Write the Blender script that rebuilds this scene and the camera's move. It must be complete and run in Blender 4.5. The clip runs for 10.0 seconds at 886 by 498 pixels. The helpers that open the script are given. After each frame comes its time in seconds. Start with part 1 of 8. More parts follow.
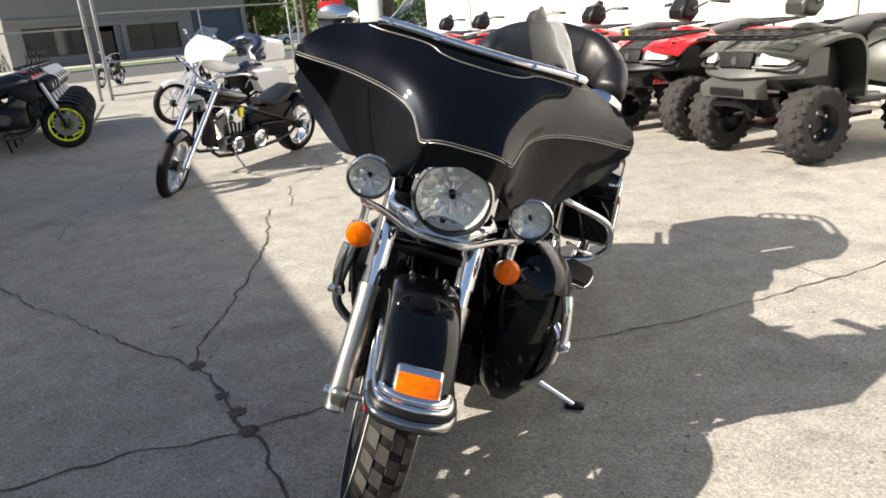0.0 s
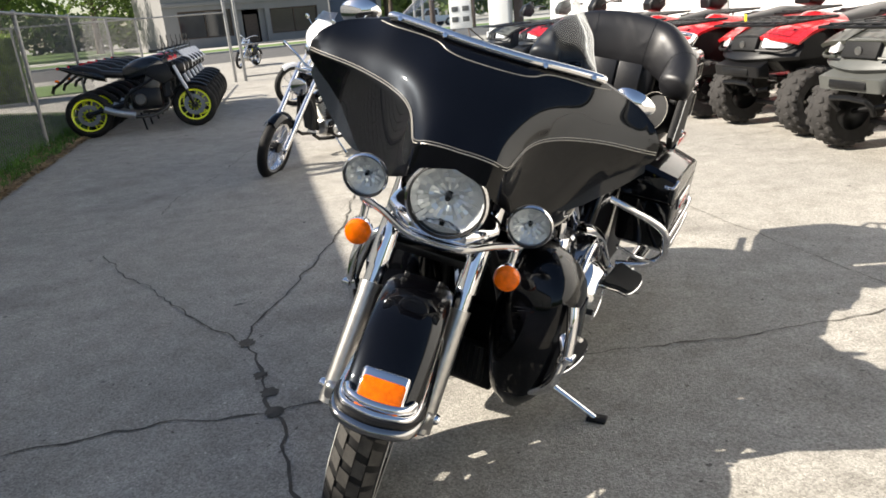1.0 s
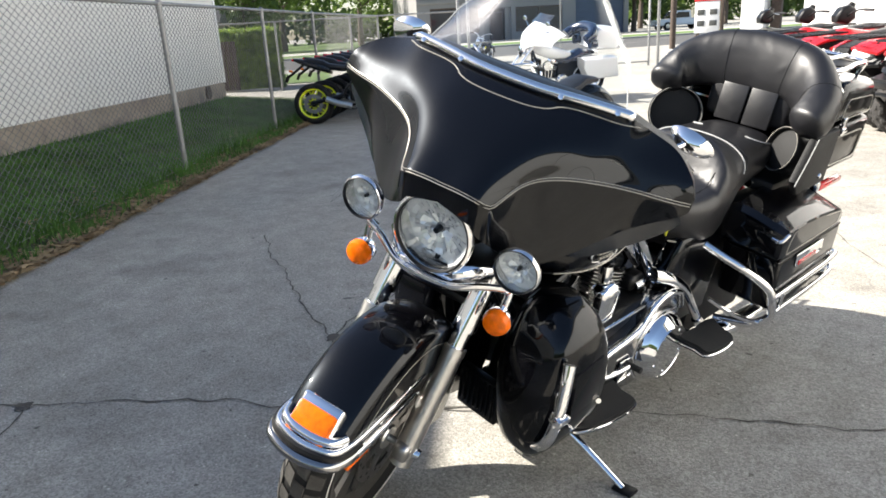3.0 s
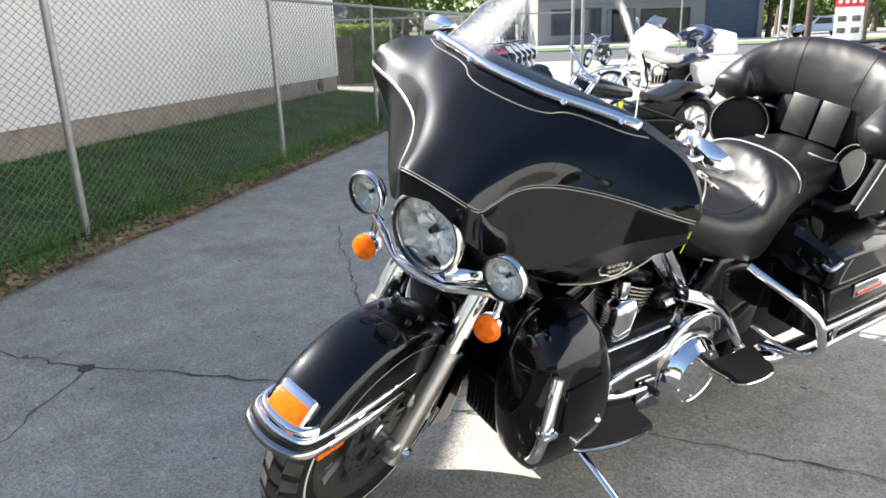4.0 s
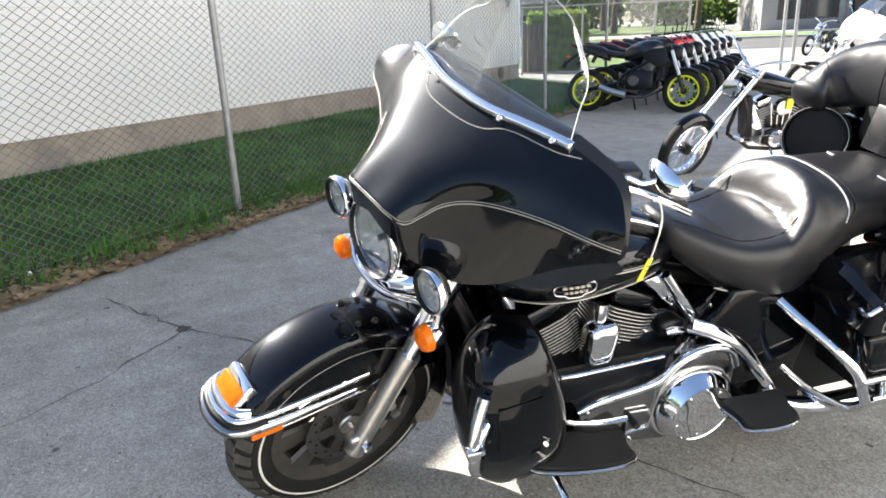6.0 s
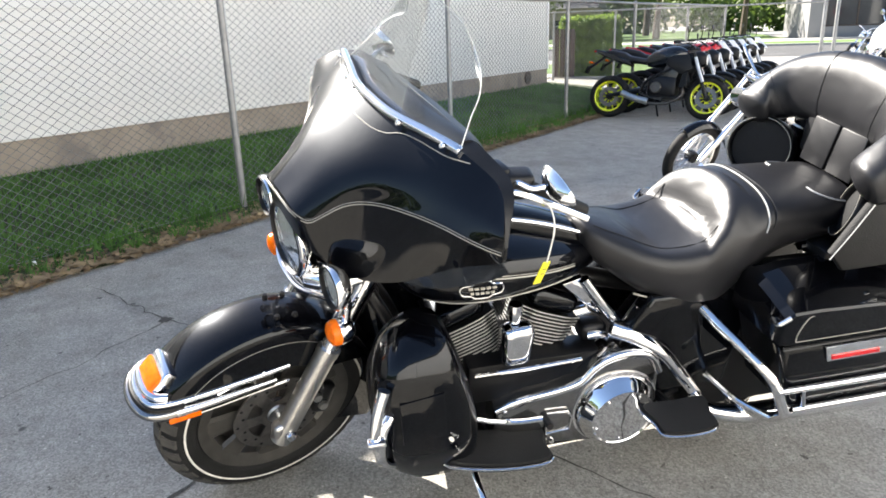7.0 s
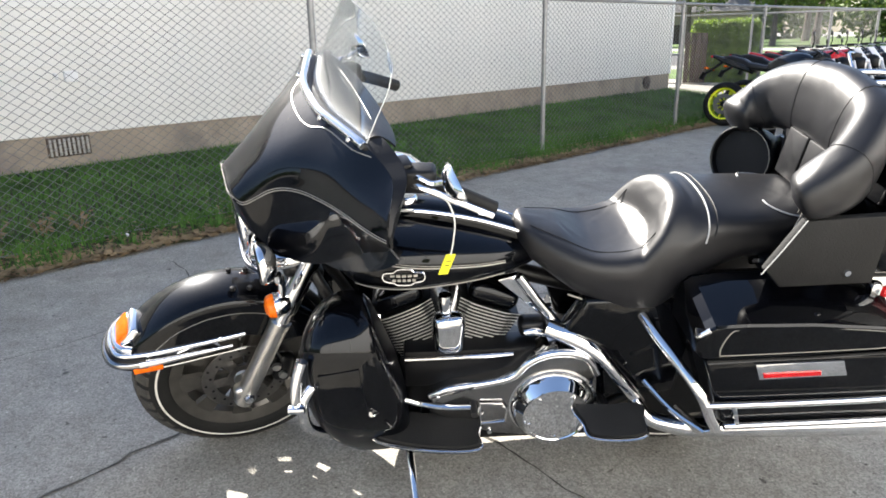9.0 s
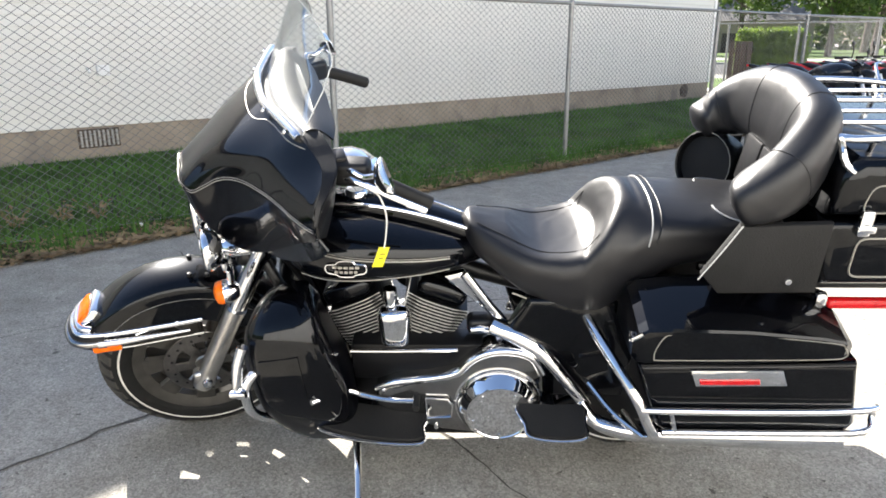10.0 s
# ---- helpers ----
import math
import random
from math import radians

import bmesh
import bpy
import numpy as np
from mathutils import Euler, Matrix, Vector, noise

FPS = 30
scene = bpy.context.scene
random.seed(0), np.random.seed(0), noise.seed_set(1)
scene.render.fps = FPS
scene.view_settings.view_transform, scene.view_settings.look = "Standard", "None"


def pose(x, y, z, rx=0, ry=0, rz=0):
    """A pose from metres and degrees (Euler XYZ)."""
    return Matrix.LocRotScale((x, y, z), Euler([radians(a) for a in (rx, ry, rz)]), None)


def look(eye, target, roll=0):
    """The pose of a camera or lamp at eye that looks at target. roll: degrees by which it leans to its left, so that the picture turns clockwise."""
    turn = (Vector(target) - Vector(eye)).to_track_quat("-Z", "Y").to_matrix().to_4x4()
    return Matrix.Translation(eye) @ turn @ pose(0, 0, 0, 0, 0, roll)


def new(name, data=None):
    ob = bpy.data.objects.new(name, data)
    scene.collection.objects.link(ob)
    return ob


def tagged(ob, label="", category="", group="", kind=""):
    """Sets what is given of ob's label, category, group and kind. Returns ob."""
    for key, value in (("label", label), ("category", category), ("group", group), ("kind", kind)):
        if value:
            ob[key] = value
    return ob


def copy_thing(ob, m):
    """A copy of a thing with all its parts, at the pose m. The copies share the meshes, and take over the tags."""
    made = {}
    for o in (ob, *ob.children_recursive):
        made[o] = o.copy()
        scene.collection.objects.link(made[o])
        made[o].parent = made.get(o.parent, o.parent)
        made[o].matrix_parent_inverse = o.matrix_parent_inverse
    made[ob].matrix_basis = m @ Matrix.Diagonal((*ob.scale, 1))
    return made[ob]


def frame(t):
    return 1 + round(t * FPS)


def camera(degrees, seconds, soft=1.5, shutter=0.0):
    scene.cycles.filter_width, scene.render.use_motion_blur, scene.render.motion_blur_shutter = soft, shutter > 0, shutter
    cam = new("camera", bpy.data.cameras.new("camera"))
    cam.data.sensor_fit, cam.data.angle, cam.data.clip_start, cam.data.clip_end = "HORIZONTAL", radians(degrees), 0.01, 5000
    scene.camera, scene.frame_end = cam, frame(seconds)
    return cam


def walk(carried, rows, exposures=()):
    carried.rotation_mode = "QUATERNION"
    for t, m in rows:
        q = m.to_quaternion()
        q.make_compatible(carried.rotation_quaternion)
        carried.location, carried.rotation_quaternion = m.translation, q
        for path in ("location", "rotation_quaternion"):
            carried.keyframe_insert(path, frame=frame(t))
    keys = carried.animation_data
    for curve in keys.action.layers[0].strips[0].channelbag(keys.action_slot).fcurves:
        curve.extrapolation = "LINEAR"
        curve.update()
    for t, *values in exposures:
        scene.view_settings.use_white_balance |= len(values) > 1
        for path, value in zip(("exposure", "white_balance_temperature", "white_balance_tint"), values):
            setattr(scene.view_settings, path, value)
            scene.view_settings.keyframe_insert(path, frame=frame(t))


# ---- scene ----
cam = camera(64.7, 10.0, soft=1.7)
PATH = [
    (0, (0.128, -0.268, 1.405), (-0.171, 1.608, 0.779), -4.7),
    (0.5, (0.281, -0.169, 1.409), (-0.197, 1.661, 0.759), -3.9),
    (1, (0.462, -0.137, 1.413), (-0.175, 1.647, 0.771), -4.9),
    (1.5, (0.68, -0.116, 1.431), (-0.143, 1.599, 0.815), -5.2),
    (2, (0.786, 0.023, 1.41), (-0.142, 1.694, 0.821), -4.8),
    (2.5, (0.854, 0.172, 1.426), (-0.204, 1.756, 0.814), -3.5),
    (2.7, (0.885, 0.202, 1.428), (-0.22, 1.753, 0.818), -3.5),
    (3.8, (1.154, 0.41, 1.43), (-0.231, 1.729, 0.846), -2.3),
    (4, (1.163, 0.456, 1.416), (-0.25, 1.743, 0.827), -2.0),
    (4.5, (1.169, 0.613, 1.416), (-0.348, 1.742, 0.763), -1.8),
    (5, (1.259, 0.709, 1.429), (-0.333, 1.731, 0.778), -2.9),
    (5.2, (1.333, 0.755, 1.44), (-0.292, 1.732, 0.804), -3.0),
    (6.5, (1.627, 1.13, 1.461), (-0.118, 1.9, 0.858), -2.1),
    (7, (1.746, 1.264, 1.46), (-0.02, 1.99, 0.866), -1.9),
    (7.5, (1.927, 1.377, 1.472), (0.104, 1.972, 0.906), -1.6),
    (8, (1.971, 1.52, 1.455), (0.124, 2.046, 0.896), -1.6),
    (8.5, (1.991, 1.668, 1.453), (0.138, 2.149, 0.872), -0.4),
    (9, (2.041, 1.775, 1.452), (0.165, 2.15, 0.871), -1.2),
    (9.5, (2.135, 1.93, 1.451), (0.239, 2.211, 0.882), -0.9),
    (10, (2.123, 2.058, 1.432), (0.224, 2.317, 0.862), -0.1),
]
walk(cam, [(t, look(eye, target, roll)) for t, eye, target, roll in PATH], [(0, 1.08, 6800, 11), (1, 1.19, 6700, 11), (2.5, 1.52, 6500, 10), (4.5, 2.02, 6350, 11), (7, 2.15, 6400, 11), (10, 2.03, 6400, 11)])

# ---------------------------------------------------------------- world and sun
world = bpy.data.worlds.new("world")
scene.world = world
world.use_nodes = True
wn = world.node_tree
wn.nodes.clear()
sky = wn.nodes.new("ShaderNodeTexSky")
sky.sky_type, sky.sun_disc = "NISHITA", False
SUN_UP = 39.0
SUN_DIR = Vector((-0.917, -0.398, 0)).normalized() * math.cos(radians(SUN_UP)) + Vector((0, 0, math.sin(radians(SUN_UP))))
sky.sun_elevation = radians(SUN_UP)
sky.sun_rotation = math.atan2(SUN_DIR.x, SUN_DIR.y)
bg = wn.nodes.new("ShaderNodeBackground")
bg.inputs["Strength"].default_value = 0.07
wo = wn.nodes.new("ShaderNodeOutputWorld")
wn.links.new(sky.outputs[0], bg.inputs[0])
wn.links.new(bg.outputs[0], wo.inputs[0])
sun = new("sun", bpy.data.lights.new("sun", "SUN"))
sun.data.energy, sun.data.angle, sun.data.color = 5.0, radians(0.53), (1.0, 0.94, 0.84)
sun.matrix_world = look(SUN_DIR * 50, (0, 0, 0))


# ---------------------------------------------------------------- materials
def material(name, color, rough=0.5, metal=0.0, vary=0.12, scale=8.0, bump=0.0, bump_scale=60.0, coat=0.0, spec=0.5, spots=None, spot_scale=3.0, spot_at=0.55, rvary=0.1, random_hue=0.0, coords="Object"):
    """A surface with broad and fine variation of colour, roughness and relief."""
    m = bpy.data.materials.new(name)
    m.use_nodes = True
    nt = m.node_tree
    b = nt.nodes["Principled BSDF"]
    tc = nt.nodes.new("ShaderNodeTexCoord")
    n1 = nt.nodes.new("ShaderNodeTexNoise")
    n1.inputs["Scale"].default_value, n1.inputs["Detail"].default_value = scale, 6
    n2 = nt.nodes.new("ShaderNodeTexNoise")
    n2.inputs["Scale"].default_value, n2.inputs["Detail"].default_value = bump_scale, 3
    for n in (n1, n2):
        nt.links.new(tc.outputs[coords], n.inputs["Vector"])
    ramp = nt.nodes.new("ShaderNodeValToRGB")
    lo = [c * (1 - vary) for c in color]
    hi = [min(1, c * (1 + vary)) for c in color]
    ramp.color_ramp.elements[0].position, ramp.color_ramp.elements[1].position = 0.3, 0.7
    ramp.color_ramp.elements[0].color, ramp.color_ramp.elements[1].color = (*lo, 1), (*hi, 1)
    nt.links.new(n1.outputs[0], ramp.inputs[0])
    out = ramp.outputs[0]
    if spots:
        n3 = nt.nodes.new("ShaderNodeTexNoise")
        n3.inputs["Scale"].default_value, n3.inputs["Detail"].default_value = spot_scale, 8
        nt.links.new(tc.outputs[coords], n3.inputs["Vector"])
        r3 = nt.nodes.new("ShaderNodeValToRGB")
        r3.color_ramp.elements[0].position, r3.color_ramp.elements[1].position = spot_at, spot_at + 0.12
        nt.links.new(n3.outputs[0], r3.inputs[0])
        mx = nt.nodes.new("ShaderNodeMixRGB")
        mx.inputs[2].default_value = (*spots, 1)
        nt.links.new(r3.outputs[0], mx.inputs[0])
        nt.links.new(out, mx.inputs[1])
        out = mx.outputs[0]
    if random_hue:
        oi = nt.nodes.new("ShaderNodeObjectInfo")
        hs = nt.nodes.new("ShaderNodeHueSaturation")
        mr = nt.nodes.new("ShaderNodeMapRange")
        mr.inputs["To Min"].default_value, mr.inputs["To Max"].default_value = 1 - random_hue, 1 + random_hue
        nt.links.new(oi.outputs["Random"], mr.inputs["Value"])
        nt.links.new(mr.outputs[0], hs.inputs["Value"])
        nt.links.new(out, hs.inputs["Color"])
        out = hs.outputs[0]
    nt.links.new(out, b.inputs["Base Color"])
    rr = nt.nodes.new("ShaderNodeMapRange")
    rr.inputs["To Min"].default_value, rr.inputs["To Max"].default_value = max(0, rough - rvary * rough), min(1, rough + rvary * rough)
    nt.links.new(n2.outputs[0], rr.inputs["Value"])
    nt.links.new(rr.outputs[0], b.inputs["Roughness"])
    b.inputs["Metallic"].default_value = metal
    b.inputs["Coat Weight"].default_value = coat
    b.inputs["Specular IOR Level"].default_value = spec
    b.inputs["Coat Roughness"].default_value = 0.03
    if bump:
        bp = nt.nodes.new("ShaderNodeBump")
        bp.inputs["Strength"].default_value, bp.inputs["Distance"].default_value = bump, 0.01
        nt.links.new(n2.outputs[0], bp.inputs["Height"])
        nt.links.new(bp.outputs[0], b.inputs["Normal"])
    return m


def sheet_material(name):
    """Thin clear plastic: mostly see-through with a faint gloss."""
    m = bpy.data.materials.new(name)
    m.use_nodes = True
    nt = m.node_tree
    tr, gl, mx = nt.nodes.new("ShaderNodeBsdfTransparent"), nt.nodes.new("ShaderNodeBsdfGlossy"), nt.nodes.new("ShaderNodeMixShader")
    fr, sc = nt.nodes.new("ShaderNodeFresnel"), nt.nodes.new("ShaderNodeMath")
    tr.inputs[0].default_value = (0.95, 0.965, 0.97, 1)
    gl.inputs["Roughness"].default_value = 0.02
    fr.inputs["IOR"].default_value = 1.4
    sc.operation, sc.inputs[1].default_value = "MULTIPLY", 0.55
    nt.links.new(fr.outputs[0], sc.inputs[0])
    nt.links.new(sc.outputs[0], mx.inputs[0])
    nt.links.new(tr.outputs[0], mx.inputs[1])
    nt.links.new(gl.outputs[0], mx.inputs[2])
    nt.links.new(mx.outputs[0], nt.nodes["Material Output"].inputs["Surface"])
    return m


def concrete_material():
    m = material("concrete", (0.325, 0.31, 0.28), 0.86, vary=0.10, scale=0.7, bump=0.5, bump_scale=160, spots=(0.25, 0.237, 0.215), spot_scale=1.3, spot_at=0.56)
    nt = m.node_tree
    b = nt.nodes["Principled BSDF"]
    src = b.inputs["Base Color"].links[0].from_socket
    tc = nt.nodes.new("ShaderNodeTexCoord")
    # exposed aggregate: fine light and dark grains
    vo = nt.nodes.new("ShaderNodeTexVoronoi")
    vo.inputs["Scale"].default_value = 150
    nt.links.new(tc.outputs["Object"], vo.inputs["Vector"])
    sep = nt.nodes.new("ShaderNodeSeparateColor")
    nt.links.new(vo.outputs["Color"], sep.inputs[0])
    gr = nt.nodes.new("ShaderNodeValToRGB")
    gr.color_ramp.elements[0].color, gr.color_ramp.elements[1].color = (0.66, 0.655, 0.645, 1), (1.28, 1.28, 1.27, 1)
    gr.color_ramp.elements[0].position, gr.color_ramp.elements[1].position = 0.0, 1.0
    nt.links.new(sep.outputs[0], gr.inputs[0])
    mu = nt.nodes.new("ShaderNodeMixRGB")
    mu.blend_type, mu.inputs[0].default_value = "MULTIPLY", 1.0
    nt.links.new(src, mu.inputs[1])
    nt.links.new(gr.outputs[0], mu.inputs[2])
    # blotches a hand's width across
    bn = nt.nodes.new("ShaderNodeTexNoise")
    bn.inputs["Scale"].default_value, bn.inputs["Detail"].default_value, bn.inputs["Roughness"].default_value = 5.0, 9, 0.68
    nt.links.new(tc.outputs["Object"], bn.inputs["Vector"])
    br_ = nt.nodes.new("ShaderNodeValToRGB")
    br_.color_ramp.elements[0].position, br_.color_ramp.elements[1].position = 0.34, 0.68
    br_.color_ramp.elements[0].color, br_.color_ramp.elements[1].color = (0.80, 0.79, 0.77, 1), (1.13, 1.13, 1.13, 1)
    nt.links.new(bn.outputs[0], br_.inputs[0])
    bm_ = nt.nodes.new("ShaderNodeMixRGB")
    bm_.blend_type, bm_.inputs[0].default_value = "MULTIPLY", 1.0
    nt.links.new(mu.outputs[0], bm_.inputs[1])
    nt.links.new(br_.outputs[0], bm_.inputs[2])
    mu = bm_
    # small pits and pale stones, scattered singly
    for sc, lim, cut, col in ((17, 0.11, 0.62, (0.42, 0.41, 0.40, 1)), (31, 0.13, 0.66, (1.75, 1.74, 1.70, 1)), (6.5, 0.07, 0.72, (0.35, 0.34, 0.33, 1))):
        pv = nt.nodes.new("ShaderNodeTexVoronoi")
        pv.inputs["Scale"].default_value = sc
        wob = nt.nodes.new("ShaderNodeTexNoise")
        wob.inputs["Scale"].default_value = sc * 2.5
        addn = nt.nodes.new("ShaderNodeMixRGB")
        addn.blend_type, addn.inputs[0].default_value = "ADD", 0.03 * 17 / sc
        nt.links.new(tc.outputs["Object"], wob.inputs["Vector"])
        nt.links.new(tc.outputs["Object"], addn.inputs[1])
        nt.links.new(wob.outputs["Color"], addn.inputs[2])
        nt.links.new(addn.outputs[0], pv.inputs["Vector"])
        near = nt.nodes.new("ShaderNodeMath")
        near.operation, near.inputs[1].default_value = "LESS_THAN", lim
        nt.links.new(pv.outputs["Distance"], near.inputs[0])
        ps = nt.nodes.new("ShaderNodeSeparateColor")
        nt.links.new(pv.outputs["Color"], ps.inputs[0])
        some = nt.nodes.new("ShaderNodeMath")
        some.operation, some.inputs[1].default_value = "GREATER_THAN", cut
        nt.links.new(ps.outputs[0], some.inputs[0])
        both = nt.nodes.new("ShaderNodeMath")
        both.operation = "MULTIPLY"
        nt.links.new(near.outputs[0], both.inputs[0])
        nt.links.new(some.outputs[0], both.inputs[1])
        pm = nt.nodes.new("ShaderNodeMixRGB")
        pm.blend_type = "MULTIPLY"
        pm.inputs[2].default_value = col
        nt.links.new(both.outputs[0], pm.inputs[0])
        nt.links.new(mu.outputs[0], pm.inputs[1])
        mu = pm
    # dark oil drips
    n = nt.nodes.new("ShaderNodeTexNoise")
    n.inputs["Scale"].default_value, n.inputs["Detail"].default_value = 7.0, 2
    nt.links.new(tc.outputs["Object"], n.inputs["Vector"])
    r = nt.nodes.new("ShaderNodeValToRGB")
    r.color_ramp.elements[0].position, r.color_ramp.elements[1].position = 0.735, 0.77
    nt.links.new(n.outputs[0], r.inputs[0])
    mx = nt.nodes.new("ShaderNodeMixRGB")
    mx.inputs[2].default_value = (0.1, 0.095, 0.085, 1)
    nt.links.new(r.outputs[0], mx.inputs[0])
    nt.links.new(mu.outputs[0], mx.inputs[1])
    nt.links.new(mx.outputs[0], b.inputs["Base Color"])
    return m


M = dict(
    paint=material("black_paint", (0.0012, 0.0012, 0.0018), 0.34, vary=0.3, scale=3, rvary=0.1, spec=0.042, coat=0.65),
    plastic=material("black_plastic", (0.006, 0.006, 0.0065), 0.42, spec=0.3, vary=0.2, bump=0.08, bump_scale=400),
    satin=material("black_satin_metal", (0.005, 0.005, 0.0055), 0.32, spec=0.3, vary=0.3),
    chrome=material("chrome", (0.86, 0.86, 0.87), 0.035, metal=1.0, vary=0.02, scale=20, rvary=0.5, bump_scale=30),
    alloy=material("cast_aluminium", (0.52, 0.51, 0.49), 0.3, metal=1.0, vary=0.1, scale=30, bump=0.05, bump_scale=300),
    wheel=material("grey_cast_wheel", (0.095, 0.09, 0.082), 0.36, metal=0.7, vary=0.15, scale=20),
    disc=material("brake_disc_steel", (0.2, 0.19, 0.18), 0.33, metal=1.0, vary=0.12, scale=60, bump=0.05, bump_scale=500),
    leather=material("black_leather", (0.0075, 0.0075, 0.009), 0.43, spec=0.48, vary=0.25, scale=5, bump=0.05, bump_scale=420, rvary=0.3),
    piping=material("grey_piping", (0.42, 0.42, 0.41), 0.35, vary=0.1),
    rubber=material("tyre_rubber", (0.009, 0.0088, 0.0085), 0.7, spec=0.25, vary=0.25, scale=12, bump=0.15, bump_scale=200, spots=(0.018, 0.017, 0.015), spot_scale=9, spot_at=0.55),
    mat=material("ribbed_rubber", (0.012, 0.012, 0.012), 0.62, spec=0.25, vary=0.2, bump=0.2, bump_scale=250),
    stripe=material("silver_pinstripe", (0.36, 0.34, 0.30), 0.35, metal=0.4, vary=0.05),
    white_line=material("white_sidewall", (0.62, 0.6, 0.55), 0.6, vary=0.15, scale=40),
    fin=material("polished_fin_edge", (0.62, 0.61, 0.58), 0.42, metal=0.6, vary=0.2, scale=60),
    amber=material("amber_lens", (0.72, 0.13, 0.0005), 0.2, vary=0.22, scale=60, bump=0.15, bump_scale=220, spec=0.3),
    red_lens=material("red_lens", (0.5, 0.008, 0.01), 0.12, vary=0.2, scale=40, coat=0.6),
    yellow=material("yellow_tag", (0.78, 0.72, 0.03), 0.55, vary=0.05),
    string=material("white_string", (0.75, 0.73, 0.68), 0.8, vary=0.1),
    reflector=material("lamp_reflector", (0.96, 0.96, 0.95), 0.13, metal=0.40, vary=0.04, scale=90),
    lens=sheet_material("lamp_glass"),
    screen=sheet_material("windshield_plastic"),
    tread=material("worn_tread_rubber", (0.042, 0.039, 0.034), 0.85, vary=0.3, scale=25, bump=0.2, bump_scale=150),
    quad_rubber=material("dusty_tyre_rubber", (0.026, 0.024, 0.0225), 0.85, vary=0.3, scale=10, bump=0.2, bump_scale=90),
    # chrome with a darker base colour, standing in for the dim ground it mirrors
    cover=material("chrome_darkened", (0.34, 0.335, 0.33), 0.13, metal=1.0, vary=0.08, scale=9),
    paper=material("paper_scrap", (0.75, 0.74, 0.7), 0.8, vary=0.08),
    smoke=material("smoked_plastic", (0.012, 0.015, 0.02), 0.12, vary=0.15, scale=6),
    mirror=material("mirror_glass", (0.93, 0.93, 0.93), 0.01, metal=1.0, vary=0.01),
    concrete=concrete_material(),
    crack=material("crack_dirt", (0.075, 0.068, 0.056), 0.95, vary=0.35, scale=14, bump=0.5, bump_scale=90),
    soil=material("lawn_soil", (0.05, 0.062, 0.022), 0.95, vary=0.4, scale=5, bump=0.8, bump_scale=40),
    grass=material("grass_blades", (0.09, 0.20, 0.034), 0.6, vary=0.4, scale=2.2, spots=(0.14, 0.13, 0.05), spot_scale=1.1, spot_at=0.62),
    dry=material("dry_leaves", (0.24, 0.17, 0.09), 0.85, vary=0.5, scale=6),
    siding=material("white_siding", (0.74, 0.72, 0.66), 0.5, vary=0.03, scale=1.5, spots=(0.72, 0.70, 0.64), spot_scale=0.9, spot_at=0.6),
    found=material("tan_foundation", (0.33, 0.275, 0.215), 0.85, vary=0.14, scale=2.5, bump=0.4, bump_scale=50, spots=(0.22, 0.19, 0.16), spot_scale=2.0),
    white=material("white_wall", (0.82, 0.82, 0.80), 0.6, vary=0.04, scale=1.0),
    galv=material("galvanised_steel", (0.27, 0.27, 0.265), 0.5, metal=0.6, vary=0.15, scale=15),
    wire=material("galvanised_wire", (0.20, 0.20, 0.195), 0.5, metal=0.4, vary=0.15),
    roof=material("grey_shingles", (0.12, 0.115, 0.11), 0.9, vary=0.2, scale=4, bump=0.6, bump_scale=20),
    grey_wall=material("grey_stucco", (0.21, 0.205, 0.20), 0.85, vary=0.06, scale=0.6, bump=0.3, bump_scale=30),
    navy=material("navy_cladding", (0.05, 0.07, 0.11), 0.6, vary=0.1, scale=2),
    dark_glass=material("dark_window_glass", (0.02, 0.022, 0.025), 0.06, vary=0.2, scale=1.5),
    asphalt=material("asphalt", (0.075, 0.073, 0.07), 0.9, vary=0.15, scale=1.2, bump=0.5, bump_scale=120, spots=(0.11, 0.105, 0.1), spot_scale=0.5),
    curb=material("kerb_concrete", (0.42, 0.4, 0.36), 0.9, vary=0.1, scale=4, bump=0.3),
    lawn=material("far_lawn", (0.10, 0.16, 0.035), 0.9, vary=0.3, scale=1.5, bump=0.6, bump_scale=25),
    hedge=material("hedge_leaves", (0.17, 0.25, 0.03), 0.6, vary=0.5, scale=4),
    leaves=material("tree_leaves", (0.095, 0.145, 0.03), 0.6, vary=0.5, scale=1.2),
    bark=material("tree_bark", (0.11, 0.085, 0.065), 0.95, vary=0.3, scale=12, bump=0.9, bump_scale=25),
    wood=material("dark_wood", (0.07, 0.05, 0.038), 0.8, vary=0.25, scale=8),
    red_paint=material("red_plastic", (0.62, 0.015, 0.022), 0.28, vary=0.08, coat=0.4),
    olive=material("olive_plastic", (0.036, 0.038, 0.029), 0.42, vary=0.1, coat=0.2),
    grey_plastic=material("grey_plastic", (0.075, 0.078, 0.072), 0.5, vary=0.1),
    blue_paint=material("blue_paint", (0.008, 0.015, 0.036), 0.2, vary=0.1, coat=0.6),
    silver_paint=material("silver_fork_guard", (0.78, 0.8, 0.84), 0.25, vary=0.08, coat=0.5),
    lime=material("lime_rim_paint", (0.72, 0.80, 0.02), 0.3, vary=0.05, coat=0.3),
    white_paint=material("white_paint", (0.82, 0.82, 0.82), 0.2, vary=0.02, coat=0.6),
    skin=material("blue_black_paint", (0.005, 0.007, 0.011), 0.22, vary=0.1, coat=0.2),
)



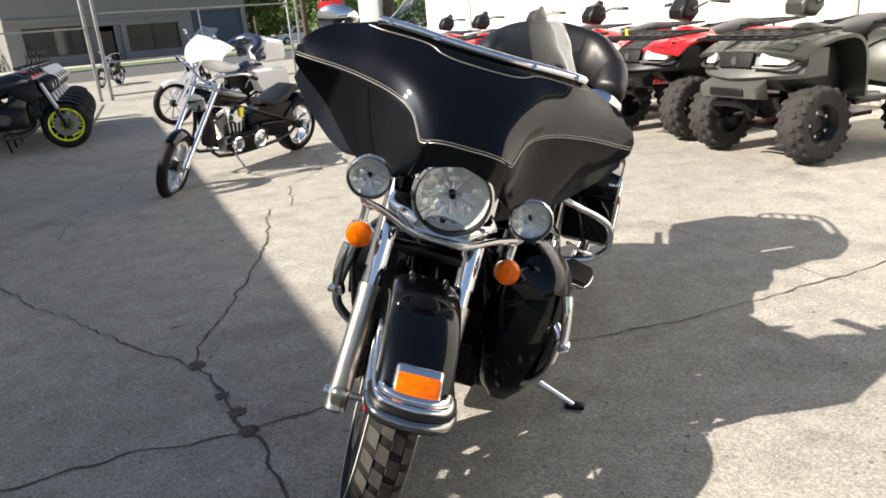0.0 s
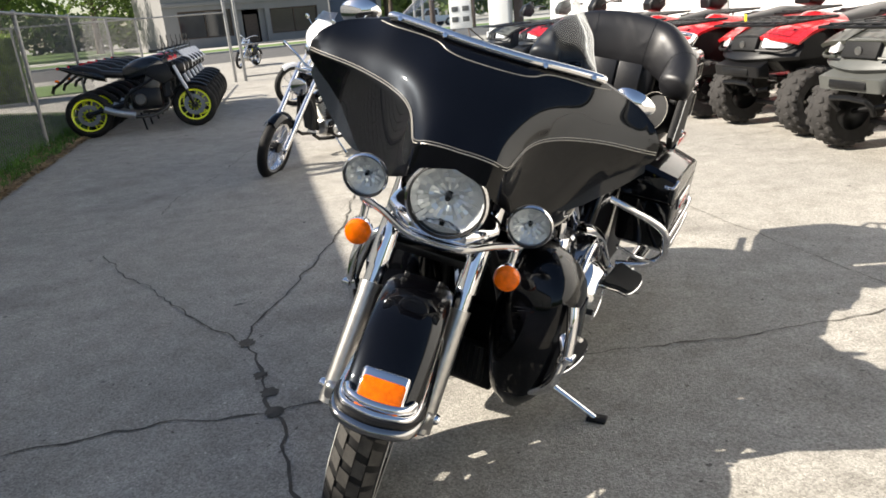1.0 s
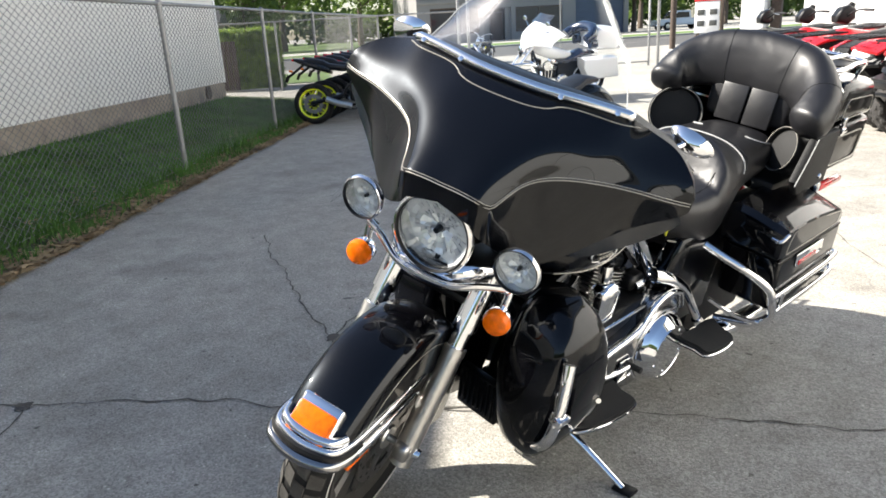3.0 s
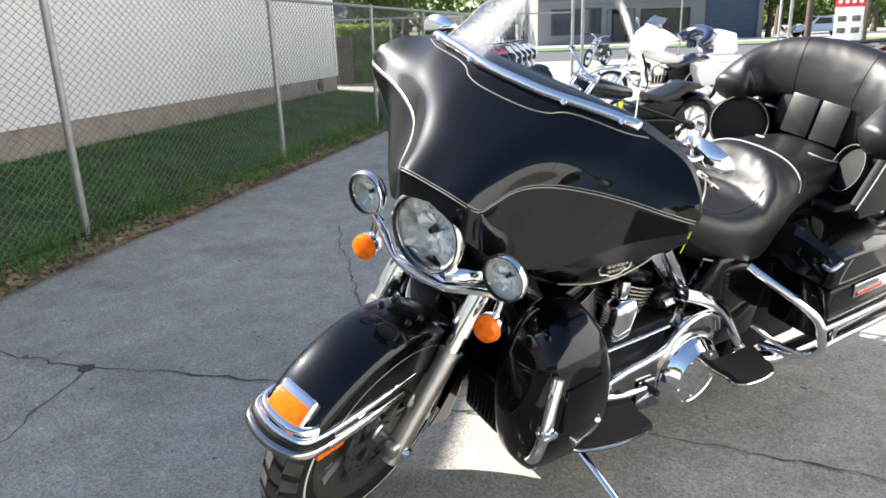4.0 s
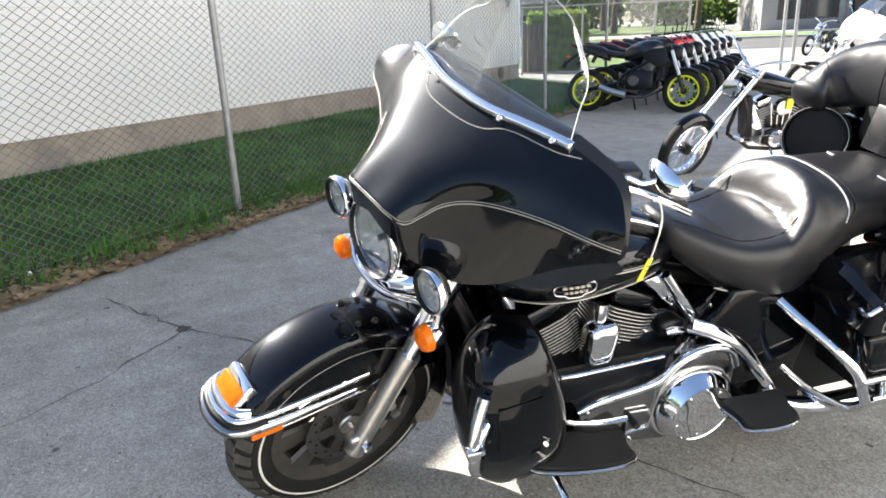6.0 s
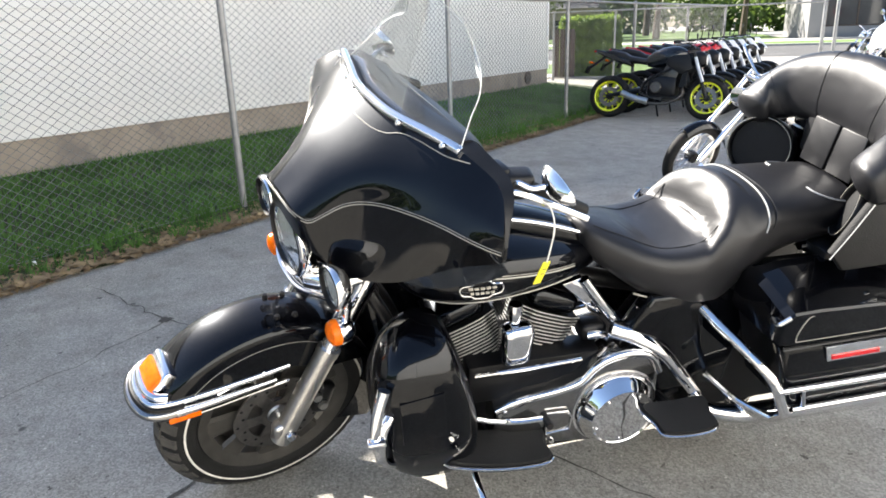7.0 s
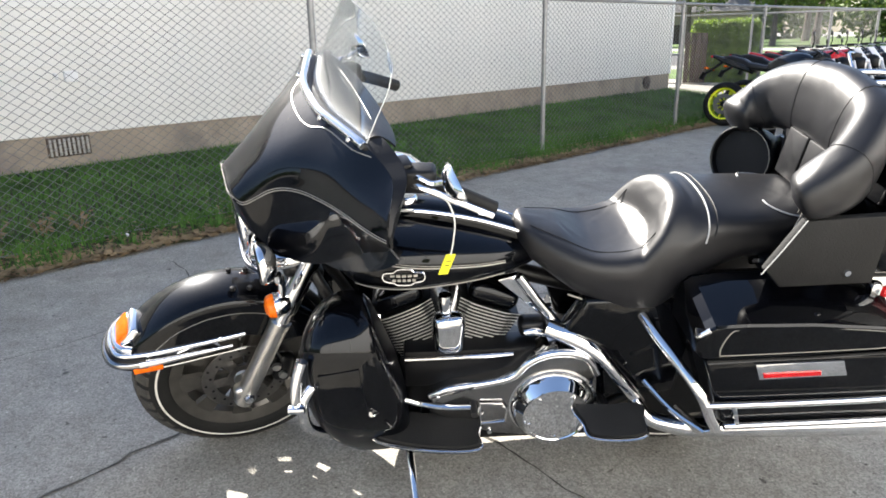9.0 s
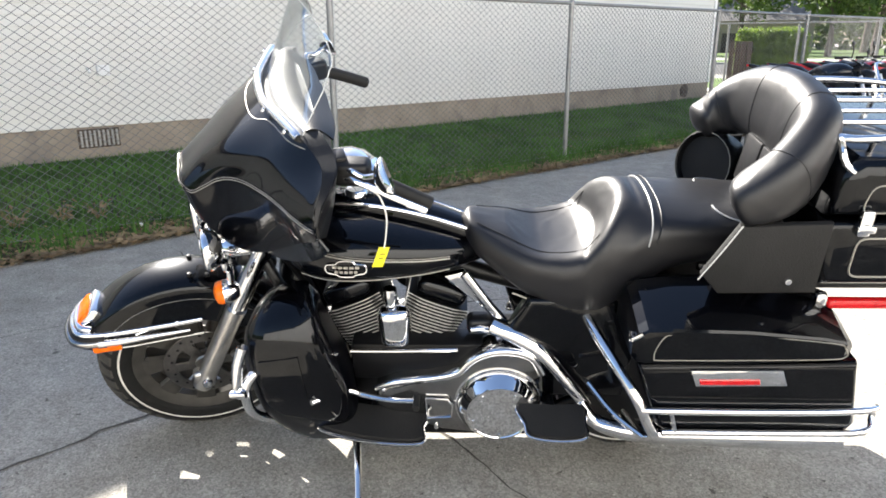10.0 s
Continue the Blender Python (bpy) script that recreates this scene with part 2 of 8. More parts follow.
def leafy(m, share=0.45):
    """Lets light through thin leaves."""
    nt = m.node_tree
    b = nt.nodes["Principled BSDF"]
    tr = nt.nodes.new("ShaderNodeBsdfTranslucent")
    mx = nt.nodes.new("ShaderNodeMixShader")
    mx.inputs[0].default_value = share
    nt.links.new(b.inputs["Base Color"].links[0].from_socket, tr.inputs["Color"])
    nt.links.new(b.outputs[0], mx.inputs[1])
    nt.links.new(tr.outputs[0], mx.inputs[2])
    nt.links.new(mx.outputs[0], nt.nodes["Material Output"].inputs["Surface"])


for key in ("grass", "hedge", "leaves"):
    leafy(M[key])


def creased(m, strength=0.5, scale=9.0):
    """Soft folds and creases over the fine grain of a hide."""
    nt = m.node_tree
    b = nt.nodes["Principled BSDF"]
    tc = nt.nodes.new("ShaderNodeTexCoord")
    n = nt.nodes.new("ShaderNodeTexNoise")
    n.noise_type = "RIDGED_MULTIFRACTAL"
    n.inputs["Scale"].default_value, n.inputs["Detail"].default_value, n.inputs["Distortion"].default_value = scale, 4, 0.8
    nt.links.new(tc.outputs["Object"], n.inputs["Vector"])
    bp = nt.nodes.new("ShaderNodeBump")
    bp.inputs["Strength"].default_value, bp.inputs["Distance"].default_value = strength, 0.006
    nt.links.new(n.outputs[0], bp.inputs["Height"])
    nt.links.new(bp.outputs[0], nt.nodes["Bump"].inputs["Normal"])


creased(M["leather"])
M["paint"].node_tree.nodes["Principled BSDF"].inputs["Specular Tint"].default_value = (0.55, 0.75, 1.0, 1)   # polish haze, tinted blue to stand in for the bright sky's sheen

# ---------------------------------------------------------------- mesh helpers
def to_mesh(name, bm, mats, sharp=38):
    me = bpy.data.meshes.new(name)
    bmesh.ops.recalc_face_normals(bm, faces=bm.faces)
    bm.to_mesh(me)
    bm.free()
    for p in me.polygons:
        p.use_smooth = True
    me.set_sharp_from_angle(angle=radians(sharp))
    for mt in mats if isinstance(mats, (list, tuple)) else [mats]:
        me.materials.append(mt)
    return me


def part(name, bm, mat, parent, label="", m=None, sharp=38):
    if m is not None:
        bm.transform(m)
    ob = new(name, to_mesh(name, bm, mat, sharp))
    ob.parent = parent
    if label:
        ob["label"] = label
    return ob


def thing(name, m, label, category, group="", kind=""):
    e = new(name)
    e.matrix_world = m
    return tagged(e, label, category, group, kind)


def solid(name, bm, mat, m, label, category, kind="", sharp=38, group=""):
    ob = new(name, to_mesh(name, bm, mat, sharp))
    ob.matrix_world = m
    return tagged(ob, label, category, group, kind)


def spline(pts, n=6, closed=False):
    """Points along a smooth curve through pts."""
    P = [Vector(p) for p in pts]
    k = len(P)
    if k < 3 or n < 2:
        return P
    out = []
    for i in range(k if closed else k - 1):
        if closed:
            a, b, c, d = P[i - 1], P[i], P[(i + 1) % k], P[(i + 2) % k]
        else:
            b, c = P[i], P[i + 1]
            a = P[i - 1] if i else b * 2 - c
            d = P[i + 2] if i + 2 < k else c * 2 - b
        for j in range(n):
            t = j / n
            out.append(0.5 * (2 * b + (c - a) * t + (2 * a - 5 * b + 4 * c - d) * t * t + (3 * b - a - 3 * c + d) * t ** 3))
    if not closed:
        out.append(P[-1])
    return out


def loft(bm, rings, close_ring=True, caps=True):
    vs = [[bm.verts.new(p) for p in r] for r in rings]
    n = len(vs[0])
    for a, b in zip(vs, vs[1:]):
        for i in range(n if close_ring else n - 1):
            j = (i + 1) % n
            bm.faces.new((a[i], a[j], b[j], b[i]))
    if caps and close_ring:
        bm.faces.new(vs[0][::-1])
        bm.faces.new(vs[-1])
    return vs


def tube_into(bm, pts, r, seg=10, n=5, closed=False, flat=1.0):
    P = spline(pts, n, closed)
    k = len(P)
    rings = []
    up = None
    for i, p in enumerate(P):
        if closed:
            t = (P[(i + 1) % k] - P[i - 1]).normalized()
        else:
            t = (P[min(i + 1, k - 1)] - P[max(i - 1, 0)]).normalized()
        if up is None:
            up = t.orthogonal().normalized()
        up = (up - t * up.dot(t)).normalized()
        s = t.cross(up)
        rad = r if isinstance(r, (int, float)) else r[0] + (r[1] - r[0]) * i / max(1, k - 1)
        rings.append([p + (up * math.cos(a) * flat + s * math.sin(a)) * rad for a in (2 * math.pi * j / seg for j in range(seg))])
    if closed:
        rings.append(rings[0])
        vs = [[bm.verts.new(p) for p in rr] for rr in rings[:-1]]
        for i in range(len(vs)):
            a, b = vs[i], vs[(i + 1) % len(vs)]
            for j in range(seg):
                q = (j + 1) % seg
                bm.faces.new((a[j], a[q], b[q], b[j]))
    else:
        loft(bm, rings)
    return bm


def tube(pts, r, seg=10, n=5, closed=False, flat=1.0):
    return tube_into(bmesh.new(), pts, r, seg, n, closed, flat)


def lathe(profile, seg=32, closed=False):
    """Revolves (radius, height) pairs round z."""
    bm = bmesh.new()
    rows = []
    for r, z in profile:
        if r < 1e-6:
            rows.append([bm.verts.new((0, 0, z))])
        else:
            rows.append([bm.verts.new((r * math.cos(2 * math.pi * i / seg), r * math.sin(2 * math.pi * i / seg), z)) for i in range(seg)])
    pairs = list(zip(rows, rows[1:])) + ([(rows[-1], rows[0])] if closed else [])
    for a, b in pairs:
        for i in range(seg):
            j = (i + 1) % seg
            if len(a) == 1 and len(b) == 1:
                continue
            if len(a) == 1:
                bm.faces.new((a[0], b[j], b[i]))
            elif len(b) == 1:
                bm.faces.new((a[i], a[j], b[0]))
            else:
                bm.faces.new((a[i], a[j], b[j], b[i]))
    return bm


def box(sx, sy, sz, bevel=0.0, m=None, seg=2):
    bm = bmesh.new()
    bmesh.ops.create_cube(bm, size=1)
    bmesh.ops.scale(bm, vec=(sx, sy, sz), verts=bm.verts)
    if bevel:
        bmesh.ops.bevel(bm, geom=bm.edges[:], offset=bevel, segments=seg, profile=0.5, affect="EDGES")
    if m is not None:
        bm.transform(m)
    return bm


def prism(outline, y0, y1, bevel=0.0, seg=2, round_n=0):
    """An (x, z) outline pushed from y0 to y1."""
    pts = [(p[0], 0, p[1]) for p in outline]
    if round_n:
        pts = [tuple(v) for v in spline(pts, round_n, True)]
    bm = bmesh.new()
    a = [bm.verts.new((p[0], y0, p[2])) for p in pts]
    b = [bm.verts.new((p[0], y1, p[2])) for p in pts]
    n = len(pts)
    bm.faces.new(a)
    bm.faces.new(b[::-1])
    side = []
    for i in range(n):
        j = (i + 1) % n
        bm.faces.new((a[i], b[i], b[j], a[j]))
    if bevel:
        es = [e for e in bm.edges if abs(e.verts[0].co.y - e.verts[1].co.y) < 1e-6]
        bmesh.ops.bevel(bm, geom=es, offset=bevel, segments=seg, profile=0.5, affect="EDGES", clamp_overlap=True)
    return bm


def sheet(f, nu, nv, thick):
    """A curved sheet f(u, v), u and v from 0 to 1, with thickness."""
    bm = bmesh.new()
    g = [[Vector(f(i / nu, j / nv)) for j in range(nv + 1)] for i in range(nu + 1)]
    def nrm(i, j):
        du = g[min(i + 1, nu)][j] - g[max(i - 1, 0)][j]
        dv = g[i][min(j + 1, nv)] - g[i][max(j - 1, 0)]
        return du.cross(dv).normalized()
    A = [[bm.verts.new(g[i][j] + nrm(i, j) * thick / 2) for j in range(nv + 1)] for i in range(nu + 1)]
    B = [[bm.verts.new(g[i][j] - nrm(i, j) * thick / 2) for j in range(nv + 1)] for i in range(nu + 1)]
    for i in range(nu):
        for j in range(nv):
            bm.faces.new((A[i][j], A[i + 1][j], A[i + 1][j + 1], A[i][j + 1]))
            bm.faces.new((B[i][j], B[i][j + 1], B[i + 1][j + 1], B[i + 1][j]))
    for i in range(nu):
        bm.faces.new((A[i][0], B[i][0], B[i + 1][0], A[i + 1][0]))
        bm.faces.new((A[i][nv], A[i + 1][nv], B[i + 1][nv], B[i][nv]))
    for j in range(nv):
        bm.faces.new((A[0][j], A[0][j + 1], B[0][j + 1], B[0][j]))
        bm.faces.new((A[nu][j], B[nu][j], B[nu][j + 1], A[nu][j + 1]))
    return bm


def stations(table, x):
    """Smoothly interpolated row of a table whose first column is x (ascending)."""
    rows = sorted(table)
    x = min(max(x, rows[0][0]), rows[-1][0])
    for i in range(len(rows) - 1):
        if x <= rows[i + 1][0]:
            break
    b, c = rows[i], rows[i + 1]
    a, d = rows[max(i - 1, 0)], rows[min(i + 2, len(rows) - 1)]
    t = (x - b[0]) / (c[0] - b[0])
    out = []
    for k in range(1, len(b)):
        m0 = (c[k] - a[k]) / max(1e-6, c[0] - a[0]) * (c[0] - b[0])
        m1 = (d[k] - b[k]) / max(1e-6, d[0] - b[0]) * (c[0] - b[0])
        h = (2 * t ** 3 - 3 * t * t + 1) * b[k] + (t ** 3 - 2 * t * t + t) * m0 + (3 * t * t - 2 * t ** 3) * c[k] + (t ** 3 - t * t) * m1
        out.append(h)
    return out


def merge(bm, other, m=None):
    if m is not None:
        other.transform(m)
    me = bpy.data.meshes.new("tmp")
    other.to_mesh(me)
    other.free()
    bm.from_mesh(me)
    bpy.data.meshes.remove(me)
    return bm




def rounded(corners, r, y):
    """An (x, z) polygon with rounded corners, at y, as points of a closed line."""
    out = []
    n = len(corners)
    for i in range(n):
        p, c, q = (Vector((*corners[(i + k) % n], 0)) for k in (-1, 0, 1))
        a, b = c + (p - c).normalized() * r, c + (q - c).normalized() * r
        for t in (0, 0.25, 0.5, 0.75, 1):
            v = a.lerp(c, t).lerp(c.lerp(b, t), t)
            out.append((v.x, y, v.y))
    return out


TO_Y = Matrix.Rotation(radians(-90), 4, "X")   # z axis becomes y
TO_X = Matrix.Rotation(radians(90), 4, "Y")    # z axis becomes x


def at(x, y, z):
    return Matrix.Translation((x, y, z))


# ---------------------------------------------------------------- the lot
FDIR = Vector((-0.545, 0.838, 0)).normalized()       # along the fence, away from the camera
FOUT = Vector((-FDIR.y, FDIR.x, 0))                  # from the lot towards the white house
FENCE_A = Vector((-4.55, 1.95, 0))
HOUSE0 = Vector((-6.05, -0.3, 0))                    # a point of the house wall's foot


def along(s, out=0.0, z=0.0):
    p = FENCE_A + FDIR * s + FOUT * out
    return Vector((p.x, p.y, z))


bm = bmesh.new()
for a in ((-260, -200), (260, -200), (260, 300), (-260, 300)):
    bm.verts.new((*a, 0))
bm.faces.new(bm.verts)
solid("ground", bm, M["concrete"], Matrix(), "weathered grey concrete lot with cracks and oil spots", "ground", "structure")

HOUSE_D = (HOUSE0 - FENCE_A).dot(FOUT)               # house wall's distance behind the fence


def lawn_height(out):
    return 0.015 + 0.22 * max(0.0, min(1.0, out / HOUSE_D))


bm = bmesh.new()
cols = []
for i in range(46):
    s = -11 + i * 0.5
    ragged = -0.38 + 0.09 * noise.noise((s * 1.7, 0, 0)) + 0.05 * noise.noise((s * 5, 3, 0))
    col = []
    for o in (ragged, ragged + 0.04, 0.3, 1.0, HOUSE_D + 0.1):
        p = along(s, o, 0.004 if o == ragged else lawn_height(o) + 0.012 * noise.noise((s, o * 2, 5)))
        col.append(bm.verts.new(p))
    cols.append(col)
for a, b in zip(cols, cols[1:]):
    for i in range(4):
        bm.faces.new((a[i], a[i + 1], b[i + 1], b[i]))
solid("lawn", bm, M["soil"], Matrix(), "strip of dark soil under mown lawn along the fence", "lawn", "structure")

# grass blades
rng = random.Random(3)
verts, faces = [], []
for k in range(80000):
    s = rng.uniform(-8.5, 11.0)
    o = -0.36 + (HOUSE_D + 0.3) * rng.random() ** 1.25
    edge = max(0.0, 1 - (o + 0.36) / 0.5)
    if edge > 0.35 and rng.random() < 0.35 + 0.5 * (noise.noise((s * 2.1, 4, 0)) > 0):
        continue
    p = along(s, o, lawn_height(max(o, 0)) - 0.01)
    h = rng.uniform(0.035, 0.085) * (1 + 0.7 * edge + (1.2 if abs(o) < 0.08 else 0))
    w = rng.uniform(0.005, 0.010)
    a = rng.uniform(0, 6.28)
    d = Vector((math.cos(a), math.sin(a), 0))
    lean = Vector((rng.gauss(0, 0.5), rng.gauss(0, 0.5), 0)) * h * 0.7
    i = len(verts)
    verts += [p - d * w, p + d * w, p + lean + Vector((0, 0, h))]
    faces.append((i, i + 1, i + 2))
me = bpy.data.meshes.new("grass")
me.from_pydata(verts, [], faces)
me.materials.append(M["grass"])
tagged(new("grass", me), "short green grass blades growing along the fence", "grass", kind="stuff")

# fallen leaves and weeds at the concrete's edge
verts, faces = [], []
for k in range(24000):
    s = rng.uniform(-8.5, 10.5)
    o = -0.42 + abs(rng.gauss(0, 0.15)) * (2.2 if noise.noise((s * 1.3, 9, 0)) > 0.0 else 1.0)
    p = along(s, o - 0.05 * rng.random(), lawn_height(max(o, 0)) + rng.uniform(0.004, 0.05) * rng.random())
    a, t = rng.uniform(0, 6.28), rng.uniform(-0.6, 0.6)
    u = Vector((math.cos(a), math.sin(a), t * 0.6)) * rng.uniform(0.014, 0.042)
    v = Vector((-math.sin(a), math.cos(a), rng.uniform(-0.5, 0.5))) * rng.uniform(0.008, 0.02)
    i = len(verts)
    verts += [p - u, p - v, p + u, p + v]
    faces.append((i, i + 1, i + 2, i + 3))
me = bpy.data.meshes.new("leaf_litter")
me.from_pydata(verts, [], faces)
me.materials.append(M["dry"])
tagged(new("leaf_litter", me), "brown fallen leaves scattered along the lawn's edge", "leaves", kind="stuff")


# ---- cracks and joints in the concrete
def crack_line(pts, width, name, label, seed, wobble=0.03, mat="crack"):
    r = random.Random(seed)
    P = []
    for a, b in zip(pts, pts[1:]):
        a, b = Vector((*a, 0)), Vector((*b, 0))
        k = max(2, int((b - a).length / 0.05))
        side = Vector((-(b - a).y, (b - a).x, 0)).normalized()
        for i in range(k):
            q = a.lerp(b, i / k)
            P.append(q + side * (wobble * noise.noise((q.x * 7 + seed, q.y * 7, 0)) + wobble * 0.6 * r.uniform(-1, 1) * 0.5))
    P.append(Vector((*pts[-1], 0)))
    bm = bmesh.new()
    rows = []
    for i, p in enumerate(P):
        t = (P[min(i + 1, len(P) - 1)] - P[max(i - 1, 0)]).normalized()
        s = Vector((-t.y, t.x, 0))
        w = 0.62 * width * (0.22 + 1.1 * abs(noise.noise((i * 0.35, seed, 1))) + 0.35 * r.random()) * (0.25 if i in (0, len(P) - 1) else 1)
        rows.append((bm.verts.new(p + s * w + Vector((0, 0, 0.004))), bm.verts.new(p - s * w + Vector((0, 0, 0.004)))))
    for a, b in zip(rows, rows[1:]):
        bm.faces.new((a[0], a[1], b[1], b[0]))
    return solid(name, bm, M[mat], Matrix(), label, "crack", "structure")


CRACKS = (
    ([(-2.9, 0.81), (-2.12, 1.2), (-1.74, 1.5), (-1.36, 1.73), (-1.0, 1.87), (-0.71, 2.06), (-0.35, 2.3)], 0.011),
    ([(-1.0, 1.86), (-1.21, 2.13), (-1.48, 2.4), (-1.57, 2.73), (-1.65, 3.34), (-1.84, 4.21), (-2.19, 5.16)], 0.016),
    ([(-1.48, 2.4), (-1.78, 2.52), (-2.17, 2.75), (-2.62, 3.02), (-2.83, 3.11), (-3.32, 3.45)], 0.011),
    ([(-1.0, 1.86), (-0.84, 1.68), (-0.71, 1.5), (-0.46, 1.17), (-0.19, 0.81), (0.14, 0.22)], 0.021),
    ([(-2.12, 1.2), (-1.74, 0.83), (-1.59, 0.64), (-1.3, 0.1)], 0.008),
    ([(-3.61, 4.4), (-3.92, 5.05), (-4.04, 5.85), (-4.56, 7.25)], 0.007),
    ([(-2.0, 5.2), (-2.3, 6.0), (-2.2, 6.8), (-2.6, 7.8)], 0.009),
)
for i, (pts, w) in enumerate(CRACKS):
    crack_line(pts, w, "crack", "dark jagged crack running across the concrete", 10 + i)
# dirt-filled spalls where the cracks meet
for i, (cx, cy, rad) in enumerate(((-1.47, 2.39, 0.05), (-1.0, 1.87, 0.055), (-1.1, 2.0, 0.05), (-2.12, 1.2, 0.05), (-1.22, 2.12, 0.04))):
    bm = bmesh.new()
    bm.faces.new([bm.verts.new((cx + rad * (0.55 + 0.9 * abs(noise.noise((math.cos(q) * 1.7, math.sin(q) * 1.7, i * 3.1)))) * math.cos(q), cy + rad * (0.55 + 0.9 * abs(noise.noise((math.cos(q) * 1.7, math.sin(q) * 1.7, i * 3.1 + 9)))) * math.sin(q), 0.0045)) for q in (2 * math.pi * k / 22 for k in range(22))])
    solid("spall", bm, M["crack"], Matrix(), "dirt-filled spall in the concrete where cracks meet", "crack", "structure")
# saw-cut joints between the slabs
JOINTS = (
    ([(-5.3, 3.1), (-4.13, 3.88), (-3.18, 4.55), (-2.16, 5.15), (-0.24, 6.42), (0.76, 7.18), (4.0, 9.4)], 0.008),
    ([(-0.6, 2.12), (-0.07, 2.45), (0.36, 2.64), (0.7, 2.78), (1.14, 3.02), (3.2, 4.3), (5.5, 5.7)], 0.009),
    ([(0.1, 5.6), (0.45, 4.91), (0.86, 4.3), (1.6, 3.2)], 0.006),
)
for i, (pts, w) in enumerate(JOINTS):
    crack_line(pts, w, "slab_joint", "dark worn joint between concrete slabs", 40 + i, wobble=0.022)

# ---------------------------------------------------------------- chain-link fence
POST_GAP, FENCE_H = 3.36, 1.86
fence = thing("chain_link_fence", Matrix(), "galvanised chain-link fence with pipe posts and top rail", "fence", kind="structure")


def post(p, h=FENCE_H, r=0.03, parent=None, arm=False):
    bm = lathe([(0, 0), (r, 0), (r, h), (r + 0.007, h), (r + 0.007, h + 0.03), (r * 0.5, h + 0.055), (0, h + 0.06)], 12)
    merge(bm, lathe([(r + 0.006, h - 0.02), (r + 0.006, h - 0.05), (r, h - 0.052), (r, h - 0.018)], 12, True))
    return part("post", bm, M["galv"], parent or fence, m=at(p.x, p.y, p.z - 0.03))


S0, S1 = -POST_GAP * 2, 9.9
for k in range(-2, 4):
    post(along(k * POST_GAP + (0.08 if k == 2 else 0) if k < 3 else S1, 0, 0.02))
part("top_rail", tube([along(S0, 0, FENCE_H), along(S1, 0, FENCE_H)], 0.021, 10, 1), M["galv"], fence)
part("tension_wire", tube([along(S0, 0.0, 0.06), along(S1, 0, 0.06)], 0.003, 5, 1), M["wire"], fence)


def mesh_panel(p0, p1, h, parent, pitch=0.088):
    """Woven diamond mesh between two posts, each wire a thin zigzag."""
    d = p1 - p0
    length = d.length
    d.normalize()
    out = Vector((-d.y, d.x, 0))
    verts, faces = [], []
    n = int(length / pitch * 2)
    rows = int(h / (pitch * 0.37))
    w = 0.0032
    for i in range(n):
        prev = None
        for j in range(rows + 1):
            x = i * pitch / 2 + pitch * (0.255 if (i + j) % 2 else -0.255)
            c = p0 + d * x + Vector((0, 0, 0.05 + j * (h - 0.07) / rows)) + out * (0.003 if j % 2 else -0.003)
            ring = [c + d * w, c + out * w, c - d * w, c - out * w]
            k = len(verts)
            verts += ring
            if prev is not None:
                for q in range(4):
                    faces.append((prev + q, prev + (q + 1) % 4, k + (q + 1) % 4, k + q))
            prev = k
    me = bpy.data.meshes.new("wire_mesh")
    me.from_pydata([tuple(v) for v in verts], [], faces)
    me.materials.append(M["wire"])
    ob = new("wire_mesh", me)
    ob.parent = parent
    ob["label"] = "woven diamond wire mesh"
    return ob


for k in range(-2, 3):
    mesh_panel(along(k * POST_GAP, 0, 0), along((k + 1) * POST_GAP if k < 2 else S1, 0, 0), FENCE_H, fence)

# ---------------------------------------------------------------- white house beyond the fence
HD = FDIR.copy()
HOUSE_LEN, EAVE, FOUND = 26.0, 4.45, 0.56
HC = HOUSE0 + HD * 12.25                              # the house's far corner
HROT = math.atan2(HD.y, HD.x)
HM = Matrix.Translation((HC.x, HC.y, 0)) @ Matrix.Rotation(HROT, 4, "Z")   # local +x along the wall away from the lot's mouth, +y into the house
house = thing("house", HM, "long white clapboard house on a tan foundation", "house")
HW = 8.0
bm = bmesh.new()
for x0, x1, y0, y1 in ((-HOUSE_LEN, 0, 0, 0.2), (-HOUSE_LEN, 0, HW - 0.2, HW), (-0.2, 0, 0.2, HW - 0.2), (-HOUSE_LEN, -HOUSE_LEN + 0.2, 0.2, HW - 0.2)):
    merge(bm, box(x1 - x0, y1 - y0, FOUND - 0.0, 0, at((x0 + x1) / 2, (y0 + y1) / 2, FOUND / 2)))
part("foundation", bm, M["found"], house, "tan plastered foundation wall")
bm = bmesh.new()
for x0, x1, y0, y1 in ((-HOUSE_LEN, 0, 0.0, 0.18), (-HOUSE_LEN, 0, HW - 0.18, HW), (-0.18, 0, 0.18, HW - 0.18), (-HOUSE_LEN, -HOUSE_LEN + 0.18, 0.18, HW - 0.18)):
    merge(bm, box(x1 - x0, y1 - y0, EAVE - FOUND, 0, at((x0 + x1) / 2, (y0 + y1) / 2, (EAVE + FOUND) / 2)))
part("wall", bm, M["siding"], house)
# lapped boards, each tilted so that its lower edge stands proud
BOARD = 0.112
me = None
for k in range(int((EAVE - FOUND) / BOARD)):
    z = FOUND + k * BOARD
    if me is None:
        b = bmesh.new()
        pr = [(-0.030, 0.008), (-0.012, BOARD), (-0.0005, BOARD), (-0.0005, 0.008)]
        loft(b, [[(-HOUSE_LEN - 0.012, y, zz) for y, zz in pr], [(0.012, y, zz) for y, zz in pr]])
        me = to_mesh("siding_board", b, M["siding"], 20)
    ob = new("siding_board", me)
    ob.parent, ob.location = house, (0, 0, z)
part("corner_board", box(0.1, 0.024, EAVE - FOUND, 0.004, at(-0.05, -0.028, (EAVE + FOUND) / 2)), M["white"], house)
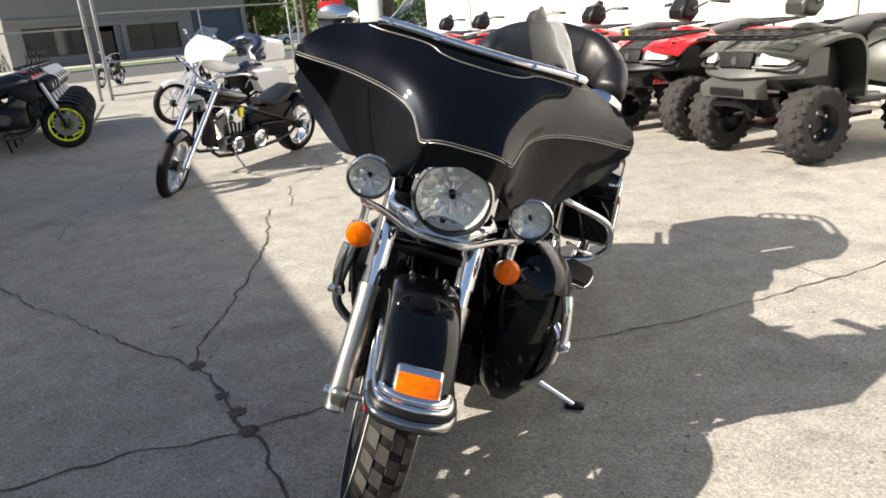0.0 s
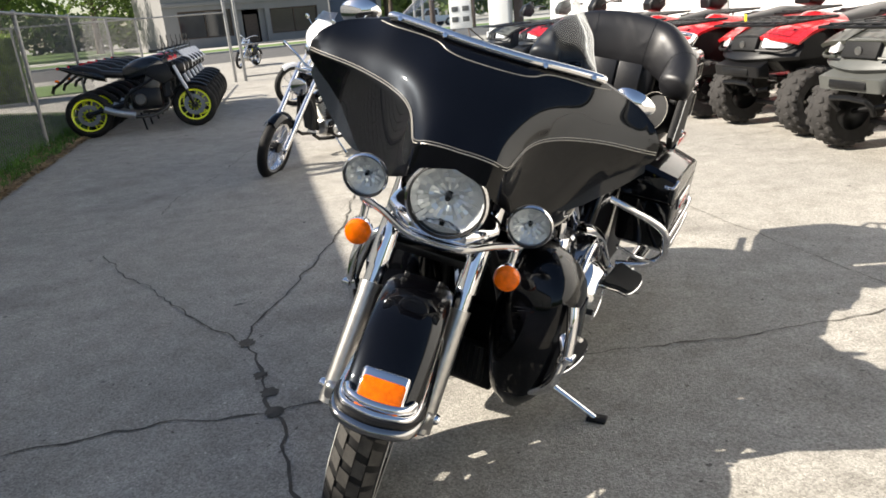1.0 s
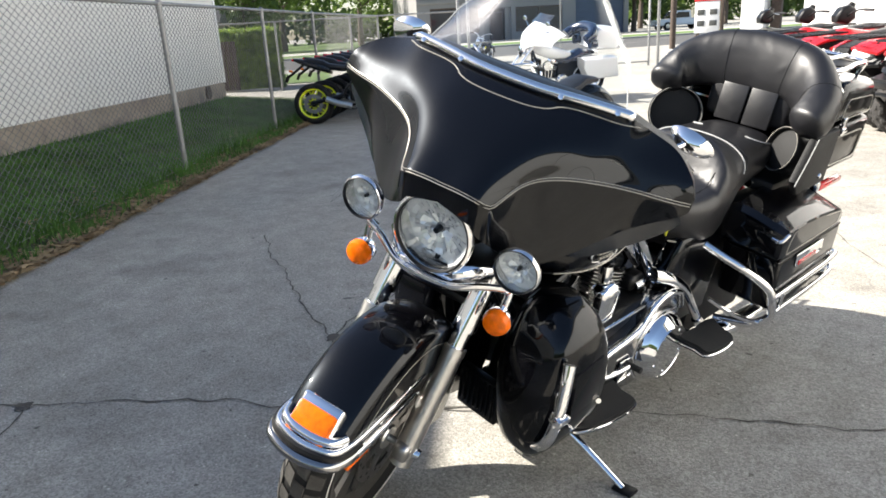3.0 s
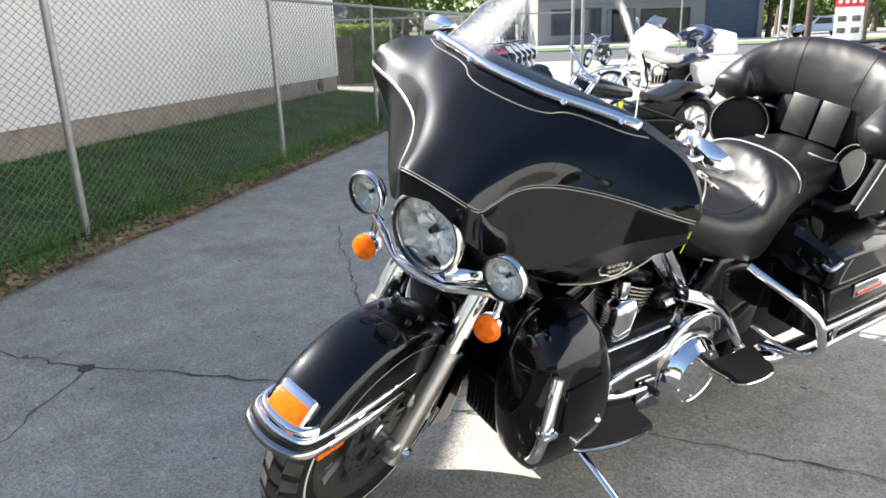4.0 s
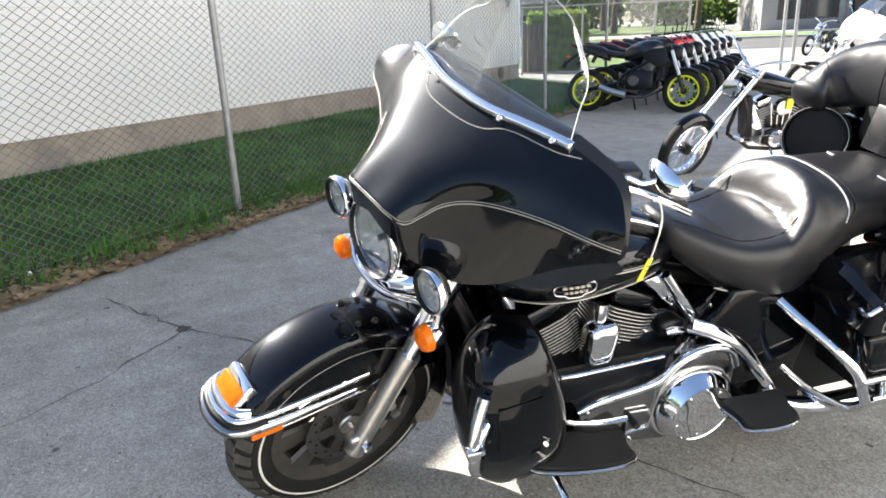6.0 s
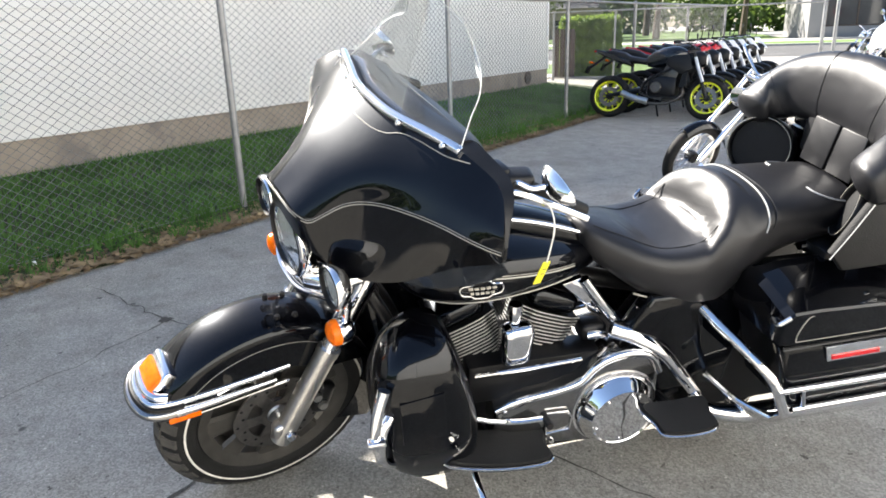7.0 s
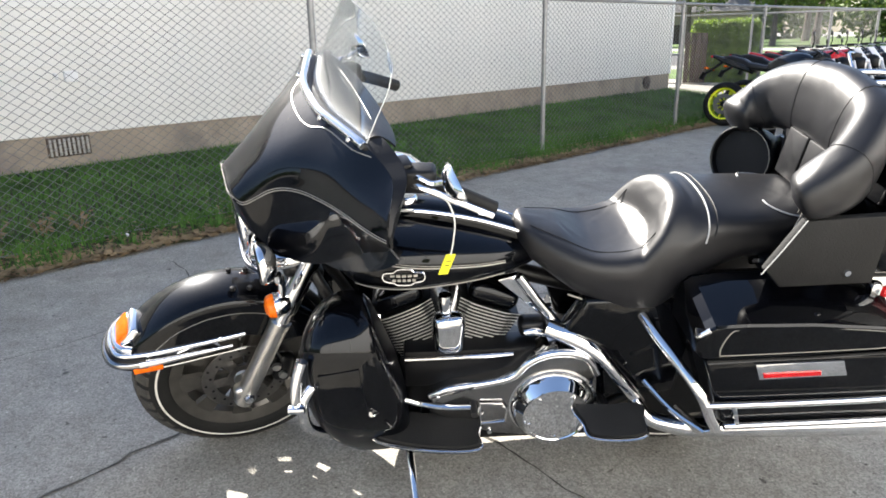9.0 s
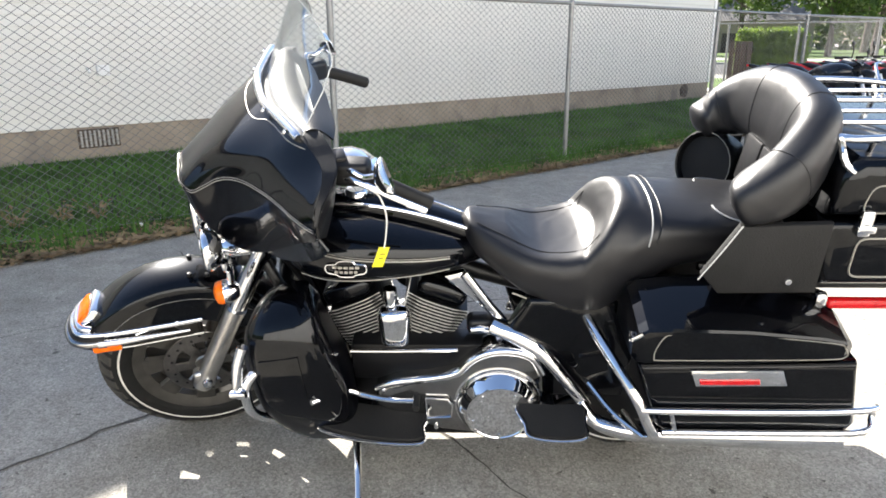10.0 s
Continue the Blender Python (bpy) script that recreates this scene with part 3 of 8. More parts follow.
# roof
bm = bmesh.new()
o = 0.45
ridge = EAVE + 1.6
for sgn, yy in ((1, -o), (-1, HW + o)):
    r0 = [(-HOUSE_LEN - o, yy, EAVE - 0.1), (-HOUSE_LEN - o, HW / 2, ridge), (-HOUSE_LEN - o, HW / 2, ridge + 0.12), (-HOUSE_LEN - o, yy, EAVE + 0.04)]
    loft(bm, [r0, [(o, p[1], p[2]) for p in r0]])
part("roof", bm, M["roof"], house)
for x in (0 - 0.1, -HOUSE_LEN + 0.1):
    bm = bmesh.new()
    loft(bm, [[(x - 0.09, 0, EAVE), (x - 0.09, HW, EAVE), (x - 0.09, HW / 2, ridge - 0.05)], [(x + 0.09, 0, EAVE), (x + 0.09, HW, EAVE), (x + 0.09, HW / 2, ridge - 0.05)]])
    part("gable", bm, M["siding"], house, "white gable end")
# foundation vent
vx = -12.59
# dark brown backing, its colour standing in for the shade inside the slots
vent = part("foundation_vent", box(0.42, 0.02, 0.2, 0.004, at(vx, -0.008, 0.44)), M["bark"], house, "tan vent with upright slots")
for i in range(9):
    part("vent_bar", box(0.022, 0.014, 0.17, 0.003, at(vx - 0.18 + i * 0.045, -0.026, 0.44)), M["curb"], vent)
part("hose_bib", tube([(-12.62, 0.0, 1.16), (-12.62, -0.07, 1.16), (-12.62, -0.1, 1.12)], 0.016, 8, 4), M["white"], house)
part("outlet_box", box(0.13, 0.05, 0.11, 0.01, at(-12.47, -0.04, 1.14)), M["white"], house)
part("crawl_door", lathe([(0, 0.0), (0.13, 0.0), (0.14, 0.03), (0.10, 0.05), (0, 0.05)], 20), M["bark"], house, "dark round hatch in the foundation", at(-1.0, -0.01, 0.42) @ Matrix.Rotation(radians(90), 4, "X"))


# ---------------------------------------------------------------- the touring motorcycle
# local axes: x forward, y to the rider's left, z up; the front axle stands over the origin
BIKE = pose(-0.37, 1.442, 0.0, 0, 0, -99.0) @ pose(0, 0, 0, -12.5)
A0 = Vector((0.17, 0, 0))
STEER = Matrix.Translation((0, -0.03, 0)) @ Matrix.Translation(A0) @ Matrix.Rotation(radians(20), 4, Vector((-math.sin(radians(26)), 0, math.cos(radians(26))))) @ Matrix.Translation(-A0)
bike = thing("touring_motorcycle", BIKE, "black touring motorcycle with chrome trim leaning on its side stand", "motorcycle")


def P(name, bm, mat, parent=None, label="", steer=False, sharp=38):
    return part(name, bm, M[mat], parent or bike, label, STEER if steer else None, sharp)


def F(name, bm, mat, parent=None, label="", sharp=38):
    return P(name, bm, mat, parent, label, True, sharp)


WR = 0.305     # rear tyre radius
FWR = 0.360    # front tyre radius
AXZ = 0.322    # and its height
FAX = -0.075   # front axle


def tyre_profile(R, w, rim, h):
    pr = []
    for i in range(13):
        a = -math.pi / 2 * 0.95 + math.pi * 0.95 * i / 12
        pr.append((R - h + h * math.cos(a), w * 0.5 * math.sin(a)))
    lo = [(rim + 0.004, -w * 0.30), (rim + 0.02, -w * 0.44)]
    return lo + pr + [(r, -z) for r, z in lo[::-1]]


def road_wheel(axle, parent_fn, R, w, rim, stripe=True, disc=True, h=0.055):
    m = at(*axle) @ TO_Y
    def go(bm):
        bm.transform(m)
        return bm
    rimbm = lathe([(rim - 0.03, -w * 0.26), (rim - 0.004, -w * 0.36), (rim + 0.012, -w * 0.40), (rim + 0.012, -w * 0.33), (rim - 0.012, -w * 0.22), (rim - 0.012, w * 0.22), (rim + 0.012, w * 0.33), (rim + 0.012, w * 0.40), (rim - 0.004, w * 0.36), (rim - 0.03, w * 0.26)], 48, True)
    rim_o = parent_fn("wheel", go(rimbm), "wheel", None, "dark grey cast wheel")
    parent_fn("tyre", go(lathe(tyre_profile(R, w, rim, h), 64)), "rubber", rim_o)
    # staggered tread blocks
    tb = bmesh.new()
    n = 34
    for i in range(n):
        for row, (y, half) in enumerate(((-0.36, 0.10), (-0.12, 0.11), (0.12, 0.11), (0.36, 0.10))):
            a = 2 * math.pi * (i + (0.5 if row % 2 else 0)) / n
            ring = []
            for dz in (-0.004, 0.006):
                q = []
                for da, dy in ((-0.40, -half), (0.24, -half), (0.42, half), (-0.22, half)):
                    yy = (y + dy) * w
                    rr = R - h + h * math.cos(math.asin(max(-1, min(1, yy / (w * 0.5))))) + dz
                    an = a + da * 2 * math.pi / n
                    q.append((rr * math.cos(an), rr * math.sin(an), yy))
                ring.append(q)
            loft(tb, ring)
    parent_fn("tread", go(tb), "tread", rim_o)
    if stripe:
        for s in (1, -1):
            z = w * 0.5 * s
            parent_fn("whitewall_stripe", go(lathe([(R - h + 0.0005, z + 0.0005 * s), (R - h + 0.004, z + 0.002 * s), (R - h + 0.0075, z * 0.995 + 0.001 * s), (R - h + 0.004, z * 0.96)], 64, True)), "white_line", rim_o)
    sp = bmesh.new()
    for i in range(9):
        a = 2 * math.pi * i / 9
        c, s_ = math.cos(a), math.sin(a)
        for side in (1, -1):
            rings = []
            for r, hw, zz in ((0.035, 0.015, 0.03), (0.10, 0.026, 0.022), (rim - 0.02, 0.046, 0.028)):
                base = Vector((r * c, r * s_, zz * side))
                tx = Vector((-s_, c, 0)) * hw
                rings.append([base + tx, base + tx * 0.8 + Vector((0, 0, 0.012 * side)), base - tx * 0.8 + Vector((0, 0, 0.012 * side)), base - tx])
            loft(sp, rings)
    parent_fn("spokes", go(sp), "wheel", rim_o)
    parent_fn("hub", go(lathe([(0, -0.075), (0.035, -0.075), (0.045, -0.06), (0.045, 0.06), (0.035, 0.075), (0, 0.075)], 28)), "alloy", rim_o)
    if disc:
        for side in (1, -1):
            z = 0.066 * side
            rot = parent_fn("brake_disc", go(lathe([(0.105, z - 0.0025), (0.146, z - 0.0025), (0.146, z + 0.0025), (0.105, z + 0.0025)], 72, True)), "disc", rim_o)
            parent_fn("disc_carrier", go(lathe([(0.028, z - 0.003), (0.060, z - 0.003), (0.060, z + 0.003), (0.028, z + 0.003)], 32, True)), "disc", rim_o)
            for i in range(6):
                a = 2 * math.pi * i / 6
                parent_fn("disc_arm", go(box(0.06, 0.040, 0.005, 0.002, Matrix.Rotation(a, 4, "Z") @ at(0.082, 0, z))), "disc", rim_o)
            for i in range(24 if side > 0 else 0):
                a = 2 * math.pi * i / 24
                r = 0.118 if i % 2 else 0.134
                hb = lathe([(0, 0.0031), (0.0052, 0.0031), (0.0052, 0.0), (0, 0.0)], 8)
                hb.transform(at(r * math.cos(a), r * math.sin(a), z))
                parent_fn("disc_hole", go(hb), "plastic", rim_o)
    return rim_o


road_wheel((FAX, -0.018, AXZ), F, FWR, 0.135, 0.238, h=0.071)
rear_rim = road_wheel((-1.60, 0, WR), P, WR, 0.17, 0.205, disc=False)
for s in (1, -1):
    pl = lathe([(0.03, 0.070 * s), (0.165, 0.070 * s), (0.175, 0.075 * s), (0.175, 0.090 * s), (0.16, 0.092 * s), (0.03, 0.085 * s)], 40, True)
    pl.transform(at(-1.60, 0, WR) @ TO_Y)
    P("drive_pulley" if s > 0 else "rear_brake_disc", pl, "wheel", rear_rim)

# ---- front fender
FR, FW, FX, FZ = 0.389, 0.094, -0.042, 0.345


def fender_fn(R, W, a0, a1, cx, low, back_drop):
    def f(u, v):
        a = radians(a0 + (a1 - a0) * u)
        drop = max(0.018, min(0.15, (R * math.sin(a) + FZ - low) / max(0.3, math.sin(a))))
        if u > 0.62:
            k = (u - 0.62) / 0.38
            drop = drop * (1 - k) + back_drop * k
        t = v * 2 - 1
        s = abs(t)
        if s < 0.62:                      # crown
            q = s / 0.62 * math.pi / 2
            y, r = W * math.sin(q), R - 0.035 + 0.035 * math.cos(q)
        else:                              # skirt
            k = (s - 0.62) / 0.38
            y, r = W * (1 + 0.05 * k), R - 0.035 - max(0.0, drop - 0.03) * k
        return (cx + r * math.cos(a), y if t > 0 else -y, FZ + r * math.sin(a))
    return f


ff = fender_fn(FR, FW, 31, 204, FX, 0.512, 0.15)
front_fender = F("front_fender", sheet(ff, 44, 28, 0.004), "paint", None, "glossy black deep front fender")


def on_fender(ang, y, lift=0.0):
    a = radians(ang)
    r = FR + lift
    s = min(1.0, abs(y) / FW)
    r = r - 0.035 + 0.035 * math.sqrt(max(0, 1 - s * s))
    return Vector((FX + r * math.cos(a), y, FZ + r * math.sin(a)))


# fender lamp: amber block in a chrome bezel, on the fender's nose
ang = 44
lamp_m = at(*on_fender(ang, 0, 0.004)) @ Matrix.Rotation(radians(90 - ang), 4, "Y")
bz = box(0.098, 0.120, 0.034, 0.012, lamp_m @ at(0.004, 0, 0), 3)
bezel = F("fender_lamp", bz, "chrome", front_fender, "chrome bezel of the fender lamp")
lens = box(0.076, 0.108, 0.030, 0.008, lamp_m @ at(0.016, 0, 0.011), 2)
F("lens", lens, "amber", bezel, "amber fender lamp lens")
# nose bumper: two chrome bands that run on as side rails, black rubber between and below them
def both_sides(half):
    return half + [(x, -y, z) for x, y, z in half[-2::-1]]


F("fender_bumper", tube(both_sides([(-0.105, 0.097, 0.574), (0, 0.099, 0.576), (0.15, 0.098, 0.579), (0.235, 0.095, 0.584), (0.280, 0.080, 0.588), (0.298, 0.042, 0.591), (0.304, 0, 0.591)]), 0.0088, 10, 6), "chrome", front_fender, "chrome band round the fender's nose")
low_nose = both_sides([(0.215, 0.104, 0.553), (0.262, 0.100, 0.556), (0.298, 0.082, 0.559), (0.316, 0.044, 0.561), (0.322, 0, 0.561)])
F("lower_band", tube(low_nose, 0.0145, 12, 6), "cover", front_fender, "thick lower chrome band")
F("bumper_strip", tube([(x - 0.012, y * 0.985, z + 0.017) for x, y, z in low_nose], 0.012, 8, 6), "plastic", front_fender, "black rubber between the chrome bands")
F("nose_lip", tube([(x - 0.012, y * 0.95, z - 0.017) for x, y, z in low_nose], 0.012, 8, 6), "plastic", front_fender, "black rubber strip under the chrome bands")
F("nose_cap", tube(both_sides([(0.236, 0.082, 0.598), (0.266, 0.070, 0.602), (0.282, 0.040, 0.604), (0.286, 0, 0.604)]), 0.012, 10, 6), "chrome", front_fender, "chrome nose cap")
for s in (1, -1):
    F("side_rail", tube([(-0.06, 0.105 * s, 0.541), (0.04, 0.106 * s, 0.545), (0.15, 0.106 * s, 0.548), (0.225, 0.104 * s, 0.554)], (0.006, 0.0155), 10, 5), "chrome", front_fender)
    F("fender_edge", tube([(-0.10, 0.099 * s, 0.513), (0.02, 0.099 * s, 0.513), (0.16, 0.099 * s, 0.514), (0.23, 0.097 * s, 0.530)], 0.0042, 8, 5), "chrome", front_fender, "thin bright edge of the fender")
    F("side_reflector", box(0.088, 0.012, 0.026, 0.004, at(0.205, 0.1035 * s, 0.527) @ Matrix.Rotation(radians(-4), 4, "Y")), "amber" if s > 0 else "red_lens", front_fender, "amber side reflector" if s > 0 else "red side reflector")
    F("fender_emblem", tube([(0.11, 0.101 * s, 0.560), (0.06, 0.101 * s, 0.572), (0.02, 0.101 * s, 0.573), (-0.03, 0.101 * s, 0.585)], 0.0024, 6, 4, flat=0.4), "chrome", front_fender, "thin chrome script-shaped emblem bar")
    # fine silver line drawn in for the reflection edge along the fender's side
    gleam_arc = [Vector(ff(u, 0.5 + s * 0.355)) + Vector((0, 0.0035 * s, 0)) for u in (0.07, 0.2, 0.33, 0.46, 0.6)]
    F("pinstripe", tube(gleam_arc, 0.0007, 5, 5), "stripe", front_fender)
# fender top bracket bolts
for yy in (-0.05, 0.05):
    for a_ in (98, 106):
        p = on_fender(a_, yy, 0.002)
        F("fender_bolt", lathe([(0, 0.012), (0.007, 0.011), (0.009, 0.004), (0.009, 0), (0, 0)], 10), "satin", front_fender).data.transform(STEER @ at(*p) @ Matrix.Rotation(radians(90 - a_), 4, "Y") @ STEER.inverted())

# ---- fork
def fork(s, z):
    """A point of the fork leg's axis on side s at height z."""
    return Vector((0.093 - 0.513 * z, 0.110 + 0.022 * z if s > 0 else -0.176 + 0.042 * z, z))


for s in (1, -1):
    ax = fork(s, AXZ)
    low = F("fork_slider", tube([fork(s, z) for z in (AXZ - 0.04, AXZ + 0.02, 0.46, 0.61)], 0.0335, 18, 1), "alloy", None, "polished aluminium fork slider")
    F("slider_seal", tube([fork(s, z) for z in (0.595, 0.618)], 0.0355, 18, 1), "alloy", low)
    F("fork_tube", tube([fork(s, z) for z in (0.595, 0.72, 0.90)], 0.0285, 18, 1), "chrome")
    F("fork_cover", tube([fork(s, z) for z in (0.665, 0.68, 0.93)], 0.036, 18, 1), "chrome", None, "chrome upper fork cover")
    F("axle_boss", box(0.07, 0.05, 0.085, 0.018, at(ax.x + 0.008, ax.y * 0.99, AXZ - 0.005), 3), "alloy", low)
    F("axle_nut", lathe([(0, 0.022), (0.014, 0.022), (0.018, 0.012), (0.018, 0), (0, 0)], 14), "chrome", low).data.transform(STEER @ at(FAX, ax.y + 0.024 * s, AXZ) @ Matrix.Rotation(radians(-90 * s), 4, "X") @ STEER.inverted())
    cx, cy = FAX - 0.135, ax.y - 0.034 * s
    cal = F("brake_caliper", box(0.06, 0.045, 0.12, 0.018, at(cx, cy, AXZ + 0.045) @ Matrix.Rotation(radians(-20), 4, "Y"), 3), "satin", low, "black brake caliper with silver pistons")
    for k in (0, 1):
        F("piston_cover", lathe([(0, 0.012), (0.014, 0.01), (0.017, 0), (0, 0)], 16), "alloy", cal).data.transform(STEER @ at(cx + 0.007 + 0.018 * k, cy + 0.022 * s, AXZ + 0.028 + 0.045 * k) @ Matrix.Rotation(radians(-90 * s), 4, "X") @ STEER.inverted())
    F("brake_line", tube([(cx + 0.005, cy + 0.015 * s, AXZ + 0.10), (fork(s, 0.5).x - 0.03, ax.y + 0.012 * s, 0.52), (fork(s, 0.64).x - 0.03, ax.y + 0.01 * s, 0.64), (-0.33, ax.y * 0.85, 0.84)], 0.006, 8, 6), "plastic")
F("fork_brace", box(0.05, 0.26, 0.03, 0.01, at(fork(1, 0.735).x - 0.01, -0.012, 0.735)), "satin")
F("lower_triple_clamp", box(0.13, 0.30, 0.05, 0.018, at(fork(1, 0.80).x, -0.008, 0.80) @ Matrix.Rotation(radians(-26), 4, "Y"), 3), "satin")
F("axle", lathe([(0, -0.15), (0.011, -0.15), (0.011, 0.15), (0, 0.15)], 14), "alloy").data.transform(STEER @ at(FAX, -0.02, AXZ) @ TO_Y @ STEER.inverted())

# ---- head lamp, passing lamps, turn signals
HEAD = Vector((-0.165, 0, 0.962))


def lamp(center, r, depth, name, label, tilt=0.0, parent=None):
    m = at(*center) @ Matrix.Rotation(radians(tilt), 4, "Y") @ TO_X
    def go(bm):
        bm.transform(m)
        return bm
    shell = F(name, go(lathe([(0, -depth), (r * 0.45, -depth * 0.95), (r * 0.8, -depth * 0.6), (r * 0.97, -depth * 0.15), (r * 1.0, 0.0), (r * 0.985, 0.008), (r * 0.93, 0.012), (r * 0.90, 0.006), (r * 0.90, -0.006), (r * 0.88, -depth * 0.2), (r * 0.6, -depth * 0.62), (r * 0.12, -depth * 0.8), (0, -depth * 0.8)], 48)), "chrome", parent, label)
    # reflector facets
    rf = bmesh.new()
    n = 34
    rl = random.Random(7)
    bands = ((0.12, -0.57), (0.24, -0.53), (0.36, -0.47), (0.48, -0.41), (0.60, -0.34), (0.73, -0.25), (0.88, -0.12))
    for (r0, z0), (r1, z1) in zip(bands, bands[1:]):
        for i in range(n):
            a = 2 * math.pi * i / n
            tu, tv = rl.uniform(-0.03, 0.03), rl.uniform(-0.025, 0.025)
            q = []
            for rr, zz, da in ((r0, z0 - tu - tv, -0.5), (r1, z1 - tu + tv, -0.5), (r1, z1 + tu + tv, 0.5), (r0, z0 + tu - tv, 0.5)):
                an = a + da * 2 * math.pi / n
                q.append(rf.verts.new((r * rr * math.cos(an), r * rr * math.sin(an), depth * zz)))
            rf.faces.new(q)
    F("reflector", go(rf), "reflector", shell, "faceted mirror reflector", 5)
    F("bulb_shield", go(lathe([(0, -depth * 0.18), (r * 0.07, -depth * 0.2), (r * 0.085, -depth * 0.5), (0, -depth * 0.5)], 16)), "plastic", shell)
    F("lamp_gasket", go(lathe([(r * 0.885, 0.001), (r * 0.925, 0.0125), (r * 0.90, 0.0145), (r * 0.87, 0.006)], 40, True)), "plastic", shell)
    gl = F("lens", go(lathe([(0, 0.016 * r / 0.1), (r * 0.4, 0.0135 * r / 0.1), (r * 0.75, 0.007 * r / 0.1), (r * 0.9, 0.001), (r * 0.9, -0.002), (r * 0.75, 0.004 * r / 0.1), (r * 0.4, 0.0105 * r / 0.1), (0, 0.013 * r / 0.1)], 40)), "lens", shell, "clear domed lamp glass")
    gl.visible_shadow = False
    return shell


lamp(HEAD, 0.116, 0.075, "head_lamp", "round chrome head lamp with clear faceted reflector")
for s in (1, -1):
    sp = lamp((-0.19, 0.234 * s, 0.952), 0.064, 0.042, "passing_lamp", "small round chrome passing lamp")
    F("lamp_stalk", tube([(-0.225, 0.232 * s, 0.90), (-0.23, 0.23 * s, 0.87), (-0.235, 0.20 * s, 0.855)], 0.014, 10, 4), "chrome", sp)
    sig = lathe([(0, -0.05), (0.02, -0.047), (0.036, -0.03), (0.039, -0.004), (0.039, 0.0), (0.0, 0.0)], 28)
    m = at(-0.205, 0.222 * s, 0.775) @ TO_X
    sig.transform(m)
    so = F("turn_signal", sig, "chrome", None, "round turn signal with amber lens")
    le = lathe([(0.0375, -0.002), (0.0375, 0.010), (0.033, 0.021), (0.02, 0.028), (0.007, 0.030), (0, 0.030)], 28)
    le.transform(m)
    F("lens", le, "amber", so, "amber domed turn signal lens")
    F("signal_stem", tube([(-0.23, 0.222 * s, 0.80), (-0.235, 0.222 * s, 0.845), (-0.235, 0.222 * s, 0.87)], 0.012, 10, 3), "chrome", so)
F("lamp_bar", tube([(-0.235, -0.235, 0.868), (-0.20, -0.16, 0.858), (-0.165, -0.08, 0.835), (-0.158, 0, 0.828), (-0.165, 0.08, 0.835), (-0.20, 0.16, 0.858), (-0.235, 0.235, 0.868)], 0.0105, 12, 6, flat=1.5), "chrome", None, "curved chrome passing lamp bar")
nac = bmesh.new()
rings = []
for x, w, z0, z1 in ((-0.17, 0.085, 0.835, 0.885), (-0.20, 0.125, 0.83, 0.90), (-0.25, 0.165, 0.825, 0.915), (-0.31, 0.165, 0.83, 0.915)):
    rings.append([(x, w * math.cos(a) * (abs(math.cos(a)) ** -0.4 if abs(math.cos(a)) > 1e-3 else 1), (z0 + z1) / 2 + (z1 - z0) / 2 * math.sin(a)) for a in (2 * math.pi * i / 20 for i in range(20))])
loft(nac, rings)
F("fork_nacelle", nac, "chrome", None, "chrome cover under the head lamp")

# ---- batwing fairing. columns: |y|, then x and z of lower edge, crease, middle, top edge
WING = [
    (0.000, -0.150, 1.060, -0.143, 1.107, -0.268, 1.218, -0.425, 1.326),
    (0.060, -0.153, 1.042, -0.143, 1.107, -0.270, 1.218, -0.427, 1.326),
    (0.100, -0.166, 1.012, -0.150, 1.100, -0.278, 1.219, -0.431, 1.326),
    (0.125, -0.186, 0.988, -0.170, 1.087, -0.287, 1.221, -0.436, 1.326),
    (0.140, -0.200, 0.977, -0.203, 1.102, -0.296, 1.223, -0.440, 1.326),
    (0.160, -0.218, 0.962, -0.246, 1.132, -0.311, 1.227, -0.446, 1.326),
    (0.180, -0.237, 0.950, -0.274, 1.147, -0.327, 1.231, -0.452, 1.326),
    (0.200, -0.255, 0.940, -0.296, 1.155, -0.343, 1.235, -0.458, 1.326),
    (0.240, -0.292, 0.938, -0.326, 1.164, -0.372, 1.241, -0.470, 1.326),
    (0.300, -0.345, 0.962, -0.360, 1.171, -0.406, 1.245, -0.485, 1.325),
    (0.350, -0.392, 1.003, -0.386, 1.173, -0.433, 1.240, -0.508, 1.304),
    (0.400, -0.436, 1.047, -0.409, 1.173, -0.454, 1.234, -0.525, 1.287),
    (0.440, -0.456, 1.078, -0.426, 1.171, -0.465, 1.228, -0.527, 1.276),
    (0.475, -0.468, 1.102, -0.443, 1.169, -0.471, 1.220, -0.512, 1.259),
    (0.505, -0.476, 1.123, -0.460, 1.167, -0.473, 1.209, -0.493, 1.236),
    (0.522, -0.480, 1.136, -0.471, 1.166, -0.476, 1.196, -0.483, 1.212),
    (0.533, -0.482, 1.150, -0.480, 1.165, -0.479, 1.178, -0.479, 1.188),
]
TIP = 0.533


def wing_raw(y, v):
    r = stations(WING, abs(y))
    pts = [Vector((r[i], 0, r[i + 1])) for i in (0, 2, 4, 6)]
    k = v * 3
    i = min(int(k), 2)
    t = k - i
    b, c = pts[i], pts[i + 1]
    a = pts[i - 1] if i > 1 else b * 2 - c      # the crease keeps its edge
    d = pts[i + 2] if 0 < i < 2 else c * 2 - b
    return 0.5 * (2 * b + (c - a) * t + (2 * a - 5 * b + 4 * c - d) * t * t + (3 * b - a - 3 * c + d) * t ** 3)


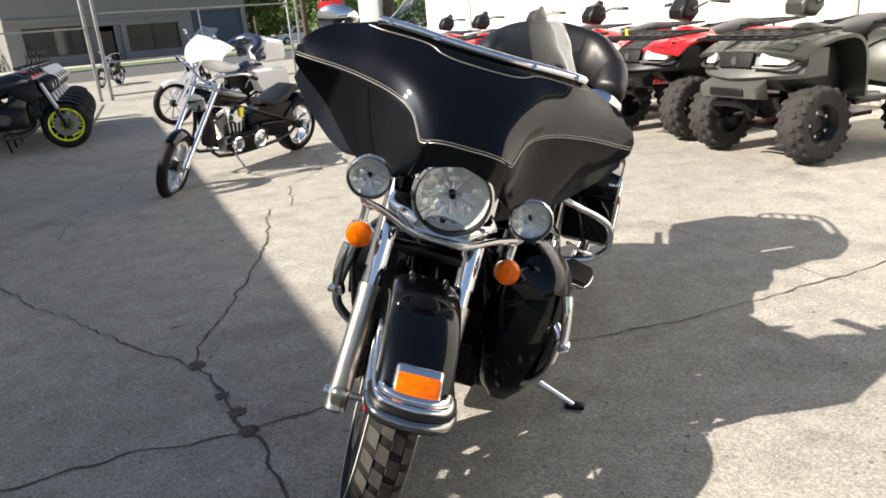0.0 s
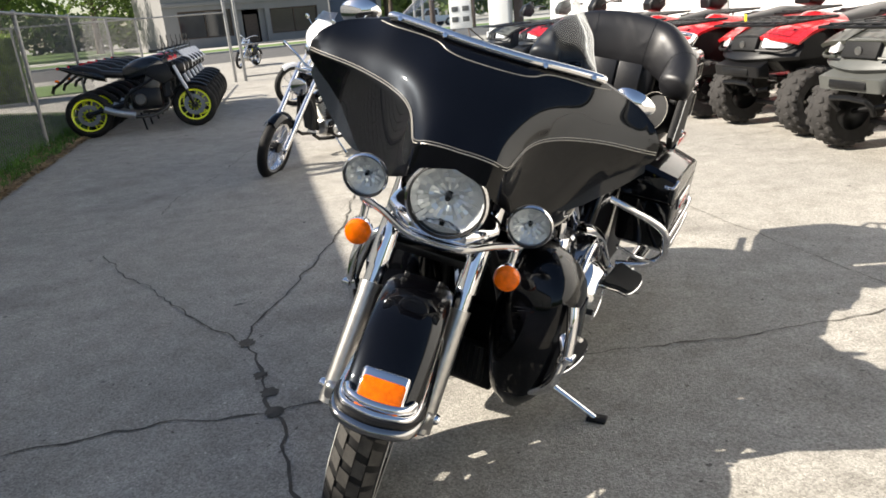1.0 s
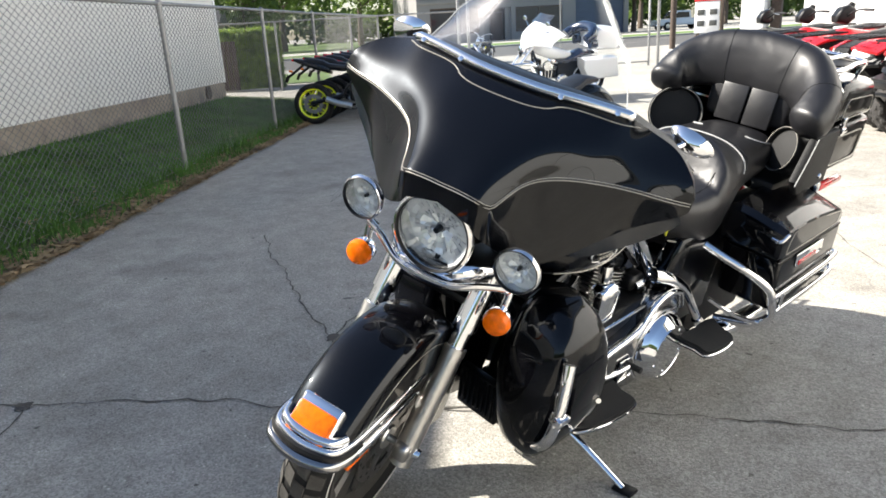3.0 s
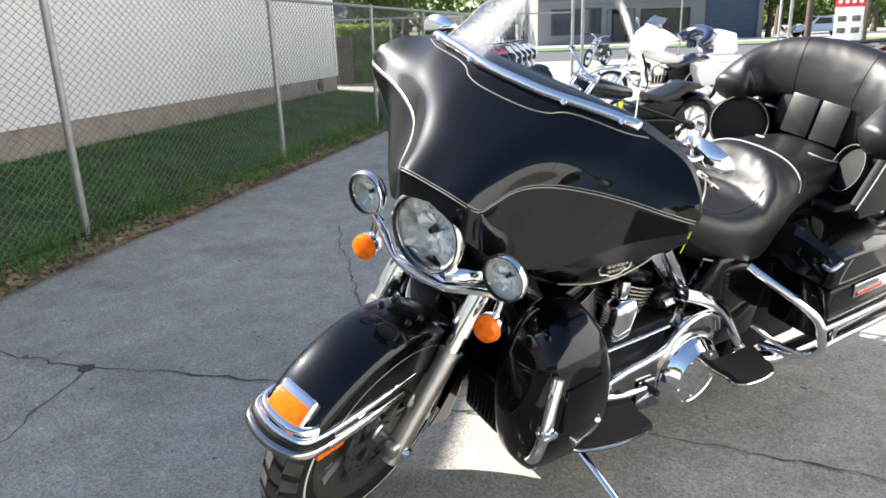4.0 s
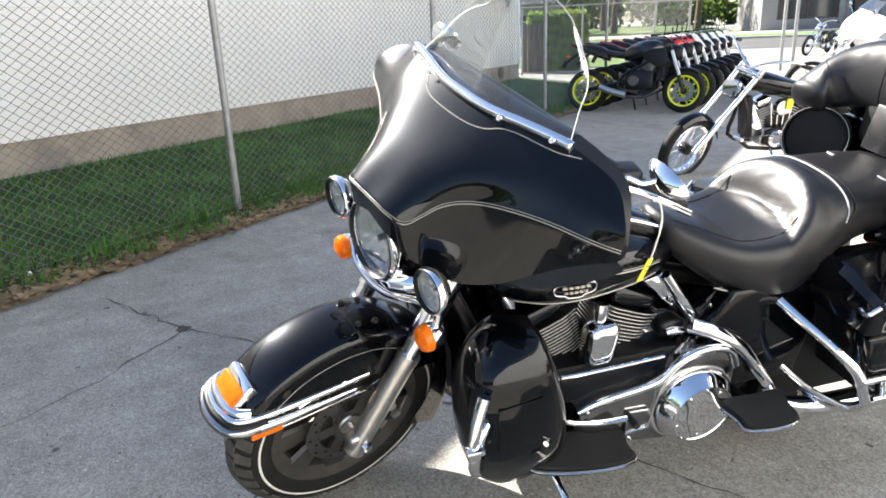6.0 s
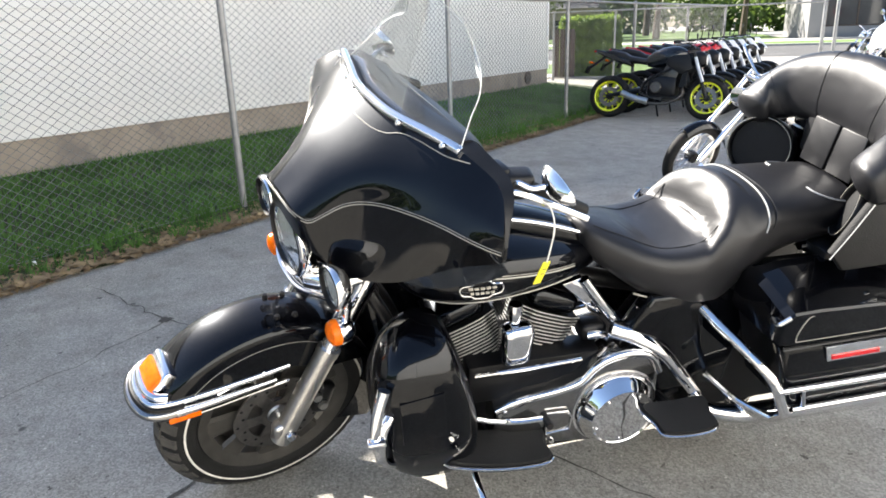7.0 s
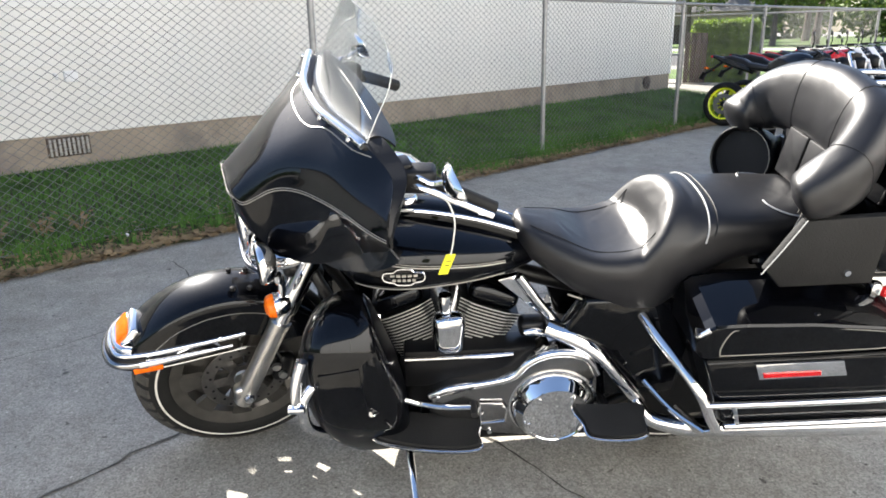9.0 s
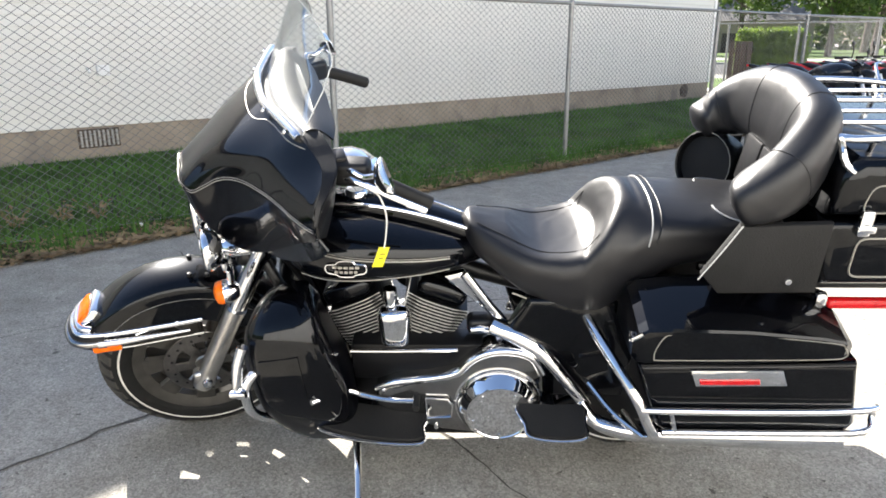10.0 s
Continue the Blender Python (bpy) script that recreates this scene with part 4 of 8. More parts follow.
def wing(y, v, off=0.0):
    """A point of the fairing's skin: v from 0 (lower edge) to 1 (top), eased along the width above the crease."""
    g = max(0.0, min(1.0, (v - 0.34) / 0.24))
    w = min(0.05, max(0.0, TIP - abs(y))) * g * g * (3 - 2 * g)
    q = [(wing_raw(y + w * k / 6, v), 1 - abs(k) / 7) for k in range(-6, 7)]
    p = sum((a * m for a, m in q), Vector()) / sum(m for a, m in q)
    return Vector((p.x + off, y, p.z + off * 0.35))


def wing_at(y, z, off=0.0):
    """The point of the skin above the crease that lies at height z."""
    lo, hi = 0.36, 1.0
    for k in range(24):
        md = (lo + hi) / 2
        lo, hi = (md, hi) if wing(y, md).z < z else (lo, md)
    return wing(y, lo, off)


def wing_y(u):
    t = u * 2 - 1
    return TIP * math.copysign(abs(t) ** 0.85, t)


fairing = F("fairing", sheet(lambda u, v: wing(wing_y(u), v), 132, 42, 0.006), "paint", None, "glossy black batwing fairing", 60)
# inner fairing closes the back
def inner(u, v):
    y = wing_y(u)
    a, b = wing(y, 0.03), wing(y, 0.985)
    p = a.lerp(b, v)
    k = 1 - (abs(y) / TIP) ** 6
    bulge = math.sin(v * math.pi) * 0.05 * (1 - (abs(y) / TIP) ** 2)
    back = min(p.x - 0.03, -0.50) - bulge - 0.04 * (1 - (abs(y) / TIP) ** 2)
    return (p.x - 0.006 + (back - p.x) * k, y, p.z)
F("inner_fairing", sheet(inner, 40, 12, 0.006), "plastic", fairing, "black inner fairing")
def rim_close(v_at):
    def f(u, v):
        y = wing_y(u)
        a = wing(y, v_at)
        b = Vector(inner(u, 0.0 if v_at < 0.5 else 1.0))
        return a.lerp(b, v)
    return f
F("fairing_underside", sheet(rim_close(0.03), 40, 3, 0.005), "plastic", fairing)
F("fairing_deck", sheet(rim_close(0.985), 40, 3, 0.005), "plastic", fairing)
# pinstripes
lowline = (0.531, 0.505, 0.46, 0.40, 0.34, 0.28, 0.24, 0.205, 0.18, 0.16, 0.143, 0.127)
half = [wing(y, 0.335, 0.004) for y in lowline]
mid = [wing(y, 0.335, 0.004) for y in (0.09, 0.045, 0, -0.045, -0.09)]
line = half + mid + [Vector((p.x, -p.y, p.z)) for p in half[::-1]]
F("pinstripe", tube(line, 0.0014, 6, 3), "stripe", fairing, "silver pinstripe")
F("pinstripe", tube([p + Vector((0.000, 0, 0.0075)) for p in line], 0.0009, 5, 3), "stripe", fairing, "thin silver pinstripe")
up = ((0.345, 1.302), (0.30, 1.303), (0.25, 1.306), (0.20, 1.308), (0.165, 1.307), (0.145, 1.303), (0.125, 1.296), (0.08, 1.291), (0.0, 1.290))
pu = [wing_at(y, z, 0.004) for y, z in up]
up_all = pu + [Vector((q.x, -q.y, q.z)) for q in pu[-2::-1]]
F("pinstripe", tube(up_all, 0.0014, 6, 3), "stripe", fairing, "silver pinstripe")
F("pinstripe", tube([p + Vector((0.003, 0, -0.0075)) for p in up_all], 0.0009, 5, 3), "stripe", fairing, "thin silver pinstripe")
# chrome windshield trim and the windshield
trim = [wing(y, 0.985, 0.012) + Vector((-0.004, 0, 0.006)) for y in (-0.318, -0.3, -0.2, -0.1, 0, 0.1, 0.2, 0.3, 0.318)]
tr = F("windshield_trim", tube(trim, 0.0125, 12, 5, flat=1.0), "chrome", fairing, "chrome windshield trim")
for y in (-0.285, -0.145, 0.145, 0.285):
    p = wing(y, 0.985, 0.026)
    F("screw", lathe([(0, 0.006), (0.007, 0.004), (0.008, 0), (0, 0)], 10), "chrome", tr).data.transform(STEER @ at(*p) @ Matrix.Rotation(radians(60), 4, "Y") @ STEER.inverted())
def screen_f(u, v):
    t = u * 2 - 1
    w0, w1 = 0.30, 0.205
    y = t * (w0 + (0.262 - w0) * min(1, v * 2.2) if v < 0.45 else 0.262 + (w1 * (1 - 0.12 * t * t) - 0.262) * ((v - 0.45) / 0.55) ** 2)
    base = wing(max(-0.30, min(0.30, t * 0.30)), 0.99)
    top = 0.275 - 0.12 * abs(t) ** 2.6
    z = base.z + top * v * (1 if abs(t) < 0.99 else 1)
    x = base.x - 0.012 - 0.40 * (z - base.z) - 0.05 * v * t * t
    return (x, y, z)
ws = F("windshield", sheet(screen_f, 28, 14, 0.004), "screen", fairing, "clear plastic windshield")
ws.visible_shadow = False
edge = [Vector(screen_f(1, v / 8)) for v in range(9)] + [Vector(screen_f(1 - u / 8, 1)) for u in range(1, 9)] + [Vector(screen_f(0, 1 - v / 8)) for v in range(1, 9)]
F("windshield_edge", tube(edge, 0.0017, 6, 2), "piping", fairing, "pale polished windshield edge")
def hood(u, v):
    y = (2 * u - 1) * 0.285
    a = wing(y, 0.985)
    return (a.x - 0.015 - 0.17 * v * (1 - 0.5 * (y / 0.285) ** 2), y, a.z - 0.004 + 0.022 * math.sin(math.pi * v) - 0.03 * v)
F("dash_hood", sheet(hood, 20, 8, 0.005), "plastic", fairing, "black dash hood behind the windshield")
# smoked wind deflectors under the wings
for s in (1, -1):
    def flap(u, v):
        y = 0.515 - 0.25 * u
        a = wing(y * s, 0.03)
        return (a.x - 0.012 - 0.02 * v, a.y + 0.012 * v * s, a.z - v * (0.085 if s < 0 else 0.07) * math.sin(math.pi * (0.16 + 0.80 * u)))
    F("wind_deflector", sheet(flap, 25, 6, 0.005), "smoke", fairing, "smoked plastic wind deflector")

# ---- handlebar, grips, mirrors
F("handlebar", tube([(-0.80, 0.435, 1.140), (-0.62, 0.38, 1.235), (-0.53, 0.28, 1.25), (-0.46, 0.12, 1.15), (-0.45, 0, 1.12), (-0.46, -0.12, 1.15), (-0.53, -0.28, 1.236), (-0.62, -0.38, 1.212), (-0.80, -0.435, 1.114)], 0.0135, 12, 6), "chrome", None, "chrome handlebar")
dome = bmesh.new()
loft(dome, [[(-0.66 + dx + 0.02 * math.sin(q), 0.075 + w * math.cos(q), 1.075 + h * max(-0.35, math.sin(q))) for q in (2 * math.pi * j / 20 for j in range(20))] for dx, w, h in ((0.085, 0.03, 0.012), (0.07, 0.065, 0.034), (0.03, 0.085, 0.052), (-0.02, 0.085, 0.05), (-0.06, 0.065, 0.034), (-0.075, 0.03, 0.012))])
F("handlebar_cover", dome, "chrome", None, "domed chrome handlebar clamp cover", 70)
F("handlebar_riser", tube([(-0.60, 0.06, 1.06), (-0.50, 0.03, 1.08), (-0.45, 0.0, 1.10)], 0.022, 10, 3), "satin")
for s in (1, -1):
    d = 0.0 if s > 0 else 0.025                       # the right bar is turned down a little
    g = F("grip", tube([(-0.64, 0.387 * s, 1.226 - d), (-0.72, 0.412 * s, 1.185 - d), (-0.81, 0.438 * s, 1.136 - d)], 0.0205, 14, 4), "mat", None, "black rubber hand grip")
    F("switch_housing", box(0.10, 0.065, 0.07, 0.016, at(-0.61, 0.372 * s, 1.235 - d) @ Matrix.Rotation(radians(-20 * s), 4, "Z"), 3), "plastic", g)
    F("reservoir", box(0.05, 0.06, 0.04, 0.01, at(-0.575, 0.345 * s, 1.262 - d), 2), "satin", g)
    F("lever", tube([(-0.565, 0.37 * s, 1.235 - d), (-0.62, 0.42 * s, 1.225 - d), (-0.70, 0.46 * s, 1.19 - d), (-0.785, 0.482 * s, 1.145 - d)], 0.009, 8, 5, flat=0.6), "chrome", g, "chrome hand lever")
    st = F("mirror", lathe([(0, 0.062), (0.014, 0.058), (0.03, 0.042), (0.041, 0.022), (0.046, 0.006), (0.047, 0), (0.044, -0.003), (0.0, -0.004)], 28), "chrome", None, "chrome teardrop mirror")
    mm = at(-0.688, 0.456 * s, 1.258 if s > 0 else 1.272) @ Matrix.Rotation(radians(-14 * s), 4, "X") @ Matrix.Rotation(radians(24), 4, "Y") @ TO_X @ Matrix.Diagonal((0.74 if s > 0 else 1.05, 1.45, 0.62, 1))
    st.data.transform(STEER @ mm @ STEER.inverted())
    gl = F("mirror_glass", lathe([(0, -0.0055), (0.042, -0.0055), (0.042, -0.004), (0, -0.004)], 28), "mirror", st)
    gl.data.transform(STEER @ mm @ STEER.inverted())
    F("mirror_stem", tube([(-0.58, 0.36 * s, 1.235), (-0.60, 0.40 * s, 1.255), (-0.63, 0.425 * s, 1.245), (-0.664, 0.445 * s, 1.256)], 0.008, 8, 5), "chrome", st)
    F("cable", tube([(-0.60, 0.355 * s, 1.21), (-0.52, 0.30 * s, 1.16), (-0.46, 0.16 * s, 1.02), (-0.44, 0.10 * s, 0.90)], 0.006, 6, 6), "plastic", g)

# ---- frame and tank
P("steering_head", tube([(-0.22, 0, 0.80), (-0.36, 0, 1.08)], 0.04, 14, 1), "satin")
for s in (1, -1):
    P("frame_downtube", tube([(-0.33, 0.04 * s, 0.88), (-0.47, 0.10 * s, 0.60), (-0.56, 0.13 * s, 0.30), (-0.66, 0.14 * s, 0.215), (-1.2, 0.14 * s, 0.215), (-1.42, 0.14 * s, 0.30)], 0.019, 10, 5), "satin")
P("backbone", tube([(-0.34, 0, 0.92), (-0.8, 0, 0.80), (-1.2, 0, 0.68), (-1.45, 0, 0.62)], 0.03, 10, 4), "satin")

TANK = [  # x, half width, top, bottom, height of the widest place
    (-1.115, 0.035, 0.835, 0.800, 0.818),
    (-1.06, 0.085, 0.862, 0.790, 0.822),
    (-0.95, 0.155, 0.905, 0.778, 0.835),
    (-0.80, 0.205, 0.948, 0.768, 0.85),
    (-0.65, 0.222, 0.972, 0.762, 0.86),
    (-0.53, 0.185, 0.965, 0.768, 0.86),
    (-0.47, 0.115, 0.935, 0.79, 0.86),
    (-0.445, 0.04, 0.90, 0.82, 0.86),
]


def ring_section(x, hw, zt, zb, zm, n=28, e=2.5):
    out = []
    for i in range(n):
        a = 2 * math.pi * i / n
        c, s = math.cos(a), math.sin(a)
        y = hw * math.copysign(abs(c) ** (2 / e), c)
        h = (zt - zm) if s > 0 else (zm - zb)
        out.append((x, y, zm + h * math.copysign(abs(s) ** (2 / (e if s > 0 else 3.2)), s)))
    return out


def lofted(table, n=36, seg=28, e=2.5):
    rows = sorted(table)
    bm = bmesh.new()
    rings = []
    for i in range(n + 1):
        x = rows[0][0] + (rows[-1][0] - rows[0][0]) * i / n
        rings.append(ring_section(x, *stations(table, x)[:4], n=seg, e=e))
    loft(bm, rings)
    return bm


tank = P("fuel_tank", lofted(TANK), "paint", None, "glossy black fuel tank with silver pinstripes")


def on_tank(x, z, s=1, off=0.003):
    hw, zt, zb, zm = stations(TANK, x)
    h = (zt - zm) if z > zm else (zm - zb)
    e = 2.5 if z > zm else 3.2
    q = min(0.999, abs(z - zm) / h)
    sn = q ** (e / 2)
    cs = math.sqrt(max(0, 1 - sn * sn))
    return Vector((x, s * (hw * cs ** (2 / 2.5) + off), z))


for s in (1, -1):
    for z0, z1, r in ((0.905, 0.845, 0.0022), (0.912, 0.851, 0.001), (0.800, 0.803, 0.0018)):
        P("pinstripe", tube([on_tank(-0.52 - 0.065 * k, z0 + (z1 - z0) * k / 7, s) for k in range(8)], r, 5, 3), "stripe", tank)
    # oval chrome badge with a dark bar and bars for its lettering
    def badge_at(dx, dz, off=0.004):
        return on_tank(-0.668 + dx, 0.852 + dz, s, off)
    bd = bmesh.new()
    outl = [(0.062, 0.0), (0.055, 0.014), (0.03, 0.018), (0.018, 0.028), (-0.018, 0.028), (-0.03, 0.018), (-0.055, 0.014), (-0.062, 0.0), (-0.055, -0.014), (-0.03, -0.018), (-0.018, -0.026), (0.018, -0.026), (0.03, -0.018), (0.055, -0.014)]
    tube_into(bd, [badge_at(x, z) for x, z in outl], 0.0028, 6, 3, True)
    bo = P("tank_badge", bd, "chrome", tank, "chrome framed oval badge with plain bars")
    for zz, hw in ((0.007, 0.042), (-0.008, 0.036)):
        for k in range(5):
            x0 = -hw + 2 * hw * k / 5
            P("badge_bar", tube([badge_at(x0 + 0.002, zz, 0.005), badge_at(x0 + 2 * hw / 5 - 0.003, zz, 0.005)], 0.0042, 6, 1), "stripe", bo)
# tank console
CON = [(-1.13, 0.03, 0.865, 0.80, 0.83), (-1.05, 0.05, 0.905, 0.82, 0.85), (-0.90, 0.058, 0.965, 0.86, 0.90), (-0.75, 0.06, 0.998, 0.90, 0.94), (-0.62, 0.05, 1.0, 0.92, 0.95), (-0.56, 0.02, 0.975, 0.93, 0.95)]
con = P("tank_console", lofted(CON, 20, 16, 3.0), "paint", tank, "black tank console with chrome edges")
for s in (1, -1):
    P("console_trim", tube([(-1.12, 0.03 * s, 0.862), (-1.05, 0.049 * s, 0.893), (-0.9, 0.058 * s, 0.947), (-0.75, 0.06 * s, 0.98), (-0.62, 0.05 * s, 0.985)], 0.007, 8, 5), "chrome", con)
P("fuel_cap", lathe([(0, 0.022), (0.028, 0.02), (0.036, 0.012), (0.038, 0), (0, 0)], 24), "chrome", con, "", ).data.transform(at(-0.68, 0.0, 0.995))

# yellow tag tied to the tank
tag = new("price_tag", to_mesh("price_tag", box(0.034, 0.003, 0.066, 0.001), M["yellow"]))
tag.matrix_world = BIKE @ at(-0.788, 0.335, 0.958) @ Matrix.Rotation(radians(-20), 4, "Y") @ Matrix.Rotation(radians(32), 4, "Z")
tagged(tag, "yellow paper tag hanging on a white string", "tag")
for k in range(2):
    part("tag_bar", box(0.018 - 0.004 * k, 0.001, 0.0025, 0, at(0, 0.0022, 0.012 - 0.014 * k)), M["olive"], tag)
part("string", tube([(0, 0.0, 0.03), (0.006, -0.004, 0.07), (0.022, -0.012, 0.13), (0.05, -0.03, 0.175), (0.075, -0.045, 0.185)], 0.0022, 6, 5), M["string"], tag, "white string")

# ---- engine
P("crankcase", prism([(-0.62, 0.26), (-0.66, 0.40), (-0.78, 0.47), (-1.0, 0.47), (-1.12, 0.40), (-1.1, 0.24), (-0.7, 0.22)], -0.12, 0.12, 0.03, 3), "satin", None, "black engine crankcase")
P("oil_pan", box(0.76, 0.30, 0.13, 0.03, at(-0.98, 0, 0.185), 2), "satin", None, "black oil pan and frame cradle")
gearbox = P("gearbox", box(0.30, 0.22, 0.22, 0.04, at(-1.22, 0, 0.38), 3), "satin")
for k, (ang, base) in enumerate(((-23, (-0.745, 0, 0.44)), (21, (-0.855, 0, 0.44)))):
    cm = at(*base) @ Matrix.Rotation(radians(-ang), 4, "Y")
    core = P("cylinder", box(0.13, 0.15, 0.25, 0.03, cm @ at(0, 0, 0.10), 3), "satin", None, "black finned engine cylinder")
    for i in range(20):
        z = -0.005 + i * 0.0124
        w = 0.205
        P("fin", box(0.135 + 0.0035 * i, w + 0.02, 0.004, 0.0015, cm @ at(0, 0, z), 1), "satin", core)
        e = tube([Vector((x, y, zz)) for x, y, zz in ((-0.069 - 0.0018 * i, 0.102, 0.003), (-0.05, 0.1135, 0), (0.05, 0.1135, 0), (0.069 + 0.0018 * i, 0.102, 0.003))], 0.0021, 5, 2)
        e.transform(cm @ at(0, 0, z))
        P("fin_edge", e, "fin", core)
    P("rocker_cover", box(0.17, 0.21, 0.07, 0.028, cm @ at(0, 0, 0.265), 3), "paint", core, "black rocker cover")
hb_ = box(0.112, 0.08, 0.155, 0.036, at(-0.80, 0.168, 0.612), 5)
for v in hb_.verts:                                # narrower towards its foot, with a bulging face
    k = (v.co.z - 0.612) / 0.0775
    v.co.x = -0.80 + (v.co.x + 0.80) * (0.94 + 0.06 * k)
    v.co.y += 0.010 * max(0.0, k)
horn = P("horn_cover", hb_, "chrome", None, "chrome horn cover between the cylinders")
P("horn_stud", lathe([(0, 0.03), (0.02, 0.028), (0.024, 0.0), (0.018, -0.03), (0, -0.03)], 18), "chrome", horn).data.transform(at(-0.79, 0.17, 0.725))
inc = P("intake_cover", box(0.09, 0.07, 0.06, 0.02, at(-1.075, 0.11, 0.585), 3), "satin", None, "black starter cover behind the rear cylinder")
P("cover_cap", tube([(-1.045, 0.150, 0.585), (-1.075, 0.153, 0.59), (-1.10, 0.150, 0.582)], 0.014, 10, 4), "chrome", inc)
P("seat_post_cover", tube([(-1.018, 0.125, 0.782), (-1.085, 0.138, 0.69), (-1.158, 0.142, 0.598)], 0.0205, 14, 4, flat=0.75), "chrome", None, "chrome frame trim below the tank")
P("frame_plate", prism([(-0.955, 0.765), (-1.02, 0.782), (-1.125, 0.640), (-1.095, 0.63)], 0.09, 0.118, 0.006, 2), "chrome")
prim_out = [(-0.73, 0.33), (-0.735, 0.405), (-0.80, 0.435), (-0.92, 0.452), (-1.0, 0.475), (-1.045, 0.525), (-1.10, 0.556), (-1.17, 0.562), (-1.235, 0.538), (-1.275, 0.47), (-1.285, 0.37), (-1.25, 0.265), (-1.18, 0.215), (-1.1, 0.205), (-0.95, 0.225), (-0.82, 0.275)]
prim = P("primary_cover", prism(prim_out, 0.12, 0.232, 0.02, 3), "cover", None, "polished chrome primary cover")
def yl(profile, x, y, z, seg=40):
    b = lathe(profile, seg)
    b.transform(at(x, y, z) @ TO_Y)
    return b
P("derby_cover", yl([(0, 0.061), (0.098, 0.061), (0.101, 0.064), (0.106, 0.064), (0.109, 0.058), (0.126, 0.038), (0.136, 0.018), (0.138, 0.006), (0.144, 0.004), (0.145, 0.0), (0, 0)], -1.135, 0.228, 0.352, 64), "chrome", prim, "round chrome derby cover")
for i in range(5):                                  # screws in the derby cover's face
    P("derby_screw", yl([(0, 0.004), (0.005, 0.003), (0.006, 0), (0, 0)], -1.135 + 0.088 * math.cos(0.9 + i * 1.2566), 0.289, 0.352 + 0.088 * math.sin(0.9 + i * 1.2566), 10), "chrome", prim)
insp = P("inspection_cover", prism([(-0.90, 0.288), (-0.898, 0.374), (-0.968, 0.370), (-0.985, 0.345), (-0.98, 0.296)], 0.232, 0.240, 0.005, 2), "cover", prim)
P("cover_rim", tube([(-0.90, 0.241, 0.288), (-0.898, 0.241, 0.374), (-0.968, 0.241, 0.370), (-0.985, 0.241, 0.345), (-0.98, 0.241, 0.296)], 0.004, 6, 1, True), "chrome", insp)
for x, z in ((-0.76, 0.40), (-0.97, 0.455), (-1.06, 0.53), (-1.17, 0.548), (-1.255, 0.50), (-0.86, 0.285), (-0.93, 0.245)):
    P("bolt", yl([(0, 0.008), (0.007, 0.007), (0.009, 0.0), (0, 0)], x, 0.232, z, 10), "chrome", prim)
P("primary_ridge", tube([(-0.735, 0.222, 0.40), (-0.80, 0.228, 0.432), (-0.92, 0.23, 0.45), (-1.0, 0.23, 0.472), (-1.045, 0.23, 0.522), (-1.10, 0.23, 0.552), (-1.17, 0.23, 0.558), (-1.235, 0.23, 0.534), (-1.27, 0.228, 0.47)], 0.014, 10, 4), "chrome", prim)
P("battery_tray", box(0.46, 0.10, 0.145, 0.012, at(-0.885, 0.13, 0.473), 2), "satin")
P("shift_rod", tube([(-0.66, 0.225, 0.552), (-0.82, 0.225, 0.553), (-1.0, 0.22, 0.555)], 0.006, 8, 3), "chrome", None, "thin chrome rod")
P("side_cover", prism([(-1.20, 0.46), (-1.16, 0.62), (-1.22, 0.735), (-1.55, 0.735), (-1.575, 0.60), (-1.55, 0.35), (-1.30, 0.35)], 0.13, 0.205, 0.02, 3), "paint", None, "black side cover below the seat")
P("side_cover", prism([(-1.20, 0.46), (-1.16, 0.60), (-1.24, 0.70), (-1.43, 0.70), (-1.48, 0.60), (-1.44, 0.42), (-1.30, 0.38)], -0.20, -0.13, 0.02, 3), "paint", None, "black side cover below the seat")
P("air_cleaner", yl([(0, -0.07), (0.08, -0.07), (0.10, -0.05), (0.10, 0.0), (0, 0)], -0.86, -0.13, 0.66), "chrome", None, "round chrome air cleaner")
# exhaust: left crossover shield and pipe, right muffler
P("exhaust_shield", tube([(-1.11, 0.175, 0.622), (-1.18, 0.20, 0.598), (-1.275, 0.22, 0.540), (-1.345, 0.235, 0.455), (-1.42, 0.25, 0.36)], (0.030, 0.021), 14, 5, flat=0.7), "chrome", None, "bent chrome exhaust heat shield")
P("exhaust_pipe", tube([(-1.40, 0.25, 0.375), (-1.44, 0.275, 0.325), (-1.50, 0.30, 0.312), (-1.62, 0.32, 0.31), (-2.0, 0.33, 0.31), (-2.2, 0.33, 0.31)], (0.02, 0.045), 14, 5), "chrome", None, "chrome left muffler")
P("exhaust_pipe", tube([(-0.70, -0.14, 0.60), (-0.63, -0.19, 0.48), (-0.64, -0.215, 0.34), (-0.74, -0.23, 0.255), (-1.0, -0.25, 0.24), (-1.4, -0.30, 0.285), (-2.25, -0.33, 0.325)], (0.038, 0.058), 16, 5), "chrome", None, "chrome right exhaust pipe and muffler")
P("cam_cover", prism([(-0.66, 0.26), (-0.68, 0.44), (-0.80, 0.50), (-0.98, 0.50), (-1.06, 0.42), (-1.04, 0.27), (-0.85, 0.235)], -0.185, -0.12, 0.03, 3), "alloy", None, "polished cam cover")
P("oil_cooler", box(0.05, 0.20, 0.13, 0.012, at(-0.56, 0.0, 0.22), 2), "satin", None, "black finned oil cooler")
reg = P("voltage_regulator", box(0.035, 0.17, 0.15, 0.008, at(-0.47, 0.0, 0.30)), "satin", None, "black finned regulator")
for i in range(8):
    P("fin", box(0.012, 0.006, 0.12, 0.001, at(-0.449, -0.07 + i * 0.02, 0.31)), "satin", reg)

